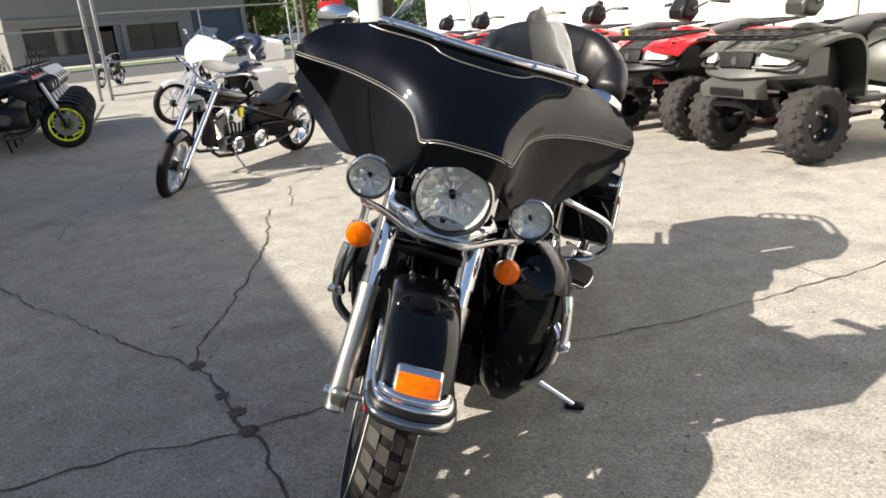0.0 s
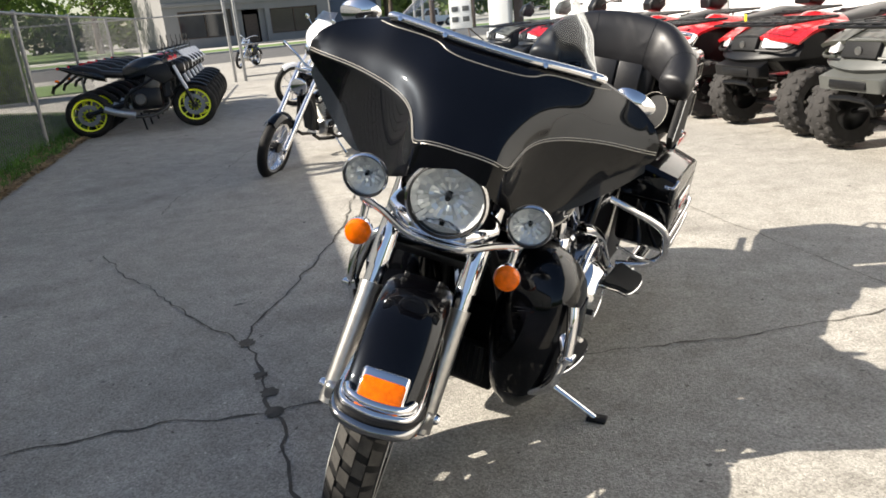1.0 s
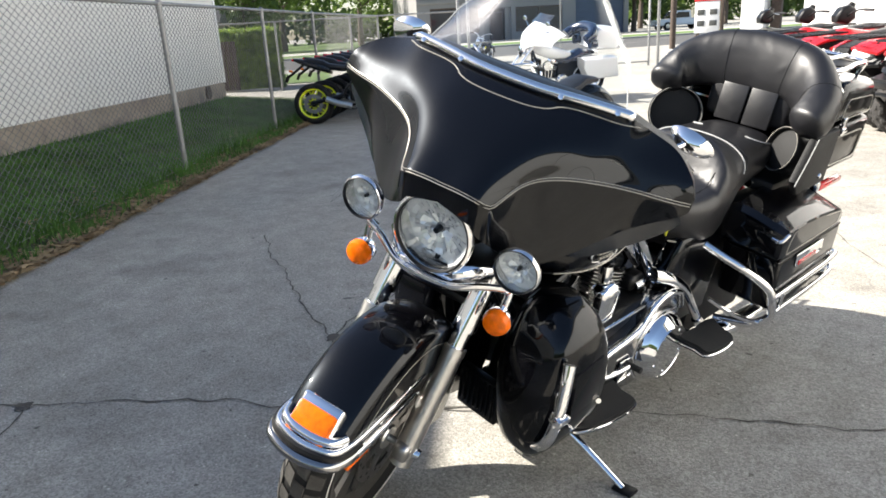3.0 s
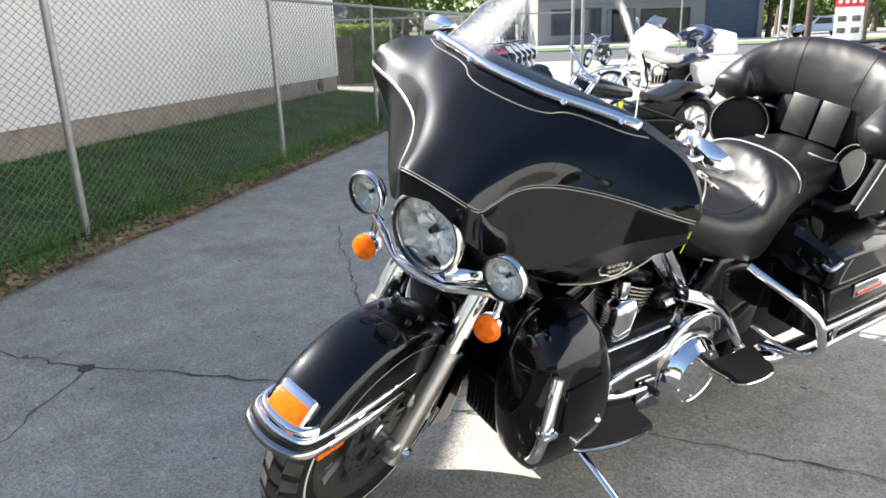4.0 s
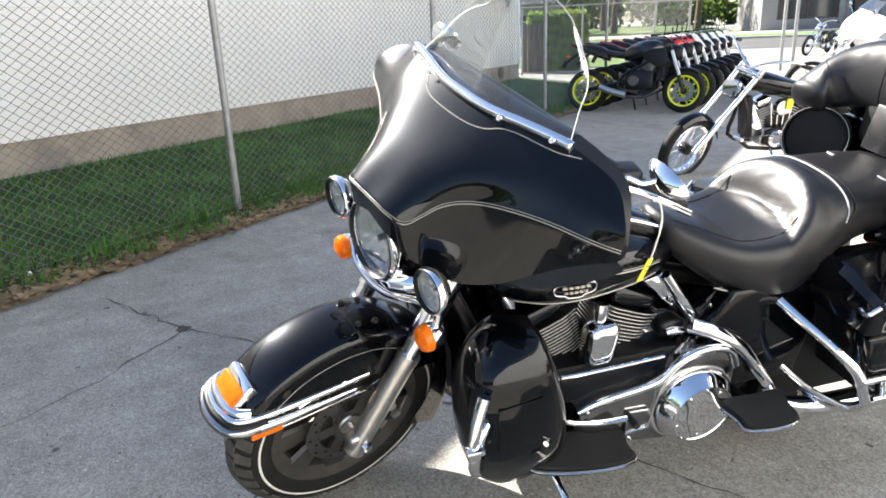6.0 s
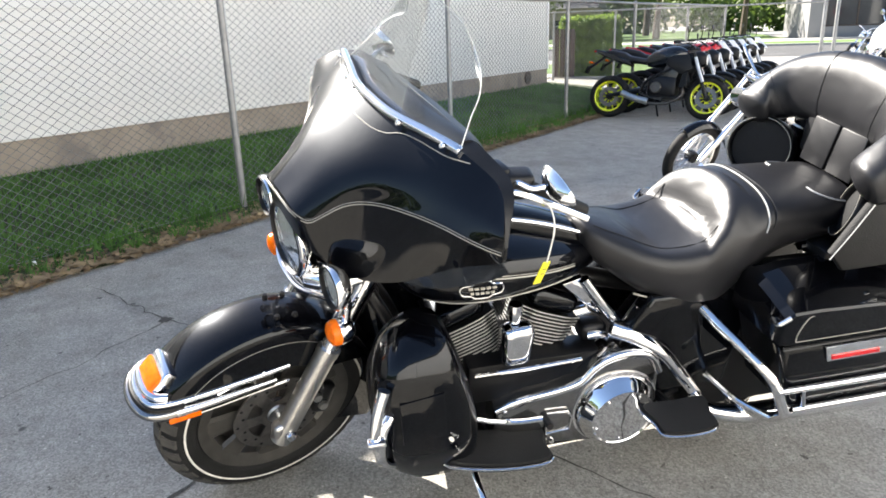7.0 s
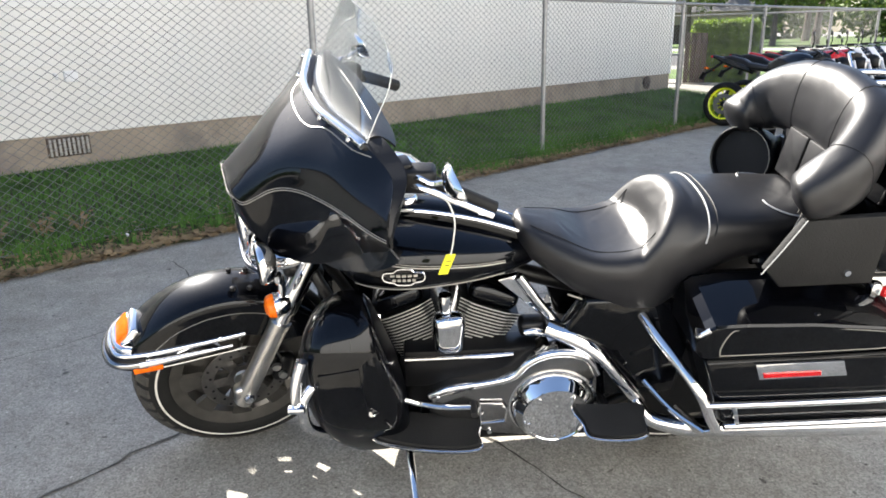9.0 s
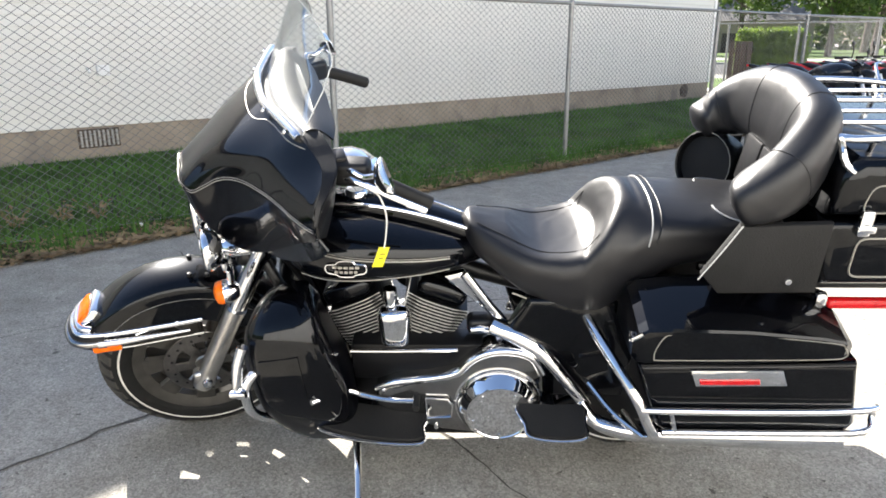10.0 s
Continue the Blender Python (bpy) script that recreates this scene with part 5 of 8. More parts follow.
# ---- leg shields, engine guards
LEG = [(0.185, 0.15, 0.235, -0.47, -0.62), (0.275, 0.115, 0.295, -0.40, -0.665), (0.40, 0.10, 0.350, -0.362, -0.665), (0.52, 0.10, 0.366, -0.345, -0.645), (0.62, 0.115, 0.366, -0.345, -0.615), (0.69, 0.13, 0.350, -0.365, -0.59), (0.74, 0.14, 0.31, -0.40, -0.57), (0.775, 0.16, 0.25, -0.45, -0.545)]
for s in (1, -1):
    bm = bmesh.new()
    rings = []
    for i in range(25):
        z = 0.185 + 0.590 * i / 24
        y0, y1, x0, x1 = stations(LEG, z)
        cx, cy, hx, hy = (x0 + x1) / 2, (y0 + y1) / 2, (x0 - x1) / 2, (y1 - y0) / 2
        ring = []
        for k in range(28):
            a = 2 * math.pi * k / 28
            c, sn = math.cos(a), math.sin(a)
            ring.append((cx + hx * math.copysign(abs(c) ** 0.62, c), (cy + hy * math.copysign(abs(sn) ** 0.62, sn)) * s, z))
        rings.append(ring)
    loft(bm, rings)
    leg = P("leg_shield", bm, "paint", None, "glossy black lower leg shield")
    P("glove_door", prism([(-0.42, 0.47), (-0.41, 0.615), (-0.53, 0.635), (-0.545, 0.48)], 0.358 * s, 0.3695 * s, 0.003, 2), "paint", leg)
    gpts = [(-0.40, 0.33, 0.565), (-0.37, 0.358, 0.54), (-0.356, 0.367, 0.50), (-0.362, 0.345, 0.40), (-0.41, 0.275, 0.315), (-0.50, 0.16, 0.25)] if s > 0 else [(-0.46, 0.09 * s, 0.745), (-0.40, 0.22 * s, 0.735), (-0.372, 0.315 * s, 0.70), (-0.362, 0.352 * s, 0.62), (-0.366, 0.385 * s, 0.50), (-0.385, 0.375 * s, 0.42), (-0.43, 0.30 * s, 0.335), (-0.50, 0.16 * s, 0.27)]
    gd = P("engine_guard", tube(gpts, 0.0165, 12, 6), "chrome", None, "chrome tubular engine guard")
    P("guard_clamp", box(0.036, 0.040, 0.04, 0.01, at(-0.348, 0.374 * s, 0.51) @ Matrix.Rotation(radians(-15 * s), 4, "X"), 2), "chrome", gd)
    P("highway_peg", tube([(-0.340, 0.380 * s, 0.50), (-0.342, 0.380 * s, 0.55), (-0.352, 0.374 * s, 0.615), (-0.37, 0.362 * s, 0.668)], (0.014, 0.018), 12, 4), "chrome", gd, "chrome folded highway peg")
    P("peg_bracket", box(0.05, 0.030, 0.020, 0.006, at(-0.342, 0.388 * s, 0.515), 2), "chrome", gd)

# ---- foot boards, shifter, stand


def board(c, outer, thick, parent_name, label, s=1):
    """Foot board from inner front, outer front, outer rear, inner rear corners."""
    a, b, d, e = [Vector(q) for q in c]
    nrm = (b - a).cross(e - a).normalized()
    if nrm.z < 0:
        nrm = -nrm
    out = spline([a, a.lerp(b, 0.6), b, b.lerp(d, 0.5) + (b - a).normalized() * outer, d, d.lerp(e, 0.5), e, e.lerp(a, 0.5)], 4, True)
    pts = [Vector((q.x, q.y * s, q.z)) for q in out]
    n2 = Vector((nrm.x, nrm.y * s, nrm.z))
    bm = bmesh.new()
    loft(bm, [[p - n2 * thick for p in pts], pts])
    base = P(parent_name, bm, "satin", None, label)
    cen = sum(pts, Vector()) / len(pts)
    bm = bmesh.new()
    loft(bm, [[cen + (p - cen) * 0.96 + n2 * 0.001 for p in pts], [cen + (p - cen) * 0.93 + n2 * 0.010 for p in pts]])
    P("rubber_pad", bm, "mat", base)
    P("edge_trim", tube([p - n2 * thick * 0.5 for p in pts], 0.005, 6, 1, True), "chrome", base)
    return base


for s in (1, -1):
    fb = board([(-0.57, 0.205, 0.325), (-0.565, 0.325, 0.318), (-0.885, 0.335, 0.275), (-0.895, 0.215, 0.292)], 0.02, 0.02, "rider_floorboard", "black rubber rider floorboard with chrome edge", s)
    P("board_bracket", tube([(-0.72, 0.12 * s, 0.25), (-0.72, 0.25 * s, 0.285)], 0.018, 8, 1), "satin", fb)
    pb = board([(-1.19, 0.285, 0.388), (-1.225, 0.392, 0.362), (-1.395, 0.405, 0.372), (-1.40, 0.30, 0.400)], 0.015, 0.02, "passenger_floorboard", "black rubber passenger footboard", s)
    P("board_bracket", tube([(-1.30, 0.13 * s, 0.33), (-1.30, 0.31 * s, 0.365)], 0.018, 8, 1), "satin", pb)
P("shift_lever", tube([(-0.555, 0.37, 0.465), (-0.64, 0.285, 0.44), (-0.70, 0.275, 0.415), (-0.78, 0.28, 0.40), (-0.87, 0.29, 0.405)], 0.0085, 8, 5), "chrome", None, "chrome heel-toe shift lever")
P("shift_peg", tube([(-0.555, 0.27, 0.465), (-0.555, 0.34, 0.468)], 0.012, 10, 1), "mat")
P("shift_peg", tube([(-0.87, 0.27, 0.405), (-0.87, 0.33, 0.408)], 0.011, 10, 1), "mat")
P("brake_pedal", tube([(-0.56, -0.30, 0.45), (-0.66, -0.27, 0.40), (-0.72, -0.2, 0.36)], 0.009, 8, 4), "chrome")
stand = P("side_stand", tube([(-0.645, 0.14, 0.245), (-0.66, 0.24, 0.205), (-0.675, 0.36, 0.150), (-0.685, 0.452, 0.108)], (0.016, 0.012), 10, 5), "chrome", None, "chrome side stand propping up the motorcycle")
P("stand_foot", box(0.05, 0.07, 0.012, 0.005, at(-0.685, 0.462, 0.1095) @ Matrix.Rotation(radians(12.5), 4, "X")), "satin", stand)

# ---- seat
SEAT = [
    (-1.90, 0.165, 1.005, 0.85, 0.94),
    (-1.80, 0.187, 1.005, 0.83, 0.935),
    (-1.66, 0.194, 1.008, 0.80, 0.93),
    (-1.585, 0.200, 1.016, 0.745, 0.925),
    (-1.535, 0.208, 1.030, 0.685, 0.905),
    (-1.49, 0.215, 1.024, 0.65, 0.875),
    (-1.458, 0.221, 0.976, 0.632, 0.84),
    (-1.425, 0.224, 0.922, 0.625, 0.82),
    (-1.32, 0.218, 0.893, 0.638, 0.81),
    (-1.20, 0.190, 0.900, 0.710, 0.825),
    (-1.09, 0.125, 0.925, 0.79, 0.855),
    (-1.035, 0.075, 0.938, 0.83, 0.885),
    (-1.015, 0.03, 0.925, 0.86, 0.895),
]


def ramp(a, b, x):
    k = max(0.0, min(1.0, (x - a) / (b - a)))
    return k * k * (3 - 2 * k)


def seat_top(x, q):
    """Height of the saddle's crown line at x where it is q of its half width out."""
    wrap = ramp(-1.62, -1.50, x) * ramp(-1.16, -1.30, x)
    xe = x - 0.07 * q * q * wrap                     # the bucket's wall comes forward at its sides
    z = stations(SEAT, xe)[1]
    z -= 0.026 * ramp(-1.45, -1.38, x) * ramp(-1.14, -1.26, x) * (1 - min(1.0, q / 0.85) ** 4)
    z -= 0.045 * math.exp(-((x + 1.50) / 0.055) ** 2) * q ** 2.5
    z -= 0.010 * math.exp(-((xe + 1.432) / 0.009) ** 2) * (1 - q ** 4)     # fold at the wall's foot
    z -= 0.010 * math.exp(-((x + 1.538) / 0.014) ** 2) * max(0.0, 1 - (q / 0.6) ** 2)
    return z


bm = bmesh.new()
rings = []
for i in range(141):
    x = -1.90 + 0.885 * i / 140
    hw, zt, zb, zm = stations(SEAT, x)
    ring = []
    for px, py, pz in ring_section(x, hw, zt, zb, zm, 44, 2.6):
        if pz > zm:
            pz = zm + (pz - zm) / (zt - zm) * (seat_top(x, min(1.0, abs(py) / hw)) - zm)
        ring.append((px, py, pz))
    rings.append(ring)
loft(bm, rings)
seat = P("seat", bm, "leather", None, "stitched black leather two-up saddle", False, 70)


def on_seat(x, t, off=0.002):
    """A point on the saddle's upper skin, t from -1 (right) to 1 (left)."""
    hw, zt, zb, zm = stations(SEAT, x)
    a = math.pi / 2 - t * math.pi / 2 * 0.98
    c, s_ = math.cos(a), math.sin(a)
    y = hw * math.copysign(abs(c) ** (2 / 2.6), c)
    z = zm + (seat_top(x, min(1.0, abs(y) / hw)) - zm) * abs(s_) ** (2 / 2.6)
    return Vector((x, y * (1 + off / hw), z + off))


for x0, bow in ((-1.575, 0.02), (-1.60, 0.02)):
    P("piping", tube([on_seat(x0 + bow * (t / 6) ** 2, t / 6) for t in range(-6, 7)], 0.0026 if x0 > -1.59 else 0.002, 6, 3), "piping" if x0 > -1.59 else "leather", seat, "pale seat piping")
for s in (1, -1):
    P("seam", tube([on_seat(-1.06 - 0.036 * k, s * (0.36 + 0.008 * k), 0.0005) for k in range(11)], 0.0016, 6, 2), "plastic", seat, "sewn seam")
    P("piping", tube([on_seat(-1.76 - 0.004 * k * k, s * (0.25 + 0.09 * k), 0.001) for k in range(6)], 0.003, 6, 3), "piping", seat)
    P("seat_valance", tube([(-1.17, 0.165 * s, 0.735), (-1.3, 0.19 * s, 0.70), (-1.45, 0.195 * s, 0.70)], 0.003, 6, 4), "stripe", seat)

# ---- rear fender, saddle bags
def rf(u, v):
    a = radians(20 + 175 * u)
    t = v * 2 - 1
    q = abs(t)
    y = 0.105 * math.sin(min(1, q / 0.6) * math.pi / 2)
    r = 0.36 - 0.03 * (1 - math.cos(min(1, q / 0.6) * math.pi / 2)) - max(0, q - 0.6) * 0.22
    return (-1.60 + r * math.cos(a), math.copysign(y, t), WR + 0.03 + r * math.sin(a))
P("rear_fender", sheet(rf, 28, 16, 0.004), "paint", None, "glossy black rear fender")
for s in (1, -1):
    y0, y1 = (0.215, 0.44) if s > 0 else (-0.44, -0.215)
    body = P("saddlebag", prism([(-1.508, 0.668), (-1.59, 0.44), (-1.65, 0.405), (-2.13, 0.405), (-2.165, 0.46), (-2.115, 0.682)], y0, y1, 0.022, 3), "paint", None, "glossy black hard saddlebag")
    bm = bmesh.new()
    rings = []
    for x, zb, ze, zt, inset in ((-1.486, 0.690, 0.738, 0.765, 0.022), (-1.498, 0.680, 0.772, 0.808, 0.006), (-1.520, 0.677, 0.790, 0.828, 0.002), (-1.60, 0.677, 0.794, 0.840, 0), (-1.80, 0.679, 0.788, 0.842, 0), (-2.00, 0.690, 0.768, 0.822, 0), (-2.065, 0.698, 0.752, 0.800, 0.004), (-2.092, 0.704, 0.735, 0.765, 0.024)):
        o1 = 0.440 - inset
        rings.append([(x, y * s, z) for y, z in ((0.215, zb), (o1 - 0.004, zb), (o1, zb + 0.005), (o1, ze - 0.006), (o1 - 0.006, ze), (0.31, ze + (zt - ze) * 0.78), (0.235, zt), (0.215, zt - 0.008))])
    loft(bm, rings)
    lid = P("saddlebag_lid", bm, "paint", body, "black saddlebag lid", False, 24)
    yo = 0.4395 * s
    P("pinstripe", tube([(-1.545, yo, 0.70), (-1.562, yo, 0.766), (-1.60, yo * 0.996, 0.778), (-1.75, yo * 0.996, 0.780), (-2.02, yo, 0.754), (-2.062, yo, 0.735), (-2.068, yo, 0.708), (-2.0, yo, 0.698), (-1.6, yo, 0.692)], 0.0018, 5, 4, True), "stripe", lid)
    P("lid_seam", tube([(-1.515, 0.436 * s, 0.671), (-1.8, 0.436 * s, 0.672), (-2.105, 0.436 * s, 0.682)], 0.004, 6, 1), "plastic", lid)
    P("lid_handle", tube([(-1.487, 0.395 * s, 0.752), (-1.478, 0.428 * s, 0.755), (-1.505, 0.440 * s, 0.782)], 0.007, 8, 5), "chrome", lid, "chrome lid latch")
    pl = P("bag_plate", prism([(-1.672, 0.608), (-1.65, 0.664), (-1.905, 0.666), (-1.928, 0.612)], 0.441 * s, 0.451 * s, 0.003, 2), "chrome", body, "chrome trim plate with a red reflector")
    P("reflector", prism([(-1.682, 0.616), (-1.677, 0.634), (-1.845, 0.636), (-1.85, 0.618)], 0.4505 * s, 0.455 * s, 0.002, 1), "red_lens", pl)
    P("bag_ridge", tube([(-1.56, 0.4405 * s, 0.563), (-1.8, 0.4405 * s, 0.560), (-2.13, 0.4405 * s, 0.558)], 0.0022, 6, 1), "satin", body)
    yr = 0.452 * s
    loop = [(-1.53, yr, 0.520), (-1.66, yr, 0.518), (-2.0, yr, 0.518), (-2.19, yr * 0.98, 0.520), (-2.225, yr * 0.9, 0.50), (-2.225, yr * 0.9, 0.46), (-2.19, yr * 0.98, 0.437), (-2.0, yr, 0.437), (-1.66, yr, 0.437), (-1.60, yr, 0.437)]
    rail = P("bag_rail", tube(loop, 0.0105, 10, 4), "chrome", None, "chrome twin-tube saddlebag rail")
    P("rail_strut", tube([(-1.615, yr, 0.52), (-1.64, yr, 0.437)], 0.008, 8, 1), "chrome", rail)
    P("bag_guard", tube([(-1.40, 0.20 * s, 0.672), (-1.425, 0.27 * s, 0.645), (-1.475, 0.37 * s, 0.60), (-1.52, 0.435 * s, 0.545), (-1.555, 0.45 * s, 0.47), (-1.58, 0.445 * s, 0.415), (-1.565, 0.38 * s, 0.36), (-1.54, 0.26 * s, 0.335)], 0.0165, 12, 5), "chrome", None, "chrome hoop guarding the saddlebag")
    P("guard_brace", tube([(-1.41, 0.27 * s, 0.47), (-1.48, 0.35 * s, 0.415), (-1.56, 0.42 * s, 0.385)], 0.009, 8, 3), "chrome")

for s in (1, -1):
    P("frame_cover", prism([(-1.42, 0.25), (-1.48, 0.75), (-1.60, 0.79), (-2.02, 0.79), (-2.02, 0.45), (-1.90, 0.25)], 0.125 * s, 0.20 * s, 0.015, 2), "plastic", None, "black inner fender cover")

# ---- tour trunk with wrap-round backrest
TB = prism([(-2.0, 0.86), (-1.985, 1.06), (-2.45, 1.06), (-2.43, 0.86)], -0.32, 0.32, 0.03, 3)
trunk = P("tour_trunk", TB, "paint", None, "glossy black top trunk")
lid = P("trunk_lid", prism([(-1.985, 1.068), (-1.99, 1.19), (-2.04, 1.235), (-2.36, 1.225), (-2.45, 1.16), (-2.46, 1.068)], -0.32, 0.32, 0.045, 4), "paint", trunk, "black trunk lid")
for s in (1, -1):
    P("trunk_panel", tube(rounded([(-2.075, 0.895), (-2.075, 1.015), (-2.385, 1.015), (-2.385, 0.895)], 0.03, 0.322 * s), 0.003, 5, 1, True), "stripe", trunk)
    P("pinstripe", tube(rounded([(-2.06, 1.09), (-2.075, 1.17), (-2.375, 1.16), (-2.39, 1.09)], 0.03, 0.321 * s), 0.002, 5, 1, True), "stripe", lid)
    la = P("trunk_latch", box(0.035, 0.02, 0.075, 0.006, at(-2.075, 0.33 * s, 1.065), 2), "chrome", trunk, "chrome trunk latch")
    P("latch_hook", box(0.05, 0.014, 0.02, 0.004, at(-2.078, 0.338 * s, 1.05), 2), "chrome", la)
    # speaker pod
    pod = P("speaker_pod", prism([(-1.665, 0.915), (-1.745, 1.065), (-1.985, 1.075), (-1.985, 0.86), (-1.72, 0.855)] if s > 0 else [(-1.86, 0.90), (-1.88, 1.065), (-1.985, 1.075), (-1.985, 0.86)], 0.325 * s, 0.355 * s, 0.010, 2), "mat", trunk, "black speaker pod")
    sm = at(-1.80 if s > 0 else -1.838, 0.222 if s > 0 else -0.258, 0.985 if s > 0 else 0.995) @ Matrix.Rotation(radians(-34 * s), 4, "Z") @ Matrix.Rotation(radians(-14), 4, "Y") @ TO_X @ Matrix.Scale(0.95 if s > 0 else 1.2, 4)
    sring = lathe([(0.0, -0.10), (0.07, -0.10), (0.088, -0.08), (0.094, -0.02), (0.095, 0.0), (0.091, 0.006), (0.086, 0.002), (0.084, -0.02), (0, -0.024)], 36)
    sring.transform(sm)
    P("speaker_drum", sring, "plastic", pod, "round black speaker housing")
    rg = tube([(0.0905 * math.cos(q), 0.0905 * math.sin(q), 0.006) for q in (2 * math.pi * j / 24 for j in range(24))], 0.0013, 5, 1, True)
    rg.transform(sm)
    P("speaker_ring", rg, "stripe", pod, "thin pale ring")
    sg = lathe([(0, -0.008), (0.04, -0.010), (0.082, -0.014), (0.082, -0.02), (0, -0.02)], 32)
    sg.transform(sm)
    P("speaker_grille", sg, "mat", pod, "black speaker grille")
    if s > 0:
        P("pod_trim", tube([(-1.655, 0.358 * s, 0.905), (-1.70, 0.36 * s, 0.985), (-1.745, 0.36 * s, 1.07)], 0.0018, 6, 4), "piping", pod, "pale edge trim")
    P("pod_bolt", yl([(0, 0.008), (0.009, 0.007), (0.011, 0), (0, 0)], -1.90, 0.355 if s > 0 else -0.363, 0.90, 12), "chrome", pod)
    P("side_marker", box(0.24, 0.03, 0.03, 0.010, at(-2.16, 0.325 * s, 0.812), 2), "red_lens", trunk, "red wrap-round trunk lamp")
    P("marker_cap", box(0.035, 0.034, 0.05, 0.012, at(-2.02, 0.322 * s, 0.822), 2), "chrome", trunk)
# backrest pad: a fat roll from arm rest to arm rest
BK = [(-1.735, 0.345, 1.10), (-1.785, 0.358, 1.13), (-1.855, 0.345, 1.17), (-1.925, 0.285, 1.212), (-1.965, 0.17, 1.242), (-1.975, 0.06, 1.25)]
BK = [(x, y - 0.015 - 0.045 * (y > 0.2), z - 0.008 + 0.004 * (x > -1.8)) for x, y, z in BK] + [(-1.978, -0.06, 1.242), (-1.97, -0.17, 1.234), (-1.948, -0.265, 1.205), (-1.905, -0.318, 1.165), (-1.86, -0.335, 1.135), (-1.81, -0.33, 1.112)]
cen = spline(BK, 6)
rings = []
n = len(cen)
for i, p in enumerate(cen):
    t = (cen[min(i + 1, n - 1)] - cen[max(i - 1, 0)]).normalized()
    k = abs(2 * i / (n - 1) - 1)
    drop = 0.075 if i < n / 2 else 0.085
    hh = 0.129 - drop * k ** 1.5 if k < 0.9 else (0.129 - drop * 0.9 ** 1.5) * math.sqrt(max(0.02, 1 - ((k - 0.9) / 0.1) ** 2))
    ww = (0.062 + 0.012 * k) if k < 0.9 else 0.0728 * math.sqrt(max(0.02, 1 - ((k - 0.9) / 0.1) ** 2))
    upv = Vector((-0.12, 0, 1)).normalized()
    upv = (upv - t * upv.dot(t)).normalized()
    sd = t.cross(upv)
    ring = []
    for j in range(22):
        a = 2 * math.pi * j / 22
        c, s_ = math.cos(a), math.sin(a)
        ring.append(p + upv * hh * math.copysign(abs(s_) ** 0.8, s_) + sd * ww * math.copysign(abs(c) ** 0.8, c))
    rings.append(ring)
bm = bmesh.new()
loft(bm, rings)
pad = P("backrest", bm, "leather", trunk, "padded black leather wrap-round backrest", False, 70)
for i in (int(n * 0.40), int(n * 0.60), int(n * 0.20), int(n * 0.80)):
    P("seam", tube([(q - cen[i]) * 1.006 + cen[i] for q in rings[i]], 0.0014, 5, 1, True), "leather", pad)
P("backrest_lower", box(0.07, 0.36, 0.16, 0.03, at(-1.955, 0, 1.09), 3), "leather", trunk, "lower back pad")
for y in (-0.06, 0.06):
    P("pad_flap", box(0.012, 0.11, 0.15, 0.005, at(-1.905, y, 1.085) @ Matrix.Rotation(radians(-8), 4, "Y"), 2), "leather", trunk)
# chrome luggage rack
rk = P("luggage_rack", tube([(-1.99, 0.25, 1.275), (-2.2, 0.265, 1.285), (-2.42, 0.22, 1.275), (-2.45, 0, 1.275), (-2.42, -0.22, 1.275), (-2.2, -0.265, 1.285), (-1.99, -0.25, 1.275), (-1.985, 0, 1.275)], 0.0105, 10, 5, True), "chrome", trunk, "chrome luggage rack")
for y in (-0.15, -0.05, 0.05, 0.15):
    P("rack_bar", tube([(-1.99, y, 1.282), (-2.44, y, 1.282)], 0.008, 8, 1), "chrome", rk)
for s in (1, -1):
    for x in (-2.08, -2.34):
        P("rack_foot", tube([(x, 0.26 * s, 1.28), (x, 0.24 * s, 1.225)], 0.008, 8, 1), "chrome", rk)
    P("rack_rail", tube([(-1.99, 0.255 * s, 1.275), (-2.02, 0.30 * s, 1.20), (-2.2, 0.305 * s, 1.15), (-2.40, 0.30 * s, 1.14)], 0.009, 8, 5), "chrome", rk)
P("tail_lamp", box(0.06, 0.12, 0.07, 0.02, at(-2.0, 0, 0.70), 3), "red_lens", None, "red tail lamp")
P("trunk_base", box(0.62, 0.52, 0.05, 0.015, at(-2.05, 0, 0.838), 2), "plastic", trunk)
P("trunk_bracket", tube([(-1.72, 0.17, 0.84), (-2.0, 0.17, 0.84), (-2.3, 0.17, 0.845)], 0.014, 8, 2), "chrome")
P("trunk_bracket", tube([(-1.72, -0.17, 0.84), (-2.0, -0.17, 0.84), (-2.3, -0.17, 0.845)], 0.014, 8, 2), "chrome")


# ---------------------------------------------------------------- beyond the lot: gate, street, far side
GD = Vector((0.66, 0.75, 0)).normalized()            # along the street
GN = Vector((-GD.y, GD.x, 0))                        # across the street, away from the lot
G0 = Vector((-11.4, 17.1, 0))


def street(s, d, z=0.0):
    p = G0 + GD * s + GN * d
    return Vector((p.x, p.y, z))


STREET = Matrix.Translation(G0) @ Matrix.Rotation(math.atan2(GD.y, GD.x), 4, "Z")   # local x along, y across


def slab(name, s0, s1, d0, d1, z, h, mat, label, category):
    """A flat bed on the ground with a real edge of height h."""
    b = box(s1 - s0, d1 - d0, h, min(0.02, h * 0.3), at((s0 + s1) / 2, (d0 + d1) / 2, z + h / 2), 1)
    return solid(name, b, M[mat], STREET, label, category, "structure")


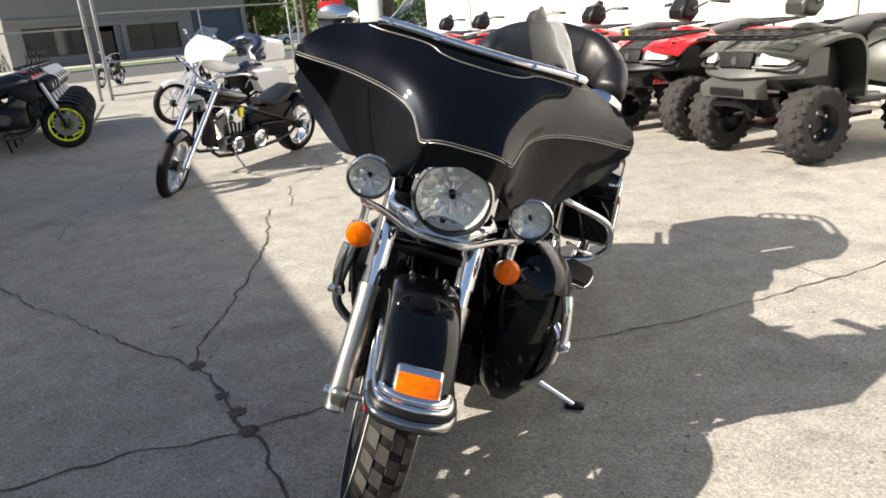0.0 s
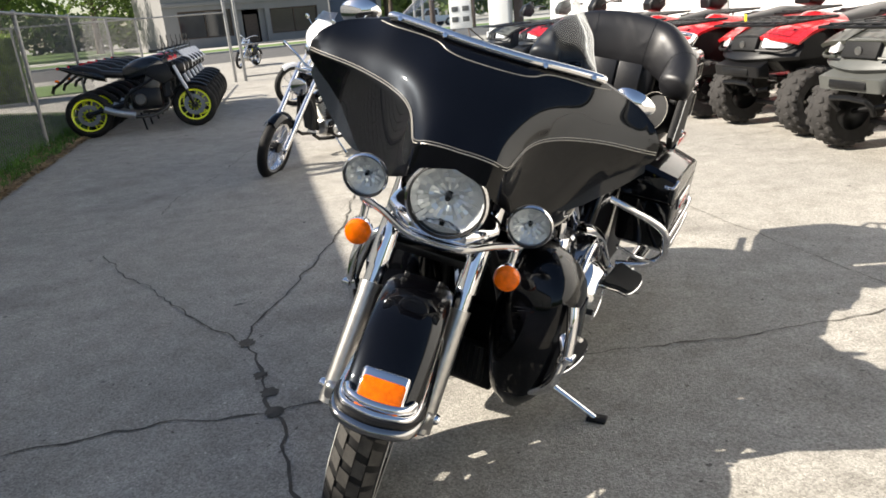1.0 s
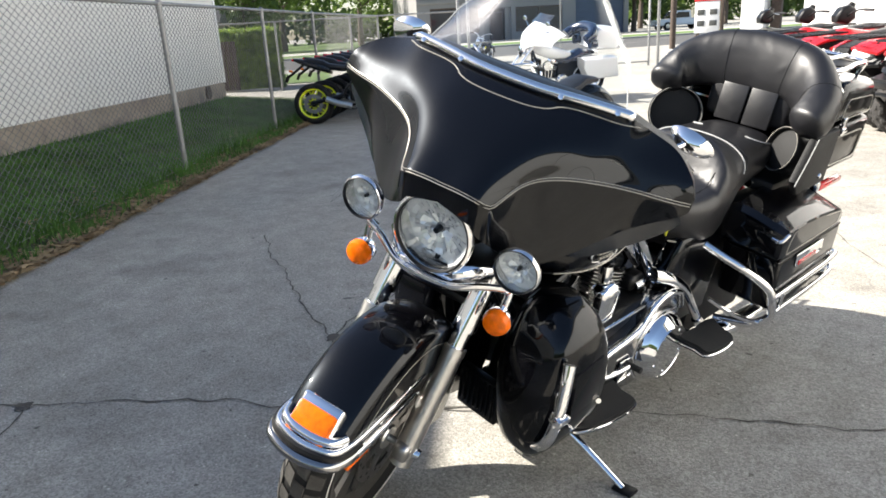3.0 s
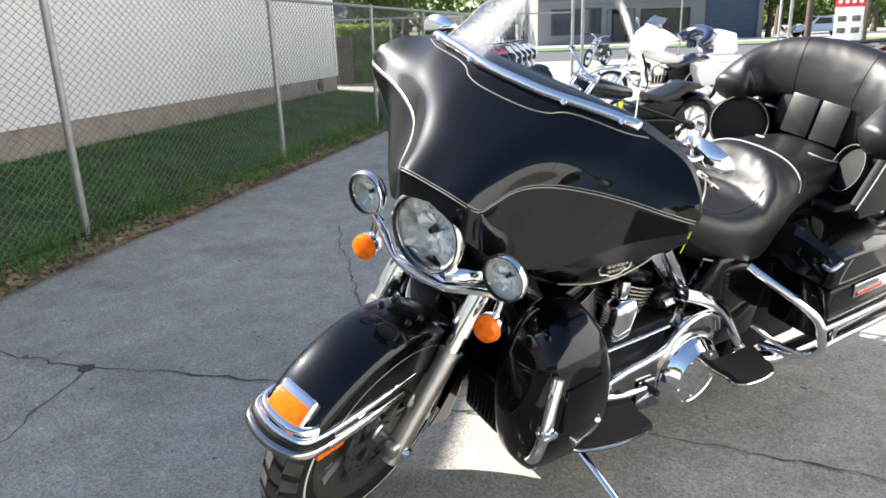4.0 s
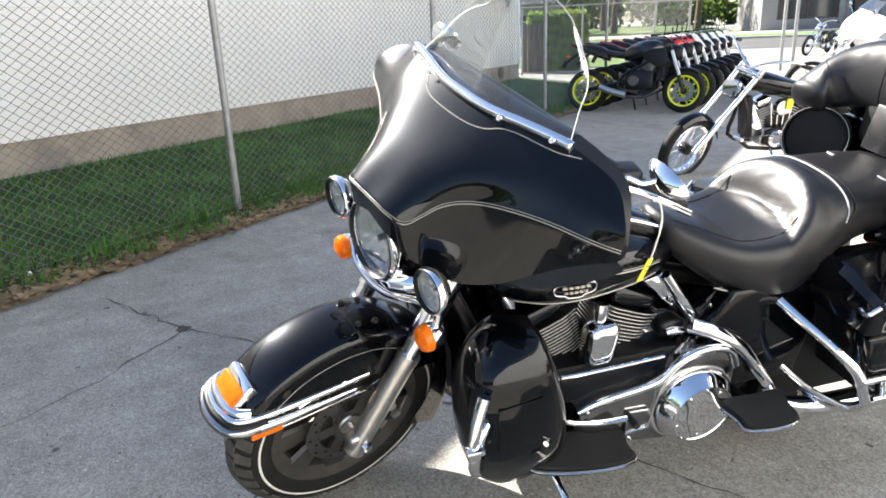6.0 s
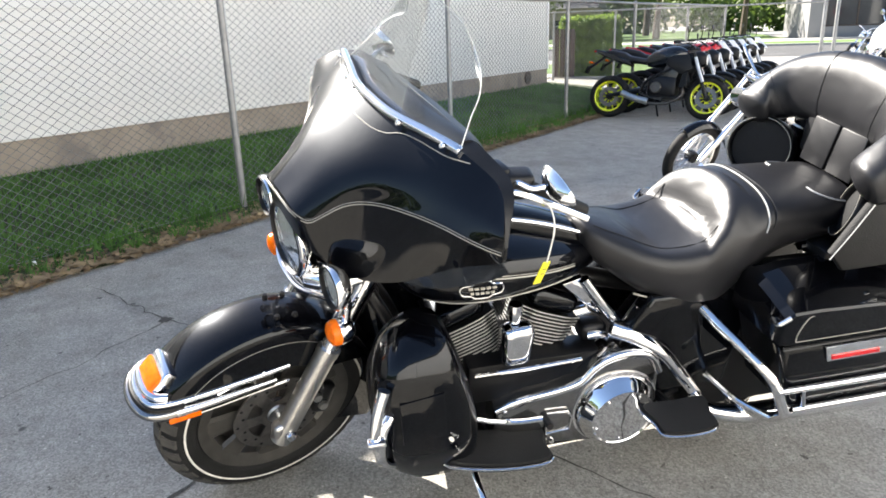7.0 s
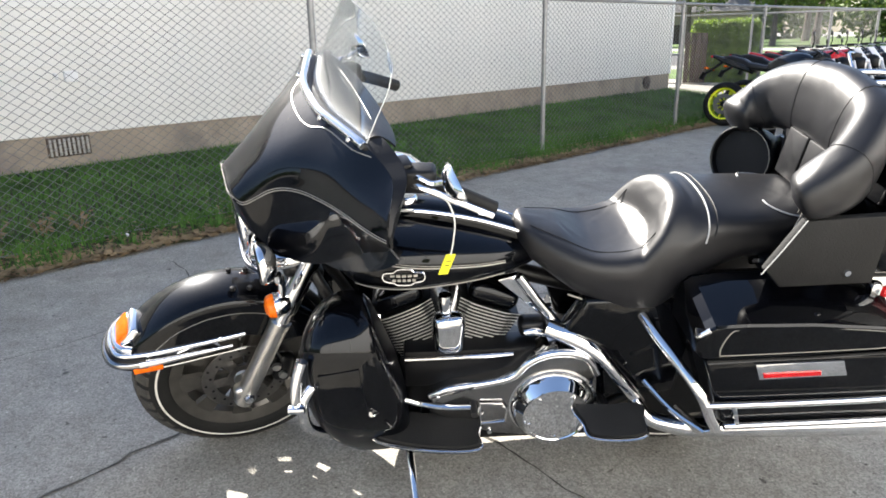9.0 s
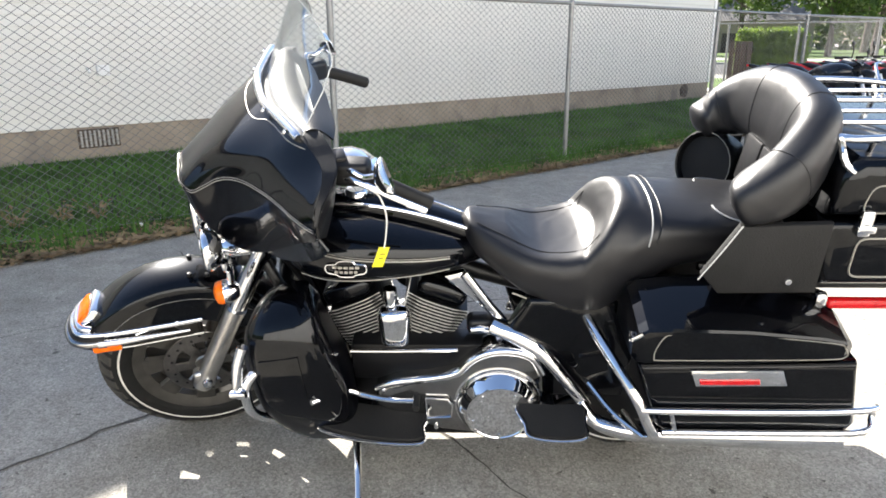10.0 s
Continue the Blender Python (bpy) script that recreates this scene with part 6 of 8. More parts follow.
slab("road", -140, 140, 13, 27, -0.02, 0.026, "asphalt", "sunlit grey asphalt street", "road")
slab("kerb", -140, 140, 27.0, 27.25, 0, 0.13, "curb", "pale concrete kerb along the street", "kerb")
slab("far_lawn", -140, 140, 27.25, 33, -0.01, 0.13, "lawn", "sunlit green grass verge", "lawn")
slab("pavement", -140, 140, 33, 39.8, -0.01, 0.14, "curb", "pale concrete pavement in front of the building", "pavement")
slab("pavement", -60, -5.2, 1.2, 2.8, -0.02, 0.06, "curb", "pale concrete pavement beyond the fence", "pavement")
slab("near_lawn", -60, -3.5, 3.2, 9.0, -0.02, 0.05, "lawn", "sunlit green grass strip beside the street", "lawn")
slab("far_park", -140, 4, 40, 120, -0.01, 0.15, "lawn", "wide sunlit lawn across the street", "lawn")

# fence posts beyond the lawn, corner and gate
CORNER = street(-2.3, 0)
post(along(13.5))
post(CORNER)
part("top_rail", tube([along(S1, 0, FENCE_H), Vector((CORNER.x, CORNER.y, FENCE_H)), street(0, 0, FENCE_H)], 0.021, 8, 1), M["galv"], fence)
mesh_panel(along(S1), along(13.5), FENCE_H, fence, 0.10)
mesh_panel(along(13.5), CORNER.copy(), FENCE_H, fence, 0.12)
for s in (-4.8, -3.1):
    post(street(s - 2.0, 0.4))
part("top_rail", tube([Vector((CORNER.x, CORNER.y, FENCE_H)), street(-9.5, 0.4, FENCE_H)], 0.021, 8, 1), M["galv"], fence)

gate = thing("gate", STREET, "tall galvanised pipe gate with mesh, standing across the lot's mouth", "gate")
for x in (0.0, 0.28):
    part("gate_post", lathe([(0, 0), (0.045, 0), (0.045, 2.6), (0.03, 2.64), (0, 2.65)], 14), M["galv"], gate, m=at(x, 0, 0))
part("gate_post", lathe([(0, 0), (0.045, 0), (0.045, 2.55), (0, 2.6)], 14), M["galv"], gate, m=at(6.15, 0, 0))
part("gate_post", lathe([(0, 0), (0.035, 0), (0.035, 2.45), (0, 2.5)], 14), M["galv"], gate, m=at(5.85, 0, 0))
for z in (0.12, 0.98, 2.2):
    part("gate_rail", tube([(0.28, 0, z), (5.85, 0, z)], 0.022, 8, 1), M["galv"], gate)
part("gate_brace", tube([(3.05, 0, 0.12), (3.05, 0, 2.2)], 0.022, 8, 1), M["galv"], gate)

# ---- commercial building across the street (facade 40 m beyond the gate line)
shop = thing("shop_building", STREET @ at(0, 40, 0), "long grey stucco commercial building with dark windows", "building")
H_ROOF = 6.2


def wall_with_holes(x0, x1, z0, z1, holes, depth, mat, parent, name="wall"):
    """Wall panels left between rectangular openings; each opening spans a column of its own."""
    xs = x0
    def piece(xa, xb, za, zb):
        part(name, box(xb - xa, depth, zb - za, 0, at((xa + xb) / 2, depth / 2, (za + zb) / 2)), M[mat], parent)
    for hx0, hx1, hz0, hz1 in sorted(holes):
        if hx0 > xs:
            piece(xs, hx0, z0, z1)
        if hz0 > z0:
            piece(hx0, hx1, z0, hz0)
        if hz1 < z1:
            piece(hx0, hx1, hz1, z1)
        xs = hx1
    if xs < x1:
        piece(xs, x1, z0, z1)


HOLES = [(6.4, 10.6, 0.9, 3.0), (11.0, 13.4, 0.15, 2.85), (13.8, 18.0, 0.8, 2.8)]
wall_with_holes(5.3, 18.6, 0.0, H_ROOF, HOLES, 0.35, "grey_wall", shop)
wall_with_holes(18.6, 24.1, 0.0, H_ROOF, [(19.2, 23.7, 0.1, 3.6)], 0.35, "grey_wall", shop)
part("side_wall", box(0.35, 14, H_ROOF, 0, at(5.475, 7.35, H_ROOF / 2)), M["grey_wall"], shop)
part("side_wall", box(0.35, 14, H_ROOF, 0, at(23.925, 7.35, H_ROOF / 2)), M["grey_wall"], shop)
part("back_wall", box(18.8, 0.35, H_ROOF, 0, at(14.7, 14.5, H_ROOF / 2)), M["grey_wall"], shop)
part("roof", box(19.2, 15.2, 0.25, 0.03, at(14.7, 7.2, H_ROOF + 0.12)), M["roof"], shop)
part("cornice", box(13.3, 0.12, 0.3, 0.03, at(11.95, -0.062, 3.5)), M["grey_wall"], shop, "grey band above the windows")
for hx0, hx1, hz0, hz1 in HOLES[::2]:
    w = part("window", box(hx1 - hx0, 0.05, hz1 - hz0, 0.0, at((hx0 + hx1) / 2, 0.22, (hz0 + hz1) / 2)), M["dark_glass"], shop, "large dark shop window")
    for x in (hx0 + 0.06, (hx0 + hx1) / 2, hx1 - 0.06):
        part("mullion", box(0.09, 0.1, hz1 - hz0, 0.01, at(x, 0.16, (hz0 + hz1) / 2)), M["wood"], w)
    for z in (hz0 + 0.05, hz1 - 0.05):
        part("transom", box(hx1 - hx0, 0.09, 0.1, 0.01, at((hx0 + hx1) / 2, 0.162, z)), M["wood"], w)
part("door", box(1.1, 0.06, 2.3, 0.01, at(12.2, 0.30, 1.3)), M["wood"], shop, "dark entrance door")
for x in (11.25, 13.15):
    part("door_panel", box(0.5, 0.06, 2.68, 0.01, at(x, 0.26, 1.5)), M["grey_wall"], shop)
part("garage_door", box(4.5, 0.08, 3.5, 0.0, at(21.45, 0.25, 1.85)), M["navy"], shop, "dark blue roller door")
for k in range(8):
    part("garage_rib", box(4.5, 0.03, 0.05, 0.01, at(21.45, 0.2, 0.35 + 0.43 * k)), M["navy"], shop)

# ---- service station parts: dark pole, price board, pale canopy columns
pole = thing("lamp_pole", Matrix.Translation((-8.9, 27.2, 0)), "dark steel pole on a low concrete base", "pole")
part("pole", lathe([(0, 0), (0.11, 0), (0.11, 6.5), (0, 6.5)], 14), M["wood"], pole)
part("pole_base", lathe([(0, 0), (0.38, 0), (0.36, 0.16), (0.2, 0.2), (0, 0.2)], 18), M["curb"], pole)
board_m = Matrix.Translation((-9.2, 32.0, 0)) @ Matrix.Rotation(radians(12), 4, "Z")
sign = thing("price_board", board_m, "white price board with a red header on a dark trestle", "sign")
part("panel", box(1.0, 0.12, 1.3, 0.02, at(0, 0, 1.25)), M["white"], sign)
part("header", box(1.06, 0.16, 0.62, 0.02, at(0, 0, 2.2)), M["red_paint"], sign, "red header panel")
for k in range(4):
    part("header_spot", box(0.13, 0.03, 0.13, 0.03, at(-0.36 + 0.24 * k, -0.09, 2.08)), M["white"], sign)
for z in (1.0, 1.45):
    for x in (-0.25, 0.25):
        part("price_bar", box(0.3, 0.02, 0.22, 0.005, at(x, -0.066, z)), M["grey_plastic"], sign)
part("side_edge", box(0.14, 0.2, 1.9, 0.02, at(0.6, 0, 1.55)), M["wood"], sign)
for s in (-1, 1):
    part("trestle_leg", tube([(s * 0.45, -0.55, 0), (s * 0.3, 0, 0.62)], 0.03, 8, 1), M["wood"], sign)
    part("trestle_leg", tube([(s * 0.95, 0.3, 0), (s * 0.3, 0, 0.62)], 0.03, 8, 1), M["wood"], sign)
for x, y, w, mt, lab in ((-8.3, 36.0, 1.0, "white", "broad white canopy column"), (-7.45, 36.3, 0.42, "wood", "dark steel canopy column")):
    c = bmesh.new()
    merge(c, box(w, w, 6.2, 0.02, at(0, 0, 3.1)))
    merge(c, box(w * 1.25, w * 1.25, 0.25, 0.03, at(0, 0, 0.125)))
    solid("canopy_column", c, M[mt], Matrix.Translation((x, y, 0)), lab, "column")

# ---- white stucco hall to the far side of the quad row
WD = -FDIR
HALL0 = Vector((-3.0, 19.8, 0))
HALL = Matrix.Translation(HALL0) @ Matrix.Rotation(math.atan2(WD.y, WD.x), 4, "Z")      # local x along the wall towards the camera, -y ... lot side
hall = thing("white_hall", HALL, "long sunlit white-painted hall behind the quad row", "building")
part("wall", box(40, 0.3, 6.0, 0.02, at(20, 0.15, 3.0)), M["white"], hall, "plain white painted wall")
part("end_wall", box(0.3, 14, 6.0, 0.02, at(0.15, 7.3, 3.0)), M["white"], hall)
part("plinth", box(40.06, 0.05, 0.3, 0.01, at(20, -0.03, 0.15)), M["curb"], hall)
part("roof_edge", box(40.5, 14.9, 0.25, 0.03, at(20, 7.2, 6.12)), M["grey_plastic"], hall)
for k in range(8):
    part("pilaster", box(0.3, 0.12, 5.9, 0.02, at(2.5 + 5 * k, -0.06, 2.95)), M["white"], hall)


# ---------------------------------------------------------------- hedge, trees, far houses
def leaf_cloud(centres, count, size, seed, mat, spread):
    """Many small leaf blades round a set of centres."""
    r = random.Random(seed)
    verts, faces = [], []
    for k in range(count):
        c, rad = centres[r.randrange(len(centres))]
        d = Vector((r.gauss(0, 1), r.gauss(0, 1), r.gauss(0, 1))).normalized() * rad * r.uniform(0.55, 1.0) ** 0.6
        d.z *= spread
        p = Vector(c) + d
        u = Vector((r.gauss(0, 1), r.gauss(0, 1), r.gauss(0, 1))).normalized()
        v = u.orthogonal().normalized() * size * r.uniform(0.4, 0.8)
        u = u * size * r.uniform(0.7, 1.3)
        i = len(verts)
        verts += [p - u, p - v * 0.8, p + u, p + v * 0.8]
        faces.append((i, i + 1, i + 2, i + 3))
    me = bpy.data.meshes.new("crown")
    me.from_pydata([tuple(v) for v in verts], [], faces)
    me.materials.append(M[mat])
    return me


def tree(p, height, seed, crown_r, leaf=0.16, count=5200, bare=0.32):
    r = random.Random(seed)
    t = thing("tree", Matrix.Translation(p), "leafy green deciduous tree with a brown trunk", "tree")
    bm = bmesh.new()
    top = Vector((r.uniform(-0.4, 0.4), r.uniform(-0.4, 0.4), height * 0.8))
    tube_into(bm, [(0, 0, -0.1), (0.05, 0.03, height * 0.2), top * 0.6 + Vector((r.uniform(-.2, .2), 0, 0)), top], (height * 0.032, height * 0.008), 9, 4)
    cents = []
    for k in range(11):
        z = height * (bare + 0.55 * k / 11)
        a = k * 2.4 + r.uniform(-0.4, 0.4)
        l = crown_r * r.uniform(0.55, 1.0) * (1 - 0.35 * abs(k / 11 - 0.35))
        s = Vector((top.x * z / height, top.y * z / height, z))
        e = s + Vector((math.cos(a) * l, math.sin(a) * l, height * r.uniform(0.04, 0.16)))
        tube_into(bm, [s, s.lerp(e, 0.5) + Vector((0, 0, 0.15)), e], (height * 0.011, height * 0.003), 6, 3)
        for q in (0.45, 0.8, 1.0):
            c = s.lerp(e, q)
            cents.append(((c.x + r.uniform(-.3, .3), c.y + r.uniform(-.3, .3), c.z + r.uniform(-0.1, 0.4)), crown_r * r.uniform(0.22, 0.40)))
    for k in range(5):
        cents.append(((top.x + r.uniform(-.8, .8), top.y + r.uniform(-.8, .8), height * r.uniform(0.8, 0.98)), crown_r * 0.36))
    part("trunk", bm, M["bark"], t)
    c = new("crown", leaf_cloud(cents, count, leaf, seed + 1, "leaves", 0.8))
    c.parent = t
    c["label"] = "uneven crown of small green leaves"
    return t


TREES = ((-9, 47, 9, 4.2), (-17, 52, 11, 5.0), (-27, 48, 10, 4.6), (-36, 52, 9, 4.4), (-6, 52, 12, 5.5), (2, 58, 12, 5.5), (29, 62, 13, 6), (38, 66, 12, 6), (46, 60, 11, 5),
         (-50, 46, 12, 5.5), (-62, 58, 12, 5.5), (-44, 64, 13, 6), (-24, 70, 14, 6.5), (-8, 72, 14, 6.5), (-75, 50, 12, 6), (27, 45, 9, 4), (-33, 34.5, 8, 3.6), (-84, 40, 12, 6))
for i, (s, d, h, cr) in enumerate(TREES):
    tree(street(s, d), h, 100 + i, cr, leaf=0.2, count=5200)
# dense far wood behind everything
r = random.Random(77)
cents = []
for k in range(170):
    s = -130 + 260 * k / 170 + r.uniform(-1, 1)
    cents.append((tuple(street(s, 96 + r.uniform(-5, 5), r.uniform(1.5, 9.5))), r.uniform(2.0, 4.2)))
    cents.append((tuple(street(s, 99 + r.uniform(-3, 3), r.uniform(1, 5))), r.uniform(2.0, 3.5)))
tagged(new("far_wood", leaf_cloud(cents, 30000, 0.62, 9, "leaves", 0.9)), "dense green trees in the far distance", "trees", kind="stuff")

# unseen trees added behind the lot, to darken the horizon in reflections
cents = []
for k in range(60):
    a = radians(185 + 170 * k / 59)
    d = 62 + r.uniform(-5, 5)
    for z in (2.5, 6.5):
        cents.append(((d * math.cos(a), d * math.sin(a), z + r.uniform(-1, 1.5)), r.uniform(2.6, 4.4)))
tagged(new("far_wood", leaf_cloud(cents, 12000, 0.85, 19, "leaves", 0.9)), "dense green trees in the far distance", "trees", kind="stuff")

# clipped hedge with a dark wooden fence beside it
HA, HB = Vector((-16.85, 12.89, 0)), Vector((-15.86, 14.29, 0))
hd = (HB - HA).normalized()
hn = Vector((-hd.y, hd.x, 0))
hedge = thing("hedge", Matrix.Translation(HA) @ Matrix.Rotation(math.atan2(hd.y, hd.x), 4, "Z"), "dense clipped green hedge with a sunlit top", "hedge")
HL, HT, HH = (HB - HA).length, 1.3, 1.62
verts, faces = [], []
for k in range(22000):
    x, y, z = r.uniform(0, HL), r.uniform(0, HT), r.uniform(0.02, HH)
    f = r.random()
    if f < 0.3:
        z = HH - 0.02 + abs(r.gauss(0, 0.06))
    elif f < 0.55:
        y = 0 + r.gauss(0, 0.035)
    elif f < 0.75:
        x = (HL if r.random() < 0.6 else 0) + r.gauss(0, 0.035)
    elif f < 0.85:
        y = HT
    p = Vector((x, y, z))
    u = Vector((r.gauss(0, 1), r.gauss(0, 1), r.gauss(0, 1))).normalized()
    v = u.orthogonal().normalized() * 0.022
    u = u * 0.04
    i = len(verts)
    verts += [tuple(p - u), tuple(p - v), tuple(p + u), tuple(p + v)]
    faces.append((i, i + 1, i + 2, i + 3))
me = bpy.data.meshes.new("leaves")
me.from_pydata(verts, [], faces)
me.materials.append(M["hedge"])
lo = new("leaves", me)
lo.parent = hedge
part("hedge_core", box(HL - 0.1, HT - 0.1, HH - 0.14, 0.05, at(HL / 2, HT / 2, HH / 2 - 0.06)), M["hedge"], hedge)
wf = thing("wooden_fence", Matrix.Translation(HA - hd * 0.16 - hn * 0.22) @ Matrix.Rotation(math.atan2(hd.y, hd.x), 4, "Z"), "short dark brown board fence beside the hedge", "fence")
for k in range(4):
    part("board", box(0.14, 0.03, 1.36, 0.006, at(0.08 + 0.15 * k, 0.02 * (k % 2), 0.73)), M["wood"], wf)
for z in (0.35, 1.15):
    part("fence_rail", box(0.62, 0.05, 0.09, 0.006, at(0.31, 0.055, z)), M["wood"], wf)


def far_house(p, rot, w, d, h, mat, label):
    t = thing("house", Matrix.Translation(p) @ Matrix.Rotation(radians(rot), 4, "Z"), label, "house")
    wall_with_holes(-w / 2, w / 2, 0, h, [(-w * 0.36, -w * 0.20, 0.9, 2.2), (-w * 0.06, w * 0.06, 0.05, 2.15), (w * 0.18, w * 0.36, 0.9, 2.2)], 0.2, mat, t)
    part("side_wall", box(0.2, d - 0.2, h, 0, at(-w / 2 + 0.1, d / 2 + 0.1, h / 2)), M[mat], t)
    part("side_wall", box(0.2, d - 0.2, h, 0, at(w / 2 - 0.1, d / 2 + 0.1, h / 2)), M[mat], t)
    part("back_wall", box(w, 0.2, h, 0, at(0, d + 0.1, h / 2)), M[mat], t)
    b = bmesh.new()
    rr = [(-w / 2 - 0.4, -0.4, h), (-w / 2 - 0.4, d / 2, h + d * 0.3), (-w / 2 - 0.4, d + 0.4, h)]
    loft(b, [rr, [(w / 2 + 0.4, q[1], q[2]) for q in rr]])
    part("roof", b, M["roof"], t)
    for x0, x1 in ((-w * 0.36, -w * 0.20), (w * 0.18, w * 0.36)):
        win = part("window", box(x1 - x0, 0.04, 1.3, 0, at((x0 + x1) / 2, 0.1, 1.55)), M["dark_glass"], t)
        part("sash", box(x1 - x0, 0.05, 0.05, 0, at((x0 + x1) / 2, 0.085, 1.55)), M["white"], win)
    part("door", box(w * 0.12, 0.05, 2.1, 0, at(0, 0.1, 1.1)), M["wood"], t)
    return t


far_house(street(-41, 58), 49 - 20, 11, 8, 3.0, "white", "small white house among trees across the street")
far_house(street(-60, 66), 49, 11, 8, 3.0, "white", "small white house among trees across the street")
far_house(street(-82, 60), 40, 12, 8, 3.1, "found", "low brown house among trees across the street")
far_house(street(-20, 62), 49, 14, 9, 3.4, "found", "low brown house among trees across the street")


# ---------------------------------------------------------------- other vehicles
def spoked_wheel(parent, x, y, r, w, rim_mat, label, knobs=False, rim_frac=0.72, spokes=10, thin=False):
    m = at(x, y, r) @ TO_Y
    rim = r * rim_frac
    def go(bm):
        bm.transform(m)
        return bm
    b = lathe([(rim * 0.9, -w * 0.3), (rim, -w * 0.36), (rim * 1.02, -w * 0.36), (rim * 0.99, -w * 0.2), (rim * 0.99, w * 0.2), (rim * 1.02, w * 0.36), (rim, w * 0.36), (rim * 0.9, w * 0.3)], 40, True)
    wh = part("wheel", go(b), M[rim_mat], parent, label)
    pr = [(rim * 0.99, -w * 0.34), (rim * 1.05, -w * 0.46)] + [(r - w * 0.42 + w * 0.42 * math.cos(a), w * 0.5 * math.sin(a)) for a in (-1.3 + 2.6 * i / 8 for i in range(9))] + [(rim * 1.05, w * 0.46), (rim * 0.99, w * 0.34)]
    part("tyre", go(lathe(pr, 48)), M["rubber"], wh)
    sp = bmesh.new()
    for i in range(spokes):
        a = 2 * math.pi * i / spokes
        if thin:
            tube_into(sp, [(0.02 * math.cos(a), 0.02 * math.sin(a), 0.02 * (-1) ** i), (rim * 0.95 * math.cos(a + 0.25 * (-1) ** i), rim * 0.95 * math.sin(a + 0.25 * (-1) ** i), 0)], 0.0035, 5, 1)
        else:
            merge(sp, box(rim * 0.95, rim * 0.075, w * 0.22, rim * 0.02, Matrix.Rotation(a, 4, "Z") @ at(rim * 0.5, 0, 0), 1))
    part("spokes", go(sp), M[rim_mat], wh)
    part("hub", go(lathe([(0, -w * 0.45), (rim * 0.2, -w * 0.42), (rim * 0.24, 0), (rim * 0.2, w * 0.42), (0, w * 0.45)], 20)), M["satin"], wh)
    return wh


def knobby_wheel(parent, x, y, r, w, out):
    m = at(x, y, r) @ TO_Y
    def go(bm):
        bm.transform(m)
        return bm
    rim = r * 0.52
    s = 1 if out > 0 else -1
    wh = part("wheel", go(lathe([(0, s * w * 0.12), (rim * 0.35, s * w * 0.14), (rim * 0.42, s * w * 0.22), (rim * 0.75, s * w * 0.16), (rim * 0.86, s * w * 0.34), (rim, s * w * 0.40), (rim, -s * w * 0.4), (rim * 0.8, -s * w * 0.3), (0, -s * w * 0.2)], 32)), M["satin"], parent, "black steel wheel")
    for i in range(5):
        a = 2 * math.pi * i / 5
        part("wheel_nut", go(lathe([(0, s * w * 0.22), (0.012, s * w * 0.22), (0.014, s * w * 0.12), (0, s * w * 0.12)], 8)), M["alloy"], wh).data.transform(m @ at(rim * 0.58 * math.cos(a), rim * 0.58 * math.sin(a), 0) @ m.inverted())
    pr = [(rim * 0.98, -w * 0.42)] + [(r - 0.073 + 0.06 * math.cos(a), w * 0.52 * math.sin(a)) for a in (-1.45 + 2.9 * i / 10 for i in range(11))] + [(rim * 0.98, w * 0.42)]
    part("tyre", go(lathe(pr, 44)), M["quad_rubber"], wh)
    kb = bmesh.new()
    n = 18
    for i in range(n):
        for row, yy in enumerate((-0.44, -0.2, 0.2, 0.44)):
            a = 2 * math.pi * (i + (0.5 if row in (1, 3) else 0)) / n
            rr = r - 0.030 if abs(yy) < 0.3 else r - 0.050
            merge(kb, box(0.04, r * 0.17, w * 0.21, 0.008, Matrix.Rotation(a, 4, "Z") @ at(rr, 0, yy * w) @ Matrix.Rotation(radians(28 if yy > 0 else -28), 4, "X"), 1))
    part("tread", go(kb), M["quad_rubber"], wh, "chunky off-road tread")
    return wh


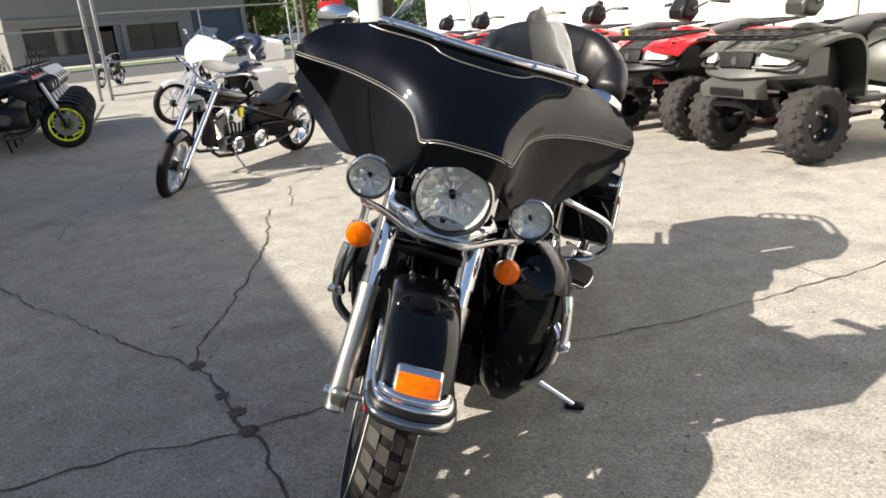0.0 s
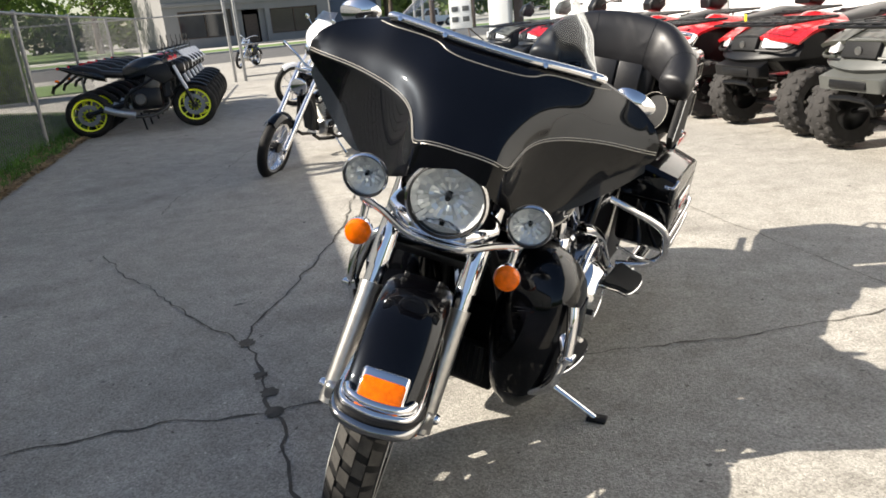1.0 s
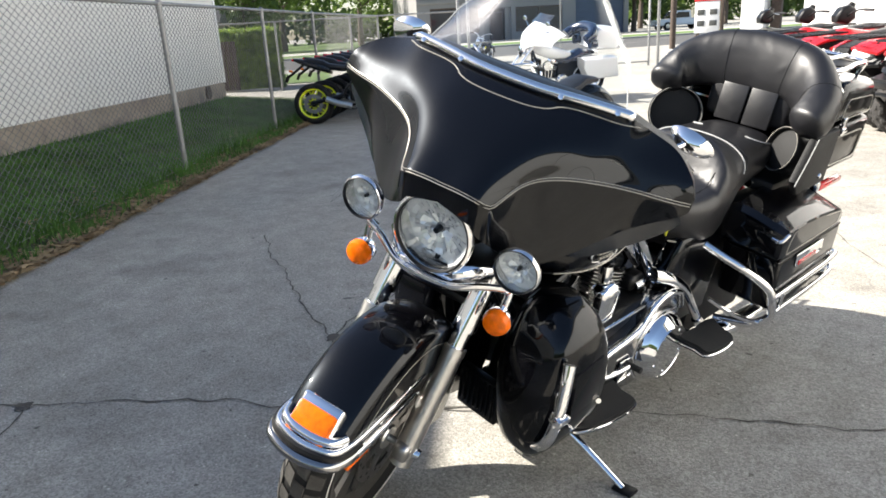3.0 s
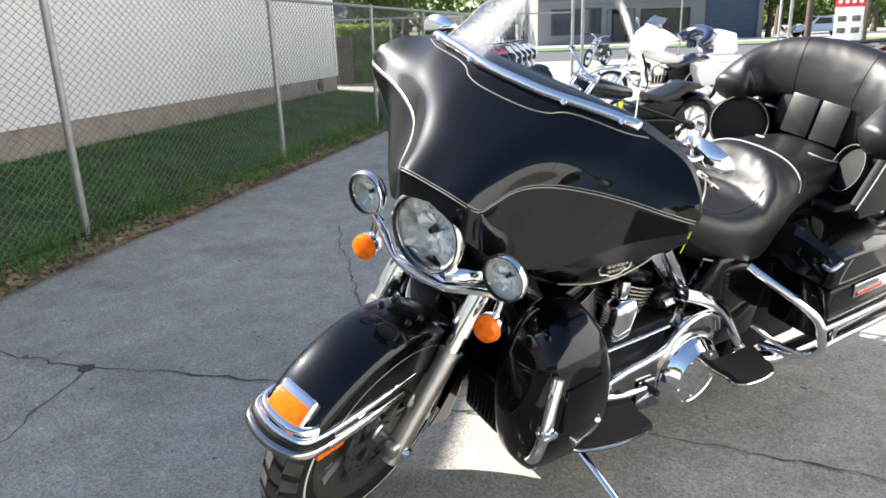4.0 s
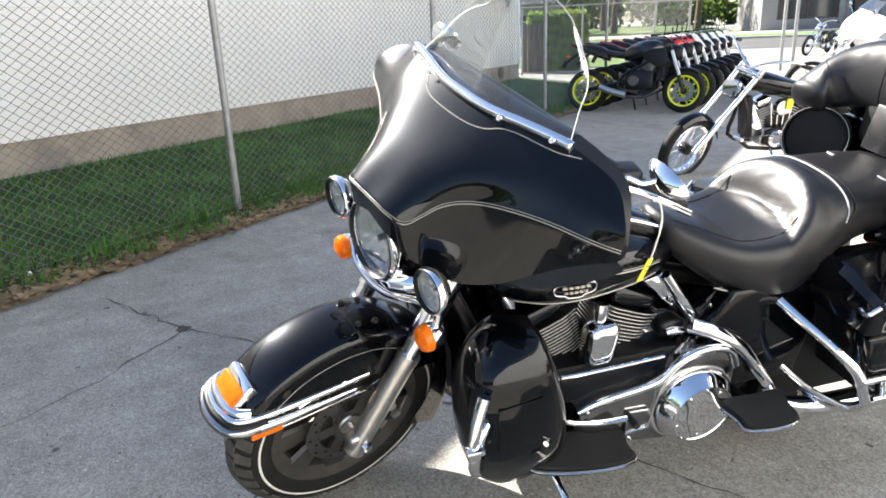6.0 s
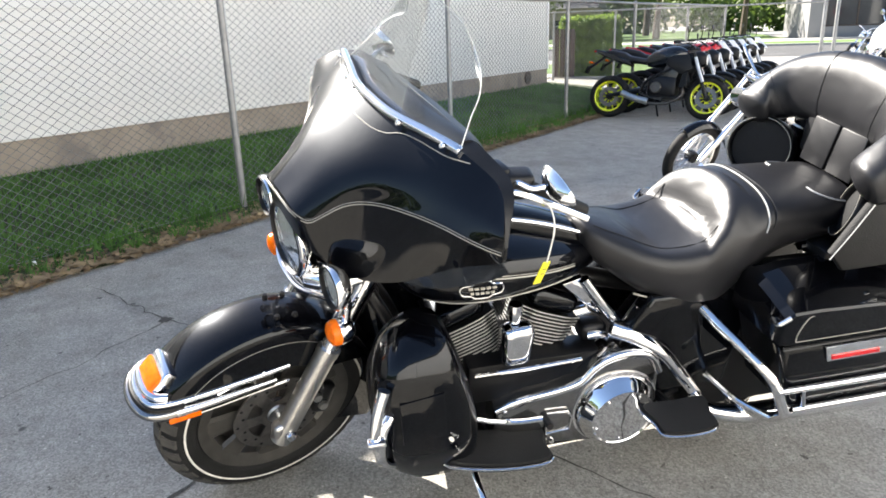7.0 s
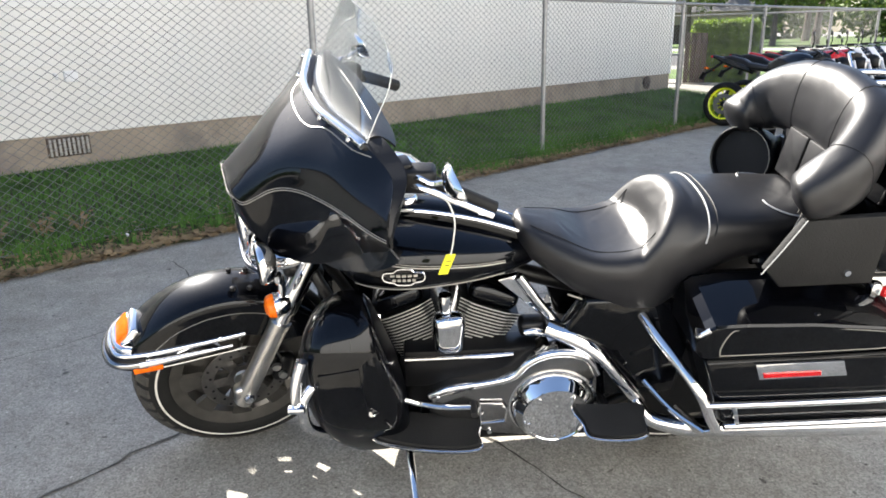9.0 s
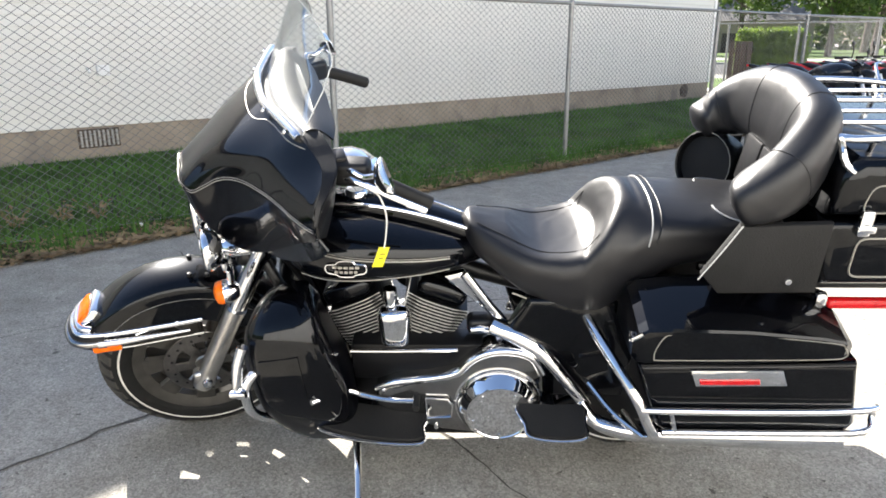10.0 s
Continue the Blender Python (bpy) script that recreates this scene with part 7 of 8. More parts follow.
def quad(m, mat, pod_mat, label, group):
    q = thing("quad_bike", m, label, "quad bike", group)
    def p(name, bm, mt, par=None, lab=""):
        return part(name, bm, M[mt], par or q, lab)
    for x, r, w in ((0.62, 0.31, 0.22), (-0.62, 0.31, 0.26)):
        for s in (1, -1):
            knobby_wheel(q, x, 0.46 * s, r, w, s)
            p("suspension_arm", tube([(x - 0.06, 0.12 * s, 0.36), (x, 0.38 * s, 0.30)], 0.022, 8, 1), "satin")
            p("shock_absorber", tube([(x, 0.15 * s, 0.62), (x, 0.32 * s, 0.34)], 0.03, 10, 1), "satin")
    p("engine", box(0.62, 0.34, 0.36, 0.06, at(0.0, 0, 0.44), 2), "satin")
    p("skid_plate", box(1.1, 0.36, 0.04, 0.01, at(0.1, 0, 0.25)), "plastic")
    # front body
    def fender(path, y0, yo, s):
        cen_ = spline(path, 4)
        n_ = len(cen_) - 1
        def f(u, v):
            c = cen_[min(n_, int(round(u * n_)))]
            return (c[0] - 0.10 * v * v * (1 - u), s * (y0 + (yo - y0) * v), c[2] - 0.045 * v * v * (1 - u))
        return sheet(f, n_, 6, 0.03)
    fascia = mat if mat == "olive" else "plastic"
    cw = bmesh.new()
    loft(cw, [[(x, y, z) for x, z in ((0.99 - 0.85 * y * y, 0.575 + 0.05 * abs(y)), (1.03 - 0.95 * y * y, 0.605 + 0.05 * abs(y)), (1.02 - 0.95 * y * y, 0.635 + 0.05 * abs(y)), (0.975 - 0.9 * y * y, 0.67 + 0.06 * abs(y)), (0.93 - 0.7 * y * y, 0.81 - 0.10 * y * y), (0.82 - 0.5 * y * y, 0.835 - 0.10 * y * y), (0.55, 0.80), (0.55, 0.60))] for y in (-0.49, -0.44, -0.36, -0.28, -0.20, -0.10, 0.0, 0.10, 0.20, 0.28, 0.36, 0.44, 0.49)])
    p("front_cowl", cw, "grey_plastic" if mat == "olive" else "plastic", None, "moulded front fascia")
    p("hood", prism([(0.30, 0.70), (0.90, 0.70), (0.94, 0.80), (0.74, 0.872), (0.36, 0.90)], -0.20, 0.20, 0.04, 3), fascia, None, "moulded hood under the front rack")
    for s in (1, -1):
        p("inner_fender", prism([(0.90, 0.60), (0.88, 0.76), (0.72, 0.82), (0.5, 0.855), (0.34, 0.84), (0.25, 0.76), (0.20, 0.58), (0.18, 0.42), (0.45, 0.45), (0.8, 0.5)], 0.18 * s, 0.345 * s, 0.02, 2), "plastic", None, "black inner fender")
        p("front_fender", fender([(0.94, 0, 0.785), (0.76, 0, 0.86), (0.52, 0, 0.895), (0.33, 0, 0.88), (0.22, 0, 0.79), (0.165, 0, 0.60), (0.14, 0, 0.40)], 0.17, 0.52, s), mat, None, "moulded front wheel fender")
        p("rear_fender", fender([(-1.02, 0, 0.70), (-0.90, 0, 0.83), (-0.62, 0, 0.88), (-0.36, 0, 0.84), (-0.24, 0, 0.66), (-0.20, 0, 0.44)][::-1], 0.16, 0.55, s), mat, None, "moulded rear wheel fender")
        p("foot_well", box(0.5, 0.28, 0.03, 0.01, at(0.0, 0.38 * s, 0.36)), "plastic")
        lb = prism([(0.98, 0.715), (0.957, 0.79), (0.82, 0.83), (0.82, 0.74)], 0.215 * s, 0.415 * s, 0.018, 2)
        for v in lb.verts:                           # swept back and up at its outer end
            k = abs(v.co.y) - 0.20
            v.co.x -= 0.50 * k
            v.co.z -= 0.06 * k
        hl = p("head_lamp", lb, "reflector", None, "clear swept head lamp")
        p("bezel", tube([(0.995, 0.19 * s, 0.69), (0.885, 0.44 * s, 0.685), (0.70, 0.47 * s, 0.80), (0.78, 0.38 * s, 0.845)], 0.012, 8, 3), fascia, hl)
    gr = p("grille", box(0.04, 0.32, 0.12, 0.012, at(0.955, 0, 0.735) @ Matrix.Rotation(radians(-18), 4, "Y")), "mat")
    for k in range(5):
        p("grille_bar", box(0.012, 0.29, 0.007, 0.002, at(0.985 - 0.007 * k, 0, 0.69 + 0.021 * k)), "plastic", gr)
    p("grille_emblem", lathe([(0, 0.006), (0.03, 0.005), (0.03, 0), (0, 0)], 16), "alloy", gr).data.transform(at(0.985, 0, 0.735) @ TO_X)
    bu = p("bumper", prism([(0.90, 0.44), (1.04, 0.46), (1.06, 0.555), (0.93, 0.60)], -0.29, 0.29, 0.03, 3), "grey_plastic" if mat == "olive" else "plastic", None, "plastic front bumper")
    p("bumper_inset", box(0.02, 0.34, 0.06, 0.01, at(1.052, 0, 0.507)), "plastic", bu)
    p("bull_bar", tube([(0.95, -0.16, 0.30), (1.03, -0.16, 0.40), (1.03, 0.16, 0.40), (0.95, 0.16, 0.30)], 0.022, 8, 2), "satin")
    # racks
    for x0, x1, z in ((0.36, 0.98, 0.925), (-1.0, -0.40, 0.95)):
        rk = p("rack", tube([(x0, -0.42, z), (x1, -0.40, z - 0.03), (x1, 0.40, z - 0.03), (x0, 0.42, z)], 0.012, 8, 1, True), "plastic", None, "black tubular rack")
        for k in range(5):
            y = -0.28 + 0.14 * k
            p("rack_bar", tube([(x0, y, z), (x1, y, z - 0.03)], 0.009, 6, 1), "plastic", rk)
        for k in range(3):
            x = x0 + (x1 - x0) * (k + 0.5) / 3
            p("rack_bar", tube([(x, -0.41, z - 0.012), (x, 0.41, z - 0.012)], 0.010, 6, 1), "plastic", rk)
        for s in (1, -1):
            p("rack_foot", tube([((x0 + x1) / 2, 0.3 * s, z), ((x0 + x1) / 2, 0.26 * s, z - 0.2)], 0.012, 6, 1), "plastic", rk)
    p("tank_cover", lofted([(-0.05, 0.15, 0.92, 0.55, 0.75), (0.1, 0.17, 0.95, 0.55, 0.75), (0.25, 0.15, 0.97, 0.58, 0.78), (0.36, 0.10, 0.92, 0.62, 0.78)], 12, 18, 3.0), mat)
    st = bmesh.new()
    rings = []
    for x, hw, zt, zb in ((-0.78, 0.12, 0.97, 0.84), (-0.6, 0.16, 0.99, 0.80), (-0.3, 0.16, 0.94, 0.76), (-0.08, 0.13, 0.91, 0.76), (0.02, 0.09, 0.92, 0.80)):
        rings.append(ring_section(x, hw, zt, zb, (zt + zb) / 2, 18, 3.2))
    loft(st, rings)
    p("seat", st, "leather", None, "black saddle seat")
    p("side_panel", box(0.5, 0.30, 0.3, 0.05, at(-0.3, 0, 0.66), 2), mat)
    hb = p("handlebar", tube([(0.10, 0.40, 1.17), (0.18, 0.24, 1.18), (0.26, 0.08, 1.10), (0.27, 0, 1.08), (0.26, -0.08, 1.10), (0.18, -0.24, 1.18), (0.10, -0.40, 1.17)], 0.013, 8, 4), "satin", None, "black handlebar")
    for s in (1, -1):
        p("grip", tube([(0.135, 0.30 * s, 1.178), (0.09, 0.42 * s, 1.168)], 0.019, 10, 1), "mat", hb)
        p("lever", tube([(0.20, 0.26 * s, 1.17), (0.17, 0.38 * s, 1.155)], 0.007, 6, 1), "alloy", hb)
    p("instrument_pod", prism([(0.14, 1.08), (0.15, 1.20), (0.22, 1.245), (0.31, 1.22), (0.38, 1.12), (0.37, 1.04), (0.22, 1.01)], -0.11, 0.11, 0.045, 4), pod_mat, hb, "moulded instrument pod")
    p("dial", lathe([(0, 0.05), (0.035, 0.045), (0.045, 0.01), (0.045, 0), (0, 0)], 16), "plastic", hb).data.transform(at(0.18, 0, 1.225) @ Matrix.Rotation(radians(-30), 4, "Y"))
    for o in q.children:                             # the body rides high over its wheels
        if o.name.split(".")[0] not in ("wheel", "suspension_arm", "skid_plate"):
            for c in [o] + list(o.children_recursive):
                c.data.transform(at(0, 0, 0.07))
    return q


ROW_D = FDIR.copy()
QA = Vector((2.06, 6.32, 0))
QYAW = math.degrees(math.atan2(-0.53, -0.85))
QUADS = (
    (0.0, "olive", "olive", "olive-green quad bike with grey bumper and black racks", 0),
    (1.62, "red_paint", "plastic", "red quad bike with black pod and racks", 0.15),
    (3.1, "red_paint", "plastic", "red quad bike with black racks", 0.1),
    (4.6, "red_paint", "plastic", "red quad bike with black racks", 0.2),
    (6.1, "red_paint", "plastic", "red quad bike with black racks", 0.1),
    (7.6, "red_paint", "plastic", "red quad bike with black racks", 0.2),
    (9.1, "grey_plastic", "plastic", "grey quad bike with black racks", 0.1),
)
protos = {}
for k, (s, mt, pm, lab, back) in enumerate(QUADS):
    p = QA + ROW_D * s + Vector((0.85, 0.53, 0)) * (0.62 * 1.08 + back)
    mm = Matrix.Translation(p) @ Matrix.Rotation(radians(QYAW + (0, 3, -2, 2, 0, -3, 1)[k]), 4, "Z") @ Matrix.Scale(1.08, 4)
    if mt in protos:
        o = copy_thing(protos[mt], mm)
        o.matrix_world = mm
        o["label"] = lab
    else:
        o = quad(mm, mt, pm, lab, "row of quad bikes")
        protos[mt] = o
yt = new("hang_tag", to_mesh("hang_tag", box(0.02, 0.09, 0.16, 0.004), M["yellow"]))
yt.matrix_world = Matrix.Translation(QA + ROW_D * 1.62 + Vector((-0.12, 0.35, 1.05)))
tagged(yt, "yellow hang tag on a red quad bike's rack", "tag")


def street_bike(m, body, rim, label, group, guard="silver_paint", shroud="plastic"):
    """A naked street bike: x forward, origin on the ground between the wheels, lifted on its side stand."""
    q = thing("street_motorcycle", m, label, "motorcycle", group)
    def p(name, bm, mt, par=None, lab=""):
        return part(name, bm, M[mt], par or q, lab)
    spoked_wheel(q, 0.70, 0, 0.305, 0.125, rim, "cast front wheel")
    spoked_wheel(q, -0.70, 0, 0.31, 0.17, rim, "cast rear wheel")
    for x in (0.70, -0.70):
        for s in (1, -1):
            d = lathe([(0.09, 0.062 * s), (0.145, 0.062 * s), (0.145, 0.067 * s), (0.09, 0.067 * s)], 32, True)
            d.transform(at(x, 0, 0.305) @ TO_Y)
            p("brake_disc", d, "disc")
    for s in (1, -1):
        fk = p("fork_leg", tube([(0.70, 0.095 * s, 0.30), (0.60, 0.095 * s, 0.58), (0.48, 0.095 * s, 0.92)], 0.026, 10, 1), "satin")
        p("fork_guard", tube([(0.635, 0.11 * s, 0.52), (0.575, 0.115 * s, 0.68), (0.51, 0.11 * s, 0.86)], 0.034, 10, 3, flat=0.6), guard, fk, "bright fork guard")
        p("swing_arm", tube([(-0.18, 0.10 * s, 0.42), (-0.70, 0.115 * s, 0.31)], 0.028, 8, 1), "satin")
        p("frame_rail", tube([(0.40, 0.05 * s, 0.86), (0.18, 0.14 * s, 0.70), (-0.15, 0.13 * s, 0.52), (-0.22, 0.11 * s, 0.36)], 0.022, 8, 4), "satin")
        p("foot_peg", tube([(-0.2, 0.14 * s, 0.36), (-0.2, 0.24 * s, 0.37)], 0.012, 8, 1), "satin")
        mi = p("mirror", lathe([(0, 0.012), (0.04, 0.008), (0.05, 0), (0, -0.006)], 20), "plastic", None, "round black mirror")
        mi.data.transform(at(0.42, 0.34 * s, 1.22) @ TO_X @ Matrix.Diagonal((0.7, 1.3, 1, 1)))
        p("mirror_stem", tube([(0.40, 0.24 * s, 1.06), (0.43, 0.31 * s, 1.14), (0.42, 0.33 * s, 1.20)], 0.007, 6, 3), "satin", mi)
        p("tank_shroud", prism([(0.50, 0.70), (0.42, 0.90), (0.16, 0.88), (0.12, 0.76), (0.34, 0.62)], 0.13 * s, 0.17 * s, 0.012, 2), shroud)
        p("radiator_side", prism([(0.40, 0.44), (0.44, 0.66), (0.36, 0.68), (0.32, 0.44)], 0.12 * s, 0.15 * s, 0.008, 1), "plastic")
    p("front_fender", sheet(lambda u, v: (0.70 + 0.335 * math.cos(radians(50 + 100 * u)), -0.07 + 0.14 * v, 0.305 + 0.335 * math.sin(radians(50 + 100 * u)) - 0.03 * (2 * v - 1) ** 2), 12, 6, 0.005), "plastic")
    p("engine", box(0.42, 0.30, 0.30, 0.05, at(0.08, 0, 0.46), 2), "satin", None, "dark grey engine block")
    p("cylinder_head", box(0.22, 0.28, 0.22, 0.03, at(0.20, 0, 0.66) @ Matrix.Rotation(radians(25), 4, "Y"), 2), "wheel")
    for s in (1, -1):
        cv = lathe([(0, 0.03), (0.07, 0.025), (0.085, 0), (0, 0)], 20)
        cv.transform(at(0.0, 0.15 * s, 0.44) @ Matrix.Rotation(radians(-90 * s), 4, "X"))
        p("engine_cover", cv, "wheel")
    p("radiator", box(0.04, 0.30, 0.24, 0.01, at(0.40, 0, 0.56) @ Matrix.Rotation(radians(-15), 4, "Y")), "satin")
    p("exhaust", tube([(0.34, -0.04, 0.50), (0.36, -0.06, 0.34), (0.15, -0.08, 0.22), (-0.15, -0.10, 0.22)], 0.024, 10, 4), "wheel")
    p("muffler", tube([(-0.10, -0.14, 0.24), (-0.34, -0.17, 0.30), (-0.48, -0.18, 0.36)], (0.05, 0.045), 14, 3), "alloy", None, "short silver muffler")
    p("fuel_tank", lofted([(-0.16, 0.10, 0.90, 0.74, 0.82), (-0.05, 0.145, 0.97, 0.72, 0.84), (0.12, 0.175, 1.02, 0.74, 0.88), (0.28, 0.15, 1.02, 0.78, 0.89), (0.38, 0.07, 0.97, 0.82, 0.89)], 14, 20, 2.6), body, None, "rounded fuel tank")
    st = bmesh.new()
    loft(st, [ring_section(x, hw, zt, zb, (zt + zb) / 2, 16, 3.0) for x, hw, zt, zb in ((-0.80, 0.05, 0.98, 0.93), (-0.68, 0.09, 0.99, 0.89), (-0.5, 0.11, 0.95, 0.84), (-0.42, 0.12, 0.90, 0.80), (-0.2, 0.11, 0.86, 0.77), (-0.08, 0.06, 0.87, 0.79))])
    p("seat", st, "leather", None, "stepped black seat")
    p("tail", lofted([(-0.98, 0.02, 1.0, 0.965, 0.98), (-0.85, 0.06, 0.98, 0.90, 0.94), (-0.6, 0.10, 0.92, 0.80, 0.86), (-0.4, 0.11, 0.86, 0.74, 0.80)], 10, 14, 3.0), body, None, "pointed tail section")
    p("tail_lamp", box(0.03, 0.10, 0.03, 0.008, at(-0.975, 0, 0.97)), "red_lens", None, "red tail lamp")
    p("plate_bracket", tube([(-0.82, 0, 0.90), (-0.98, 0, 0.78), (-1.08, 0, 0.72)], 0.02, 6, 2), "plastic")
    p("number_plate", box(0.012, 0.17, 0.11, 0.003, at(-1.08, 0, 0.70) @ Matrix.Rotation(radians(25), 4, "Y")), "plastic", None, "blank dark plate holder")
    for s in (1, -1):
        p("turn_signal", box(0.05, 0.09, 0.03, 0.012, at(-1.0, 0.10 * s, 0.80), 2), "amber", None, "small amber turn signal")
    hl = p("head_lamp", lofted([(0.46, 0.07, 0.93, 0.76, 0.85), (0.54, 0.11, 0.96, 0.73, 0.85), (0.62, 0.10, 0.93, 0.74, 0.84), (0.655, 0.07, 0.90, 0.77, 0.83)], 8, 16, 2.6), "plastic", None, "compact black head lamp")
    if shroud != "plastic":
        p("lamp_cowl", sheet(lambda u, v: (0.70 - 0.16 * v - 0.08 * (2 * u - 1) ** 2, (2 * u - 1) * (0.085 - 0.05 * v), 0.86 + 0.19 * v), 10, 6, 0.008), shroud, hl, "white flyscreen")
    gl = lathe([(0, 0.012), (0.05, 0.008), (0.07, 0), (0, 0)], 20)
    gl.transform(at(0.652, 0, 0.835) @ TO_X)
    p("lens", gl, "white_paint", hl)
    hb = p("handlebar", tube([(0.28, 0.38, 1.04), (0.36, 0.26, 1.06), (0.45, 0.10, 1.02), (0.46, 0, 1.0), (0.45, -0.10, 1.02), (0.36, -0.26, 1.06), (0.28, -0.38, 1.04)], 0.012, 8, 4), "satin")
    for s in (1, -1):
        p("grip", tube([(0.335, 0.30 * s, 1.052), (0.265, 0.40 * s, 1.036)], 0.018, 8, 1), "mat", hb)
        p("lever", tube([(0.42, 0.24 * s, 1.05), (0.35, 0.38 * s, 1.03)], 0.006, 6, 1), "alloy", hb)
    p("side_stand", tube([(-0.05, 0.12, 0.28), (-0.02, 0.24, 0.045)], 0.014, 8, 1), "satin")
    return q


BF = Vector((0.80, 0.60, 0)).normalized()
B0 = (Vector((-6.85, 9.32, 0)) + Vector((-8.12, 8.37, 0))) / 2
BIKES = (
    ("skin", "lime", "dark blue-black naked motorcycle with lime-yellow wheels"),
    ("plastic", "lime", "black naked motorcycle with lime-yellow wheels"),
    ("red_paint", "satin", "red naked motorcycle with black wheels"),
    ("red_paint", "satin", "red naked motorcycle with black wheels"),
    ("blue_paint", "satin", "dark blue motorcycle with black wheels"),
    ("blue_paint", "satin", "dark blue motorcycle with black wheels"),
    ("plastic", "satin", "black motorcycle with black wheels"),
)
bp = {}
for k, (bd, rm, lab) in enumerate(BIKES):
    c = B0 + FDIR * (0.70 * k) + BF * (0.008 * k)
    mm = Matrix.Translation(c) @ Matrix.Rotation(math.atan2(BF.y, BF.x) + radians((0, 2, -1, 1, 2, 0, -2)[k]), 4, "Z") @ Matrix.Rotation(radians(-9), 4, "X") @ Matrix.Scale(1.10, 4)
    if (bd, rm) in bp:
        o = copy_thing(bp[bd, rm], mm)
        o.matrix_world = mm
    else:
        bp[bd, rm] = street_bike(mm, bd, rm, lab, "row of street motorcycles", shroud="plastic" if k < 2 else "white_paint")


def cruiser(m, long, paint, label, name="chopper_motorcycle", batwing=None, bags=False, steer=0.0):
    """A low cruiser; long is its wheelbase."""
    q = thing(name, m, label, "motorcycle")
    def p(name_, bm, mt, par=None, lab=""):
        return part(name_, bm, M[mt], par or q, lab)
    a, b = long / 2, -long / 2
    spoked_wheel(q, a, 0, 0.33, 0.10, "chrome", "chrome front wheel", spokes=24 if not bags else 9, thin=not bags, rim_frac=0.76)
    spoked_wheel(q, b, 0, 0.33, 0.22 if not bags else 0.16, "chrome", "chrome rear wheel", rim_frac=0.70, spokes=7)
    neck = Vector((a - 0.50 - (0.10 if not bags else 0), 0, 0.98))
    for s in (1, -1):
        lo = Vector((a, 0.10 * s, 0.33))
        tp = Vector((neck.x, 0.11 * s, neck.z))
        f = p("fork_leg", tube([lo, lo.lerp(tp, 0.45)], 0.034, 12, 1), "chrome", None, "chrome fork leg")
        p("fork_tube", tube([lo.lerp(tp, 0.42), tp + (tp - lo) * 0.08], 0.027, 12, 1), "chrome", f)
        p("frame_tube", tube([(neck.x, 0, 0.90), (neck.x - 0.10, 0.12 * s, 0.55), (neck.x - 0.14, 0.14 * s, 0.24), (b + 0.45, 0.14 * s, 0.24), (b + 0.1, 0.12 * s, 0.36)], 0.02, 8, 4), "satin")
        p("foot_peg", tube([(neck.x + 0.02, 0.15 * s, 0.36), (neck.x + 0.02, 0.30 * s, 0.37)], 0.018, 8, 1), "chrome")
        p("exhaust", tube([(0.10, -0.10, 0.52), (0.22, -0.18, 0.40), (0.05, -0.2, 0.28 + 0.07 * (s > 0)), (b + 0.1, -0.22, 0.26 + 0.09 * (s > 0))], (0.025, 0.036), 10, 4), "chrome")
    p("triple_clamp", box(0.07, 0.28, 0.05, 0.015, at(neck.x, 0, neck.z), 2), "chrome")
    p("front_fender", sheet(lambda u, v: (a + 0.36 * math.cos(radians(60 + 105 * u)), -0.065 + 0.13 * v, 0.33 + 0.36 * math.sin(radians(60 + 105 * u)) - 0.05 * (2 * v - 1) ** 2), 14, 8, 0.005), paint)
    p("rear_fender", sheet(lambda u, v: (b + 0.37 * math.cos(radians(25 + 140 * u)), -0.125 + 0.25 * v, 0.34 + 0.37 * math.sin(radians(25 + 140 * u)) - 0.06 * (2 * v - 1) ** 2), 16, 8, 0.006), paint, None, "curved rear fender")
    hl = lathe([(0, -0.12), (0.06, -0.11), (0.085, -0.03), (0.09, 0.0), (0.08, 0.006), (0, 0.012)], 24)
    hl.transform(at(neck.x + 0.20, 0, 0.86) @ TO_X)
    p("head_lamp", hl, "chrome", None, "round chrome head lamp")
    hb = p("handlebar", tube([(neck.x - 0.28, 0.40, 1.12), (neck.x - 0.10, 0.33, 1.18), (neck.x + 0.0, 0.14, 1.12), (neck.x, 0, 1.03), (neck.x, -0.14, 1.12), (neck.x - 0.10, -0.33, 1.18), (neck.x - 0.28, -0.40, 1.12)], 0.014, 10, 4), "chrome", None, "wide chrome handlebar")
    for s in (1, -1):
        p("grip", tube([(neck.x - 0.18, 0.37 * s, 1.15), (neck.x - 0.31, 0.41 * s, 1.11)], 0.02, 10, 1), "mat", hb)
        if not bags:
            continue
        mi = p("mirror", lathe([(0, 0.02), (0.04, 0.014), (0.05, 0), (0, -0.004)], 20), "chrome", hb)
        mi.data.transform(at(neck.x - 0.06, 0.40 * s, 1.32) @ TO_X @ Matrix.Diagonal((0.8, 1.3, 1, 1)))
        p("mirror_stem", tube([(neck.x - 0.10, 0.33 * s, 1.18), (neck.x - 0.06, 0.38 * s, 1.30)], 0.007, 6, 1), "chrome", hb)
    tx = neck.x - 0.02
    p("fuel_tank", lofted([(tx - 0.68, 0.06, 0.80, 0.70, 0.75), (tx - 0.5, 0.13, 0.86, 0.70, 0.77), (tx - 0.28, 0.17, 0.93, 0.72, 0.82), (tx - 0.1, 0.13, 0.97, 0.78, 0.87), (tx, 0.05, 0.95, 0.85, 0.90)], 14, 18, 2.5), paint, None, "teardrop fuel tank")
    st = bmesh.new()
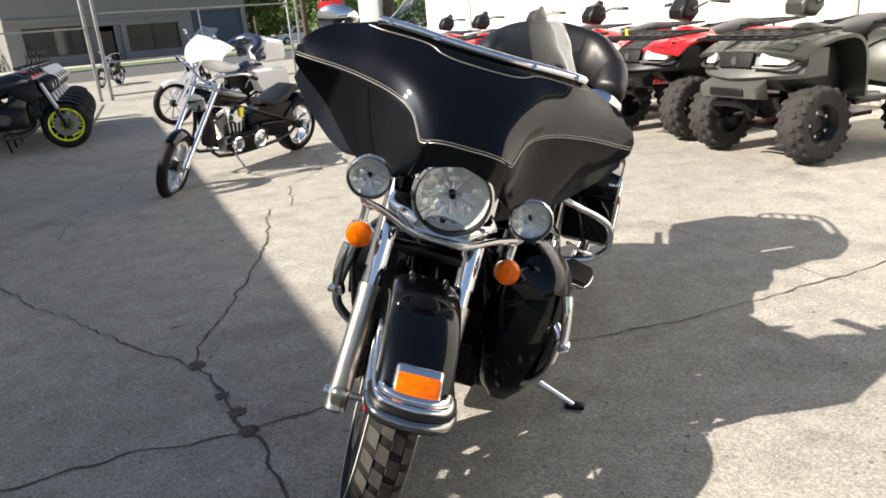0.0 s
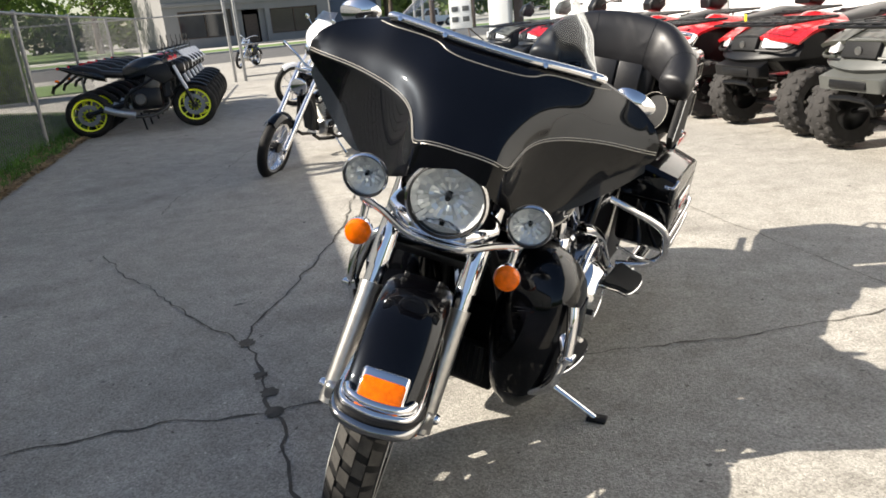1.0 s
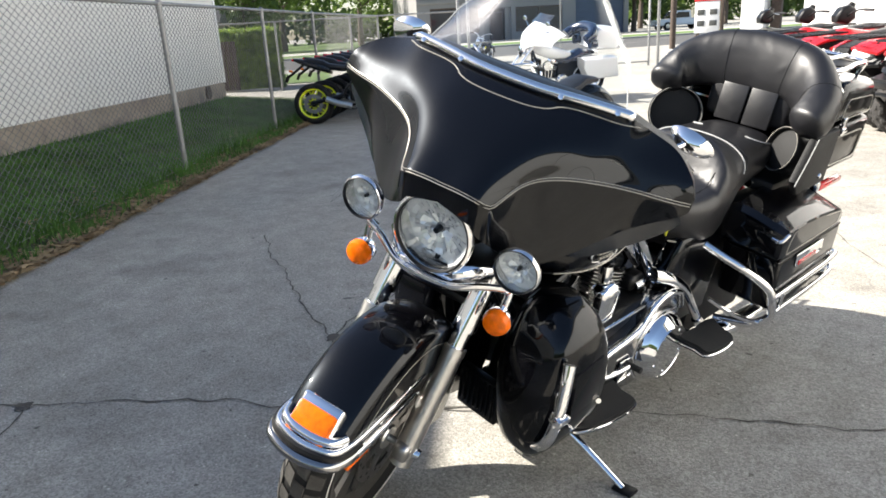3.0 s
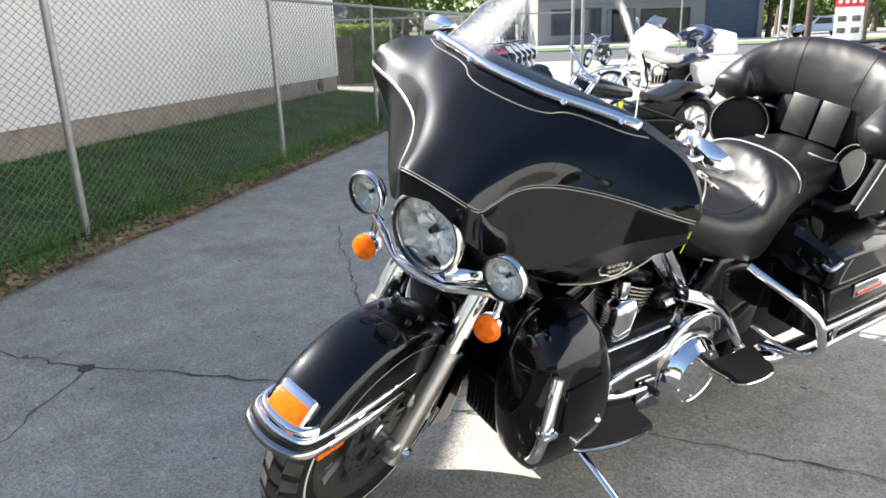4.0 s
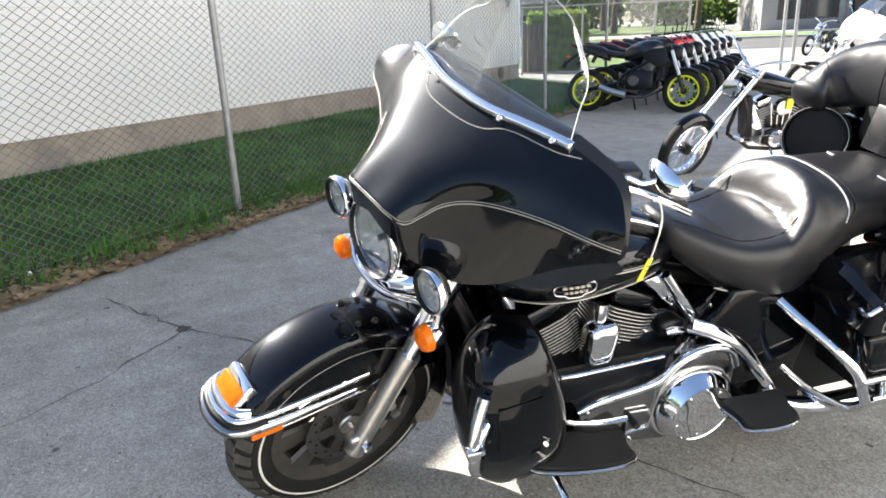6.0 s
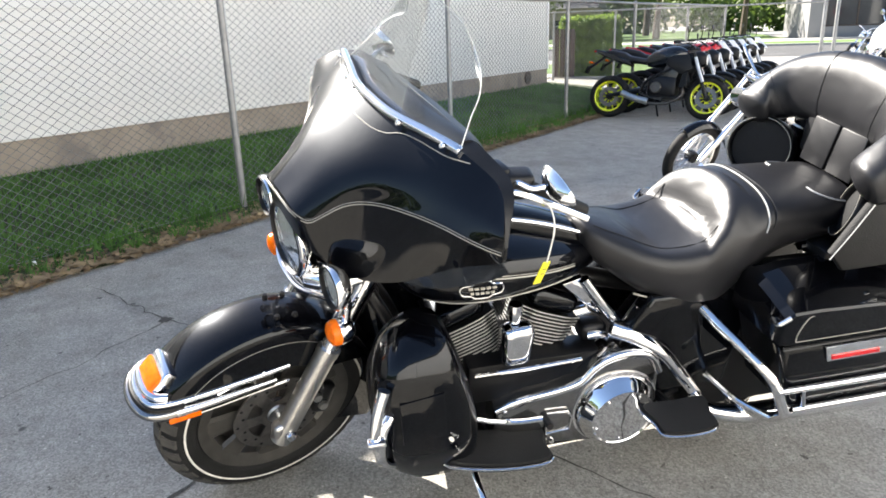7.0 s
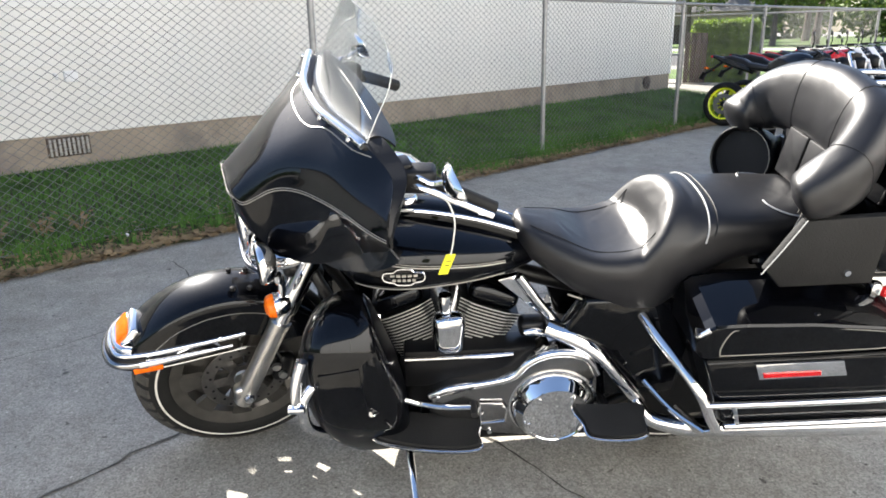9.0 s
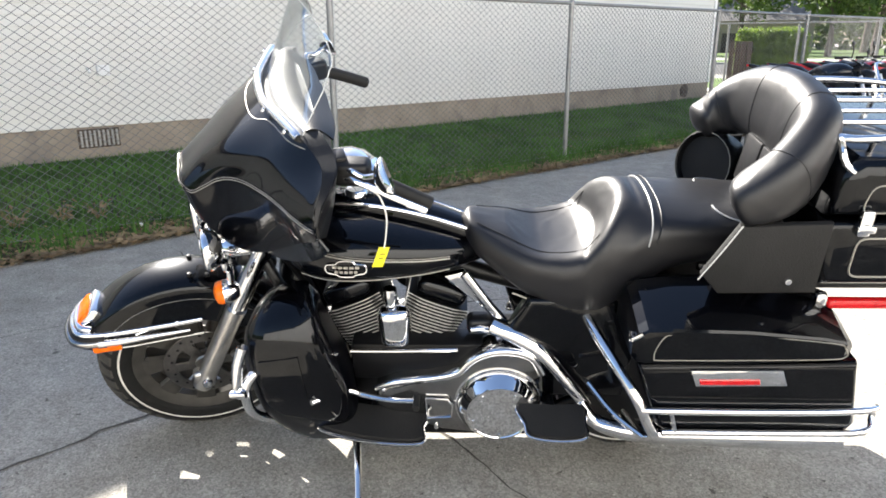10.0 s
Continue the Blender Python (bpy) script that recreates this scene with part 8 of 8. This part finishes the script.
    loft(st, [ring_section(x, hw, zt, zb, (zt + zb) / 2, 16, 2.8) for x, hw, zt, zb in ((b - 0.05, 0.08, 0.80, 0.74), (b + 0.18, 0.13, 0.84, 0.72), (b + 0.33, 0.17, 0.78, 0.66), (b + 0.52, 0.16, 0.71, 0.62), (b + 0.68, 0.08, 0.74, 0.66))])
    p("seat", st, "leather" if not bags else "blue_paint", None, "low black seat" if not bags else "dark blue seat")
    p("engine_case", box(0.40, 0.26, 0.20, 0.06, at(0.02, 0, 0.32), 3), "alloy", None, "polished engine case")
    for k in range(4):
        p("pushrod_tube", tube([(-0.04 + 0.05 * k, 0.10, 0.40), (-0.07 + 0.075 * k, 0.09, 0.66)], 0.009, 6, 1), "chrome")
    p("engine_block", box(0.34, 0.2, 0.2, 0.05, at(0.02, 0, 0.45), 2), "satin")
    p("rear_cradle", prism([(b + 0.1, 0.40), (b + 0.2, 0.66), (b + 0.55, 0.66), (-0.15, 0.60), (-0.18, 0.34), (b + 0.4, 0.26)], -0.11, 0.11, 0.03, 2), "satin", None, "black frame covers and oil tank")
    p("radiator_block", box(0.06, 0.2, 0.42, 0.02, at(neck.x - 0.14, 0, 0.52) @ Matrix.Rotation(radians(8), 4, "Y"), 2), "satin")
    for an in (-22, 22):
        cm = at(0.05 - an * 0.003, 0, 0.42) @ Matrix.Rotation(radians(-an), 4, "Y")
        cy = p("cylinder", box(0.11, 0.12, 0.26, 0.02, cm @ at(0, 0, 0.12), 2), "satin")
        for i in range(8):
            p("fin", box(0.15, 0.16, 0.008, 0.003, cm @ at(0, 0, 0.03 + 0.024 * i), 1), "fin", cy)
        p("rocker_cover", box(0.14, 0.16, 0.06, 0.02, cm @ at(0, 0, 0.26), 2), "chrome", cy)
    pr = lathe([(0, 0.05), (0.09, 0.045), (0.115, 0.02), (0.12, 0), (0, 0)], 28)
    pr.transform(at(-0.24, 0.13, 0.36) @ TO_Y)
    p("primary_cover", pr, "chrome" if bags else "satin", None, "round primary cover")
    ac = lathe([(0, 0.05), (0.07, 0.045), (0.085, 0), (0, 0)], 24)
    ac.transform(at(0.06, 0.12, 0.62) @ TO_Y)
    p("horn_cover", ac, "chrome")
    p("gearbox", box(0.26, 0.2, 0.2, 0.04, at(-0.30, 0, 0.38), 2), "satin")
    if not bags:
        pc = p("primary_case", prism([(0.22, 0.28), (0.20, 0.40), (0.08, 0.44), (-0.14, 0.41), (-0.30, 0.45), (-0.42, 0.40), (-0.42, 0.28), (-0.28, 0.22), (0.08, 0.21)], 0.12, 0.17, 0.025, 3), "satin", None, "black primary case")
        for x, r in ((0.08, 0.085), (-0.27, 0.10)):
            rb = lathe([(0, 0.022), (r * 0.55, 0.020), (r * 0.62, 0.012), (r * 0.8, 0.024), (r, 0.012), (r * 1.04, 0), (0, 0)], 28)
            rb.transform(at(x, 0.17, 0.32) @ TO_Y)
            p("case_cover", rb, "chrome", pc, "round chrome case cover")
        p("belt_guard", tube([(-0.30, 0.16, 0.47), (-0.60, 0.15, 0.45), (b + 0.10, 0.14, 0.40)], 0.016, 8, 4), "satin")
        p("frame_rail", tube([(neck.x - 0.10, 0.06, 0.80), (-0.10, 0.13, 0.68), (-0.45, 0.15, 0.56), (b + 0.05, 0.15, 0.36)], 0.017, 8, 5), "satin")
        p("shift_linkage", tube([(0.30, 0.20, 0.36), (0.02, 0.20, 0.39), (-0.20, 0.19, 0.40)], 0.006, 6, 2), "chrome")
    p("side_stand", tube([(0.12, 0.13, 0.24), (0.10, 0.30, 0.065)], 0.013, 8, 1), "chrome")
    if steer:
        turn = at(neck.x + 0.12, 0, 0) @ Matrix.Rotation(radians(steer), 4, (Vector((-0.45, 0, 1))).normalized()) @ at(-neck.x - 0.12, 0, 0)
        for o in q.children_recursive:
            base = o.name.split(".")[0]
            top = o
            while top.parent is not q:
                top = top.parent
            tb_ = top.name.split(".")[0]
            if tb_ in ("fork_leg", "triple_clamp", "front_fender", "head_lamp", "handlebar") or (tb_ == "wheel" and top.data.vertices[0].co.x > 0):
                o.data.transform(turn)
    if batwing:
        fx = neck.x + 0.16
        def bw(u, v):
            t = u * 2 - 1
            return (fx - 0.26 * abs(t) ** 1.6 - 0.24 * v + 0.07 * math.sin(v * 3.1), 0.50 * t, 0.88 + 0.42 * v - 0.05 * t * t + (0.14 * abs(t) ** 1.5 + 0.06 * math.sin(abs(t) * 3.1)) * (1 - v) - 0.10 * v * abs(t) ** 3)
        fa = p("fairing", sheet(bw, 24, 12, 0.012), batwing, None, "white batwing fairing")
        p("windshield", sheet(lambda u, v: (fx - 0.22 - 0.14 * v - 0.06 * (2 * u - 1) ** 2, 0.27 * (2 * u - 1) * (1 - 0.2 * v), 1.28 + 0.14 * v), 12, 4, 0.006), "screen", fa, "clear low windshield")
        for s in (1, -1):
            p("saddlebag", prism([(b + 0.30, 0.62), (b + 0.36, 0.74), (b - 0.30, 0.74), (b - 0.36, 0.42), (b + 0.24, 0.40)], 0.20 * s, 0.42 * s, 0.03, 3), "white_paint", None, "white hard saddlebag")
            p("leg_guard", tube([(neck.x - 0.08, 0.1 * s, 0.66), (neck.x, 0.36 * s, 0.60), (neck.x, 0.38 * s, 0.42), (neck.x - 0.1, 0.12 * s, 0.28)], 0.018, 8, 4), "chrome")
            po = lathe([(0, 0.02), (0.07, 0.02), (0.085, 0.0), (0.07, -0.1), (0, -0.1)], 20)
            po.transform(at(b + 0.14, 0.25 * s, 0.94) @ TO_X)
            p("speaker_pod", po, "blue_paint", None, "dark blue speaker pod")
        tr = p("trunk", prism([(b + 0.06, 0.86), (b + 0.06, 1.10), (b - 0.02, 1.18), (b - 0.36, 1.16), (b - 0.42, 0.90), (b - 0.36, 0.84)], -0.27, 0.27, 0.05, 3), "white_paint", None, "white top trunk")
        br = bmesh.new()
        tube_into(br, [(b + 0.28, 0.33, 1.02), (b + 0.16, 0.31, 1.10), (b + 0.07, 0.15, 1.17), (b + 0.06, 0, 1.18), (b + 0.07, -0.15, 1.17), (b + 0.16, -0.31, 1.10), (b + 0.28, -0.33, 1.02)], 0.085, 12, 4)
        p("backrest", br, "blue_paint", tr, "dark blue padded backrest")
    else:
        p("yellow_tag", box(0.06, 0.01, 0.10, 0.002, at(0.02, 0.18, 0.66)), "yellow", None, "yellow paper tag")
    return q


def stand_at(front, rear, lean=-9.0):
    f, r_ = Vector((*front, 0)), Vector((*rear, 0))
    d = (f - r_).normalized()
    c = (f + r_) / 2
    return Matrix.Translation(c) @ Matrix.Rotation(math.atan2(d.y, d.x), 4, "Z") @ Matrix.Rotation(radians(lean), 4, "X"), (f - r_).length


cm, wl = stand_at((-3.68, 5.98), (-2.94, 8.02))
cruiser(cm, wl, "paint", "long black chopper motorcycle with raked chrome forks", steer=26)
cm, wl = stand_at((-6.26, 11.32), (-5.31, 12.82))
cruiser(cm @ Matrix.Scale(1.12, 4), wl / 1.12, "white_paint", "white touring motorcycle with dark blue seat and trunk", "bagger_motorcycle", "white_paint", True)
cm, wl = stand_at((-15.2, 23.0), (-15.5, 24.6))
cruiser(cm, 1.6, "blue_paint", "dark cruiser motorcycle standing beyond the gate", "cruiser_motorcycle")


def pickup(m):
    t = thing("pickup_truck", m, "white parked pickup truck across the street", "truck")
    def p(name, bm, mt, par=None, lab=""):
        return part(name, bm, M[mt], par or t, lab)
    bd = p("body", prism([(-2.8, 0.45), (-2.8, 1.0), (0.0, 1.02), (1.3, 1.05), (2.55, 0.98), (2.8, 0.85), (2.85, 0.45)], -0.95, 0.95, 0.07, 3), "white_paint")
    cb = p("cab", prism([(-0.75, 1.0), (-0.62, 1.75), (0.75, 1.78), (1.45, 1.04)], -0.85, 0.85, 0.06, 3), "white_paint")
    for s in (1, -1):
        p("side_window", prism([(-0.55, 1.12), (-0.46, 1.62), (0.66, 1.65), (1.12, 1.12)], 0.852 * s, 0.862 * s, 0.004, 1), "dark_glass", cb)
        for x in (-1.75, 1.75):
            w = lathe([(0, 0.13 * s), (0.22, 0.12 * s), (0.24, 0.14 * s), (0.38, 0.13 * s), (0.40, 0.08 * s), (0.40, -0.1 * s), (0, -0.1 * s)], 28)
            w.transform(at(x, 0.86 * s, 0.40) @ TO_Y)
            wo = p("wheel", w, "rubber")
            h = lathe([(0, 0.15 * s), (0.2, 0.138 * s), (0.2, 0.1 * s), (0, 0.1 * s)], 20)
            h.transform(at(x, 0.86 * s, 0.40) @ TO_Y)
            p("rim", h, "alloy", wo)
        p("head_lamp", box(0.1, 0.3, 0.2, 0.03, at(2.8, 0.7 * s, 0.82)), "lens", bd)
    p("windscreen", prism([(0.86, 1.70), (0.88, 1.72), (1.44, 1.10), (1.42, 1.08)], -0.75, 0.75, 0.003, 1), "dark_glass", cb)
    p("bumper", box(0.15, 1.9, 0.2, 0.04, at(2.9, 0, 0.5)), "chrome", bd)
    p("truck_bed", box(1.8, 1.5, 0.03, 0.005, at(-1.8, 0, 1.03)), "plastic", bd)
    return t


pickup(Matrix.Translation(street(31.8, 45, 0.0)) @ Matrix.Rotation(math.atan2(GD.y, GD.x) + math.pi, 4, "Z"))

# dry weeds and a paper scrap at the lawn's edge
for wx, wy, seed in ((-3.66, -0.22, 1), (-3.78, 0.02, 2), (-3.5, -0.5, 3)):
    rw = random.Random(seed)
    b = bmesh.new()
    for k in range(26):
        a, ln = rw.uniform(0, 6.28), rw.uniform(0.08, 0.24)
        e = Vector((math.cos(a) * ln * 0.5, math.sin(a) * ln * 0.5, ln * rw.uniform(0.5, 1.0)))
        tube_into(b, [(e.x * 0.1, e.y * 0.1, 0), e * 0.55 + Vector((0, 0, 0.03)), e], (0.004, 0.0015), 4, 2)
        q = e
        sd = Vector((-math.sin(a), math.cos(a), 0.2)) * 0.014
        up_ = Vector((math.cos(a) * 0.03, math.sin(a) * 0.03, rw.uniform(-0.02, 0.02)))
        b.faces.new([b.verts.new(v) for v in (q - up_, q - sd, q + up_, q + sd)])
    solid("dry_weed", b, M["dry"], at(wx, wy, 0.01), "dead brown weed with curled leaves at the lawn's edge", "weed")
ps = bmesh.new()
loft(ps, [[(-0.04, -0.03, 0), (0.03, -0.04, 0.012), (0.05, 0.03, 0.03), (-0.03, 0.04, 0.01)], [(-0.035, -0.03, 0.02), (0.03, -0.03, 0.035), (0.045, 0.025, 0.045), (-0.03, 0.035, 0.03)]])
solid("paper_scrap", ps, M["paper"], at(-5.05, -1.07, 0.14), "crumpled white paper scrap lying in the grass", "litter")

# plastic bottle and scraps at the lawn's edge
bo = lathe([(0, 0), (0.03, 0), (0.034, 0.01), (0.034, 0.13), (0.03, 0.15), (0.014, 0.18), (0.014, 0.2), (0, 0.2)], 18)
bot = thing("plastic_bottle", Matrix.Translation((-3.66, 0.55, 0.04)) @ Matrix.Rotation(radians(88), 4, "Y") @ Matrix.Rotation(radians(40), 4, "X"), "crushed clear plastic bottle lying by the grass", "bottle")
part("bottle_body", bo, M["screen"], bot)
part("cap", lathe([(0, 0.198), (0.016, 0.198), (0.016, 0.215), (0, 0.215)], 14), M["white_paint"], bot)
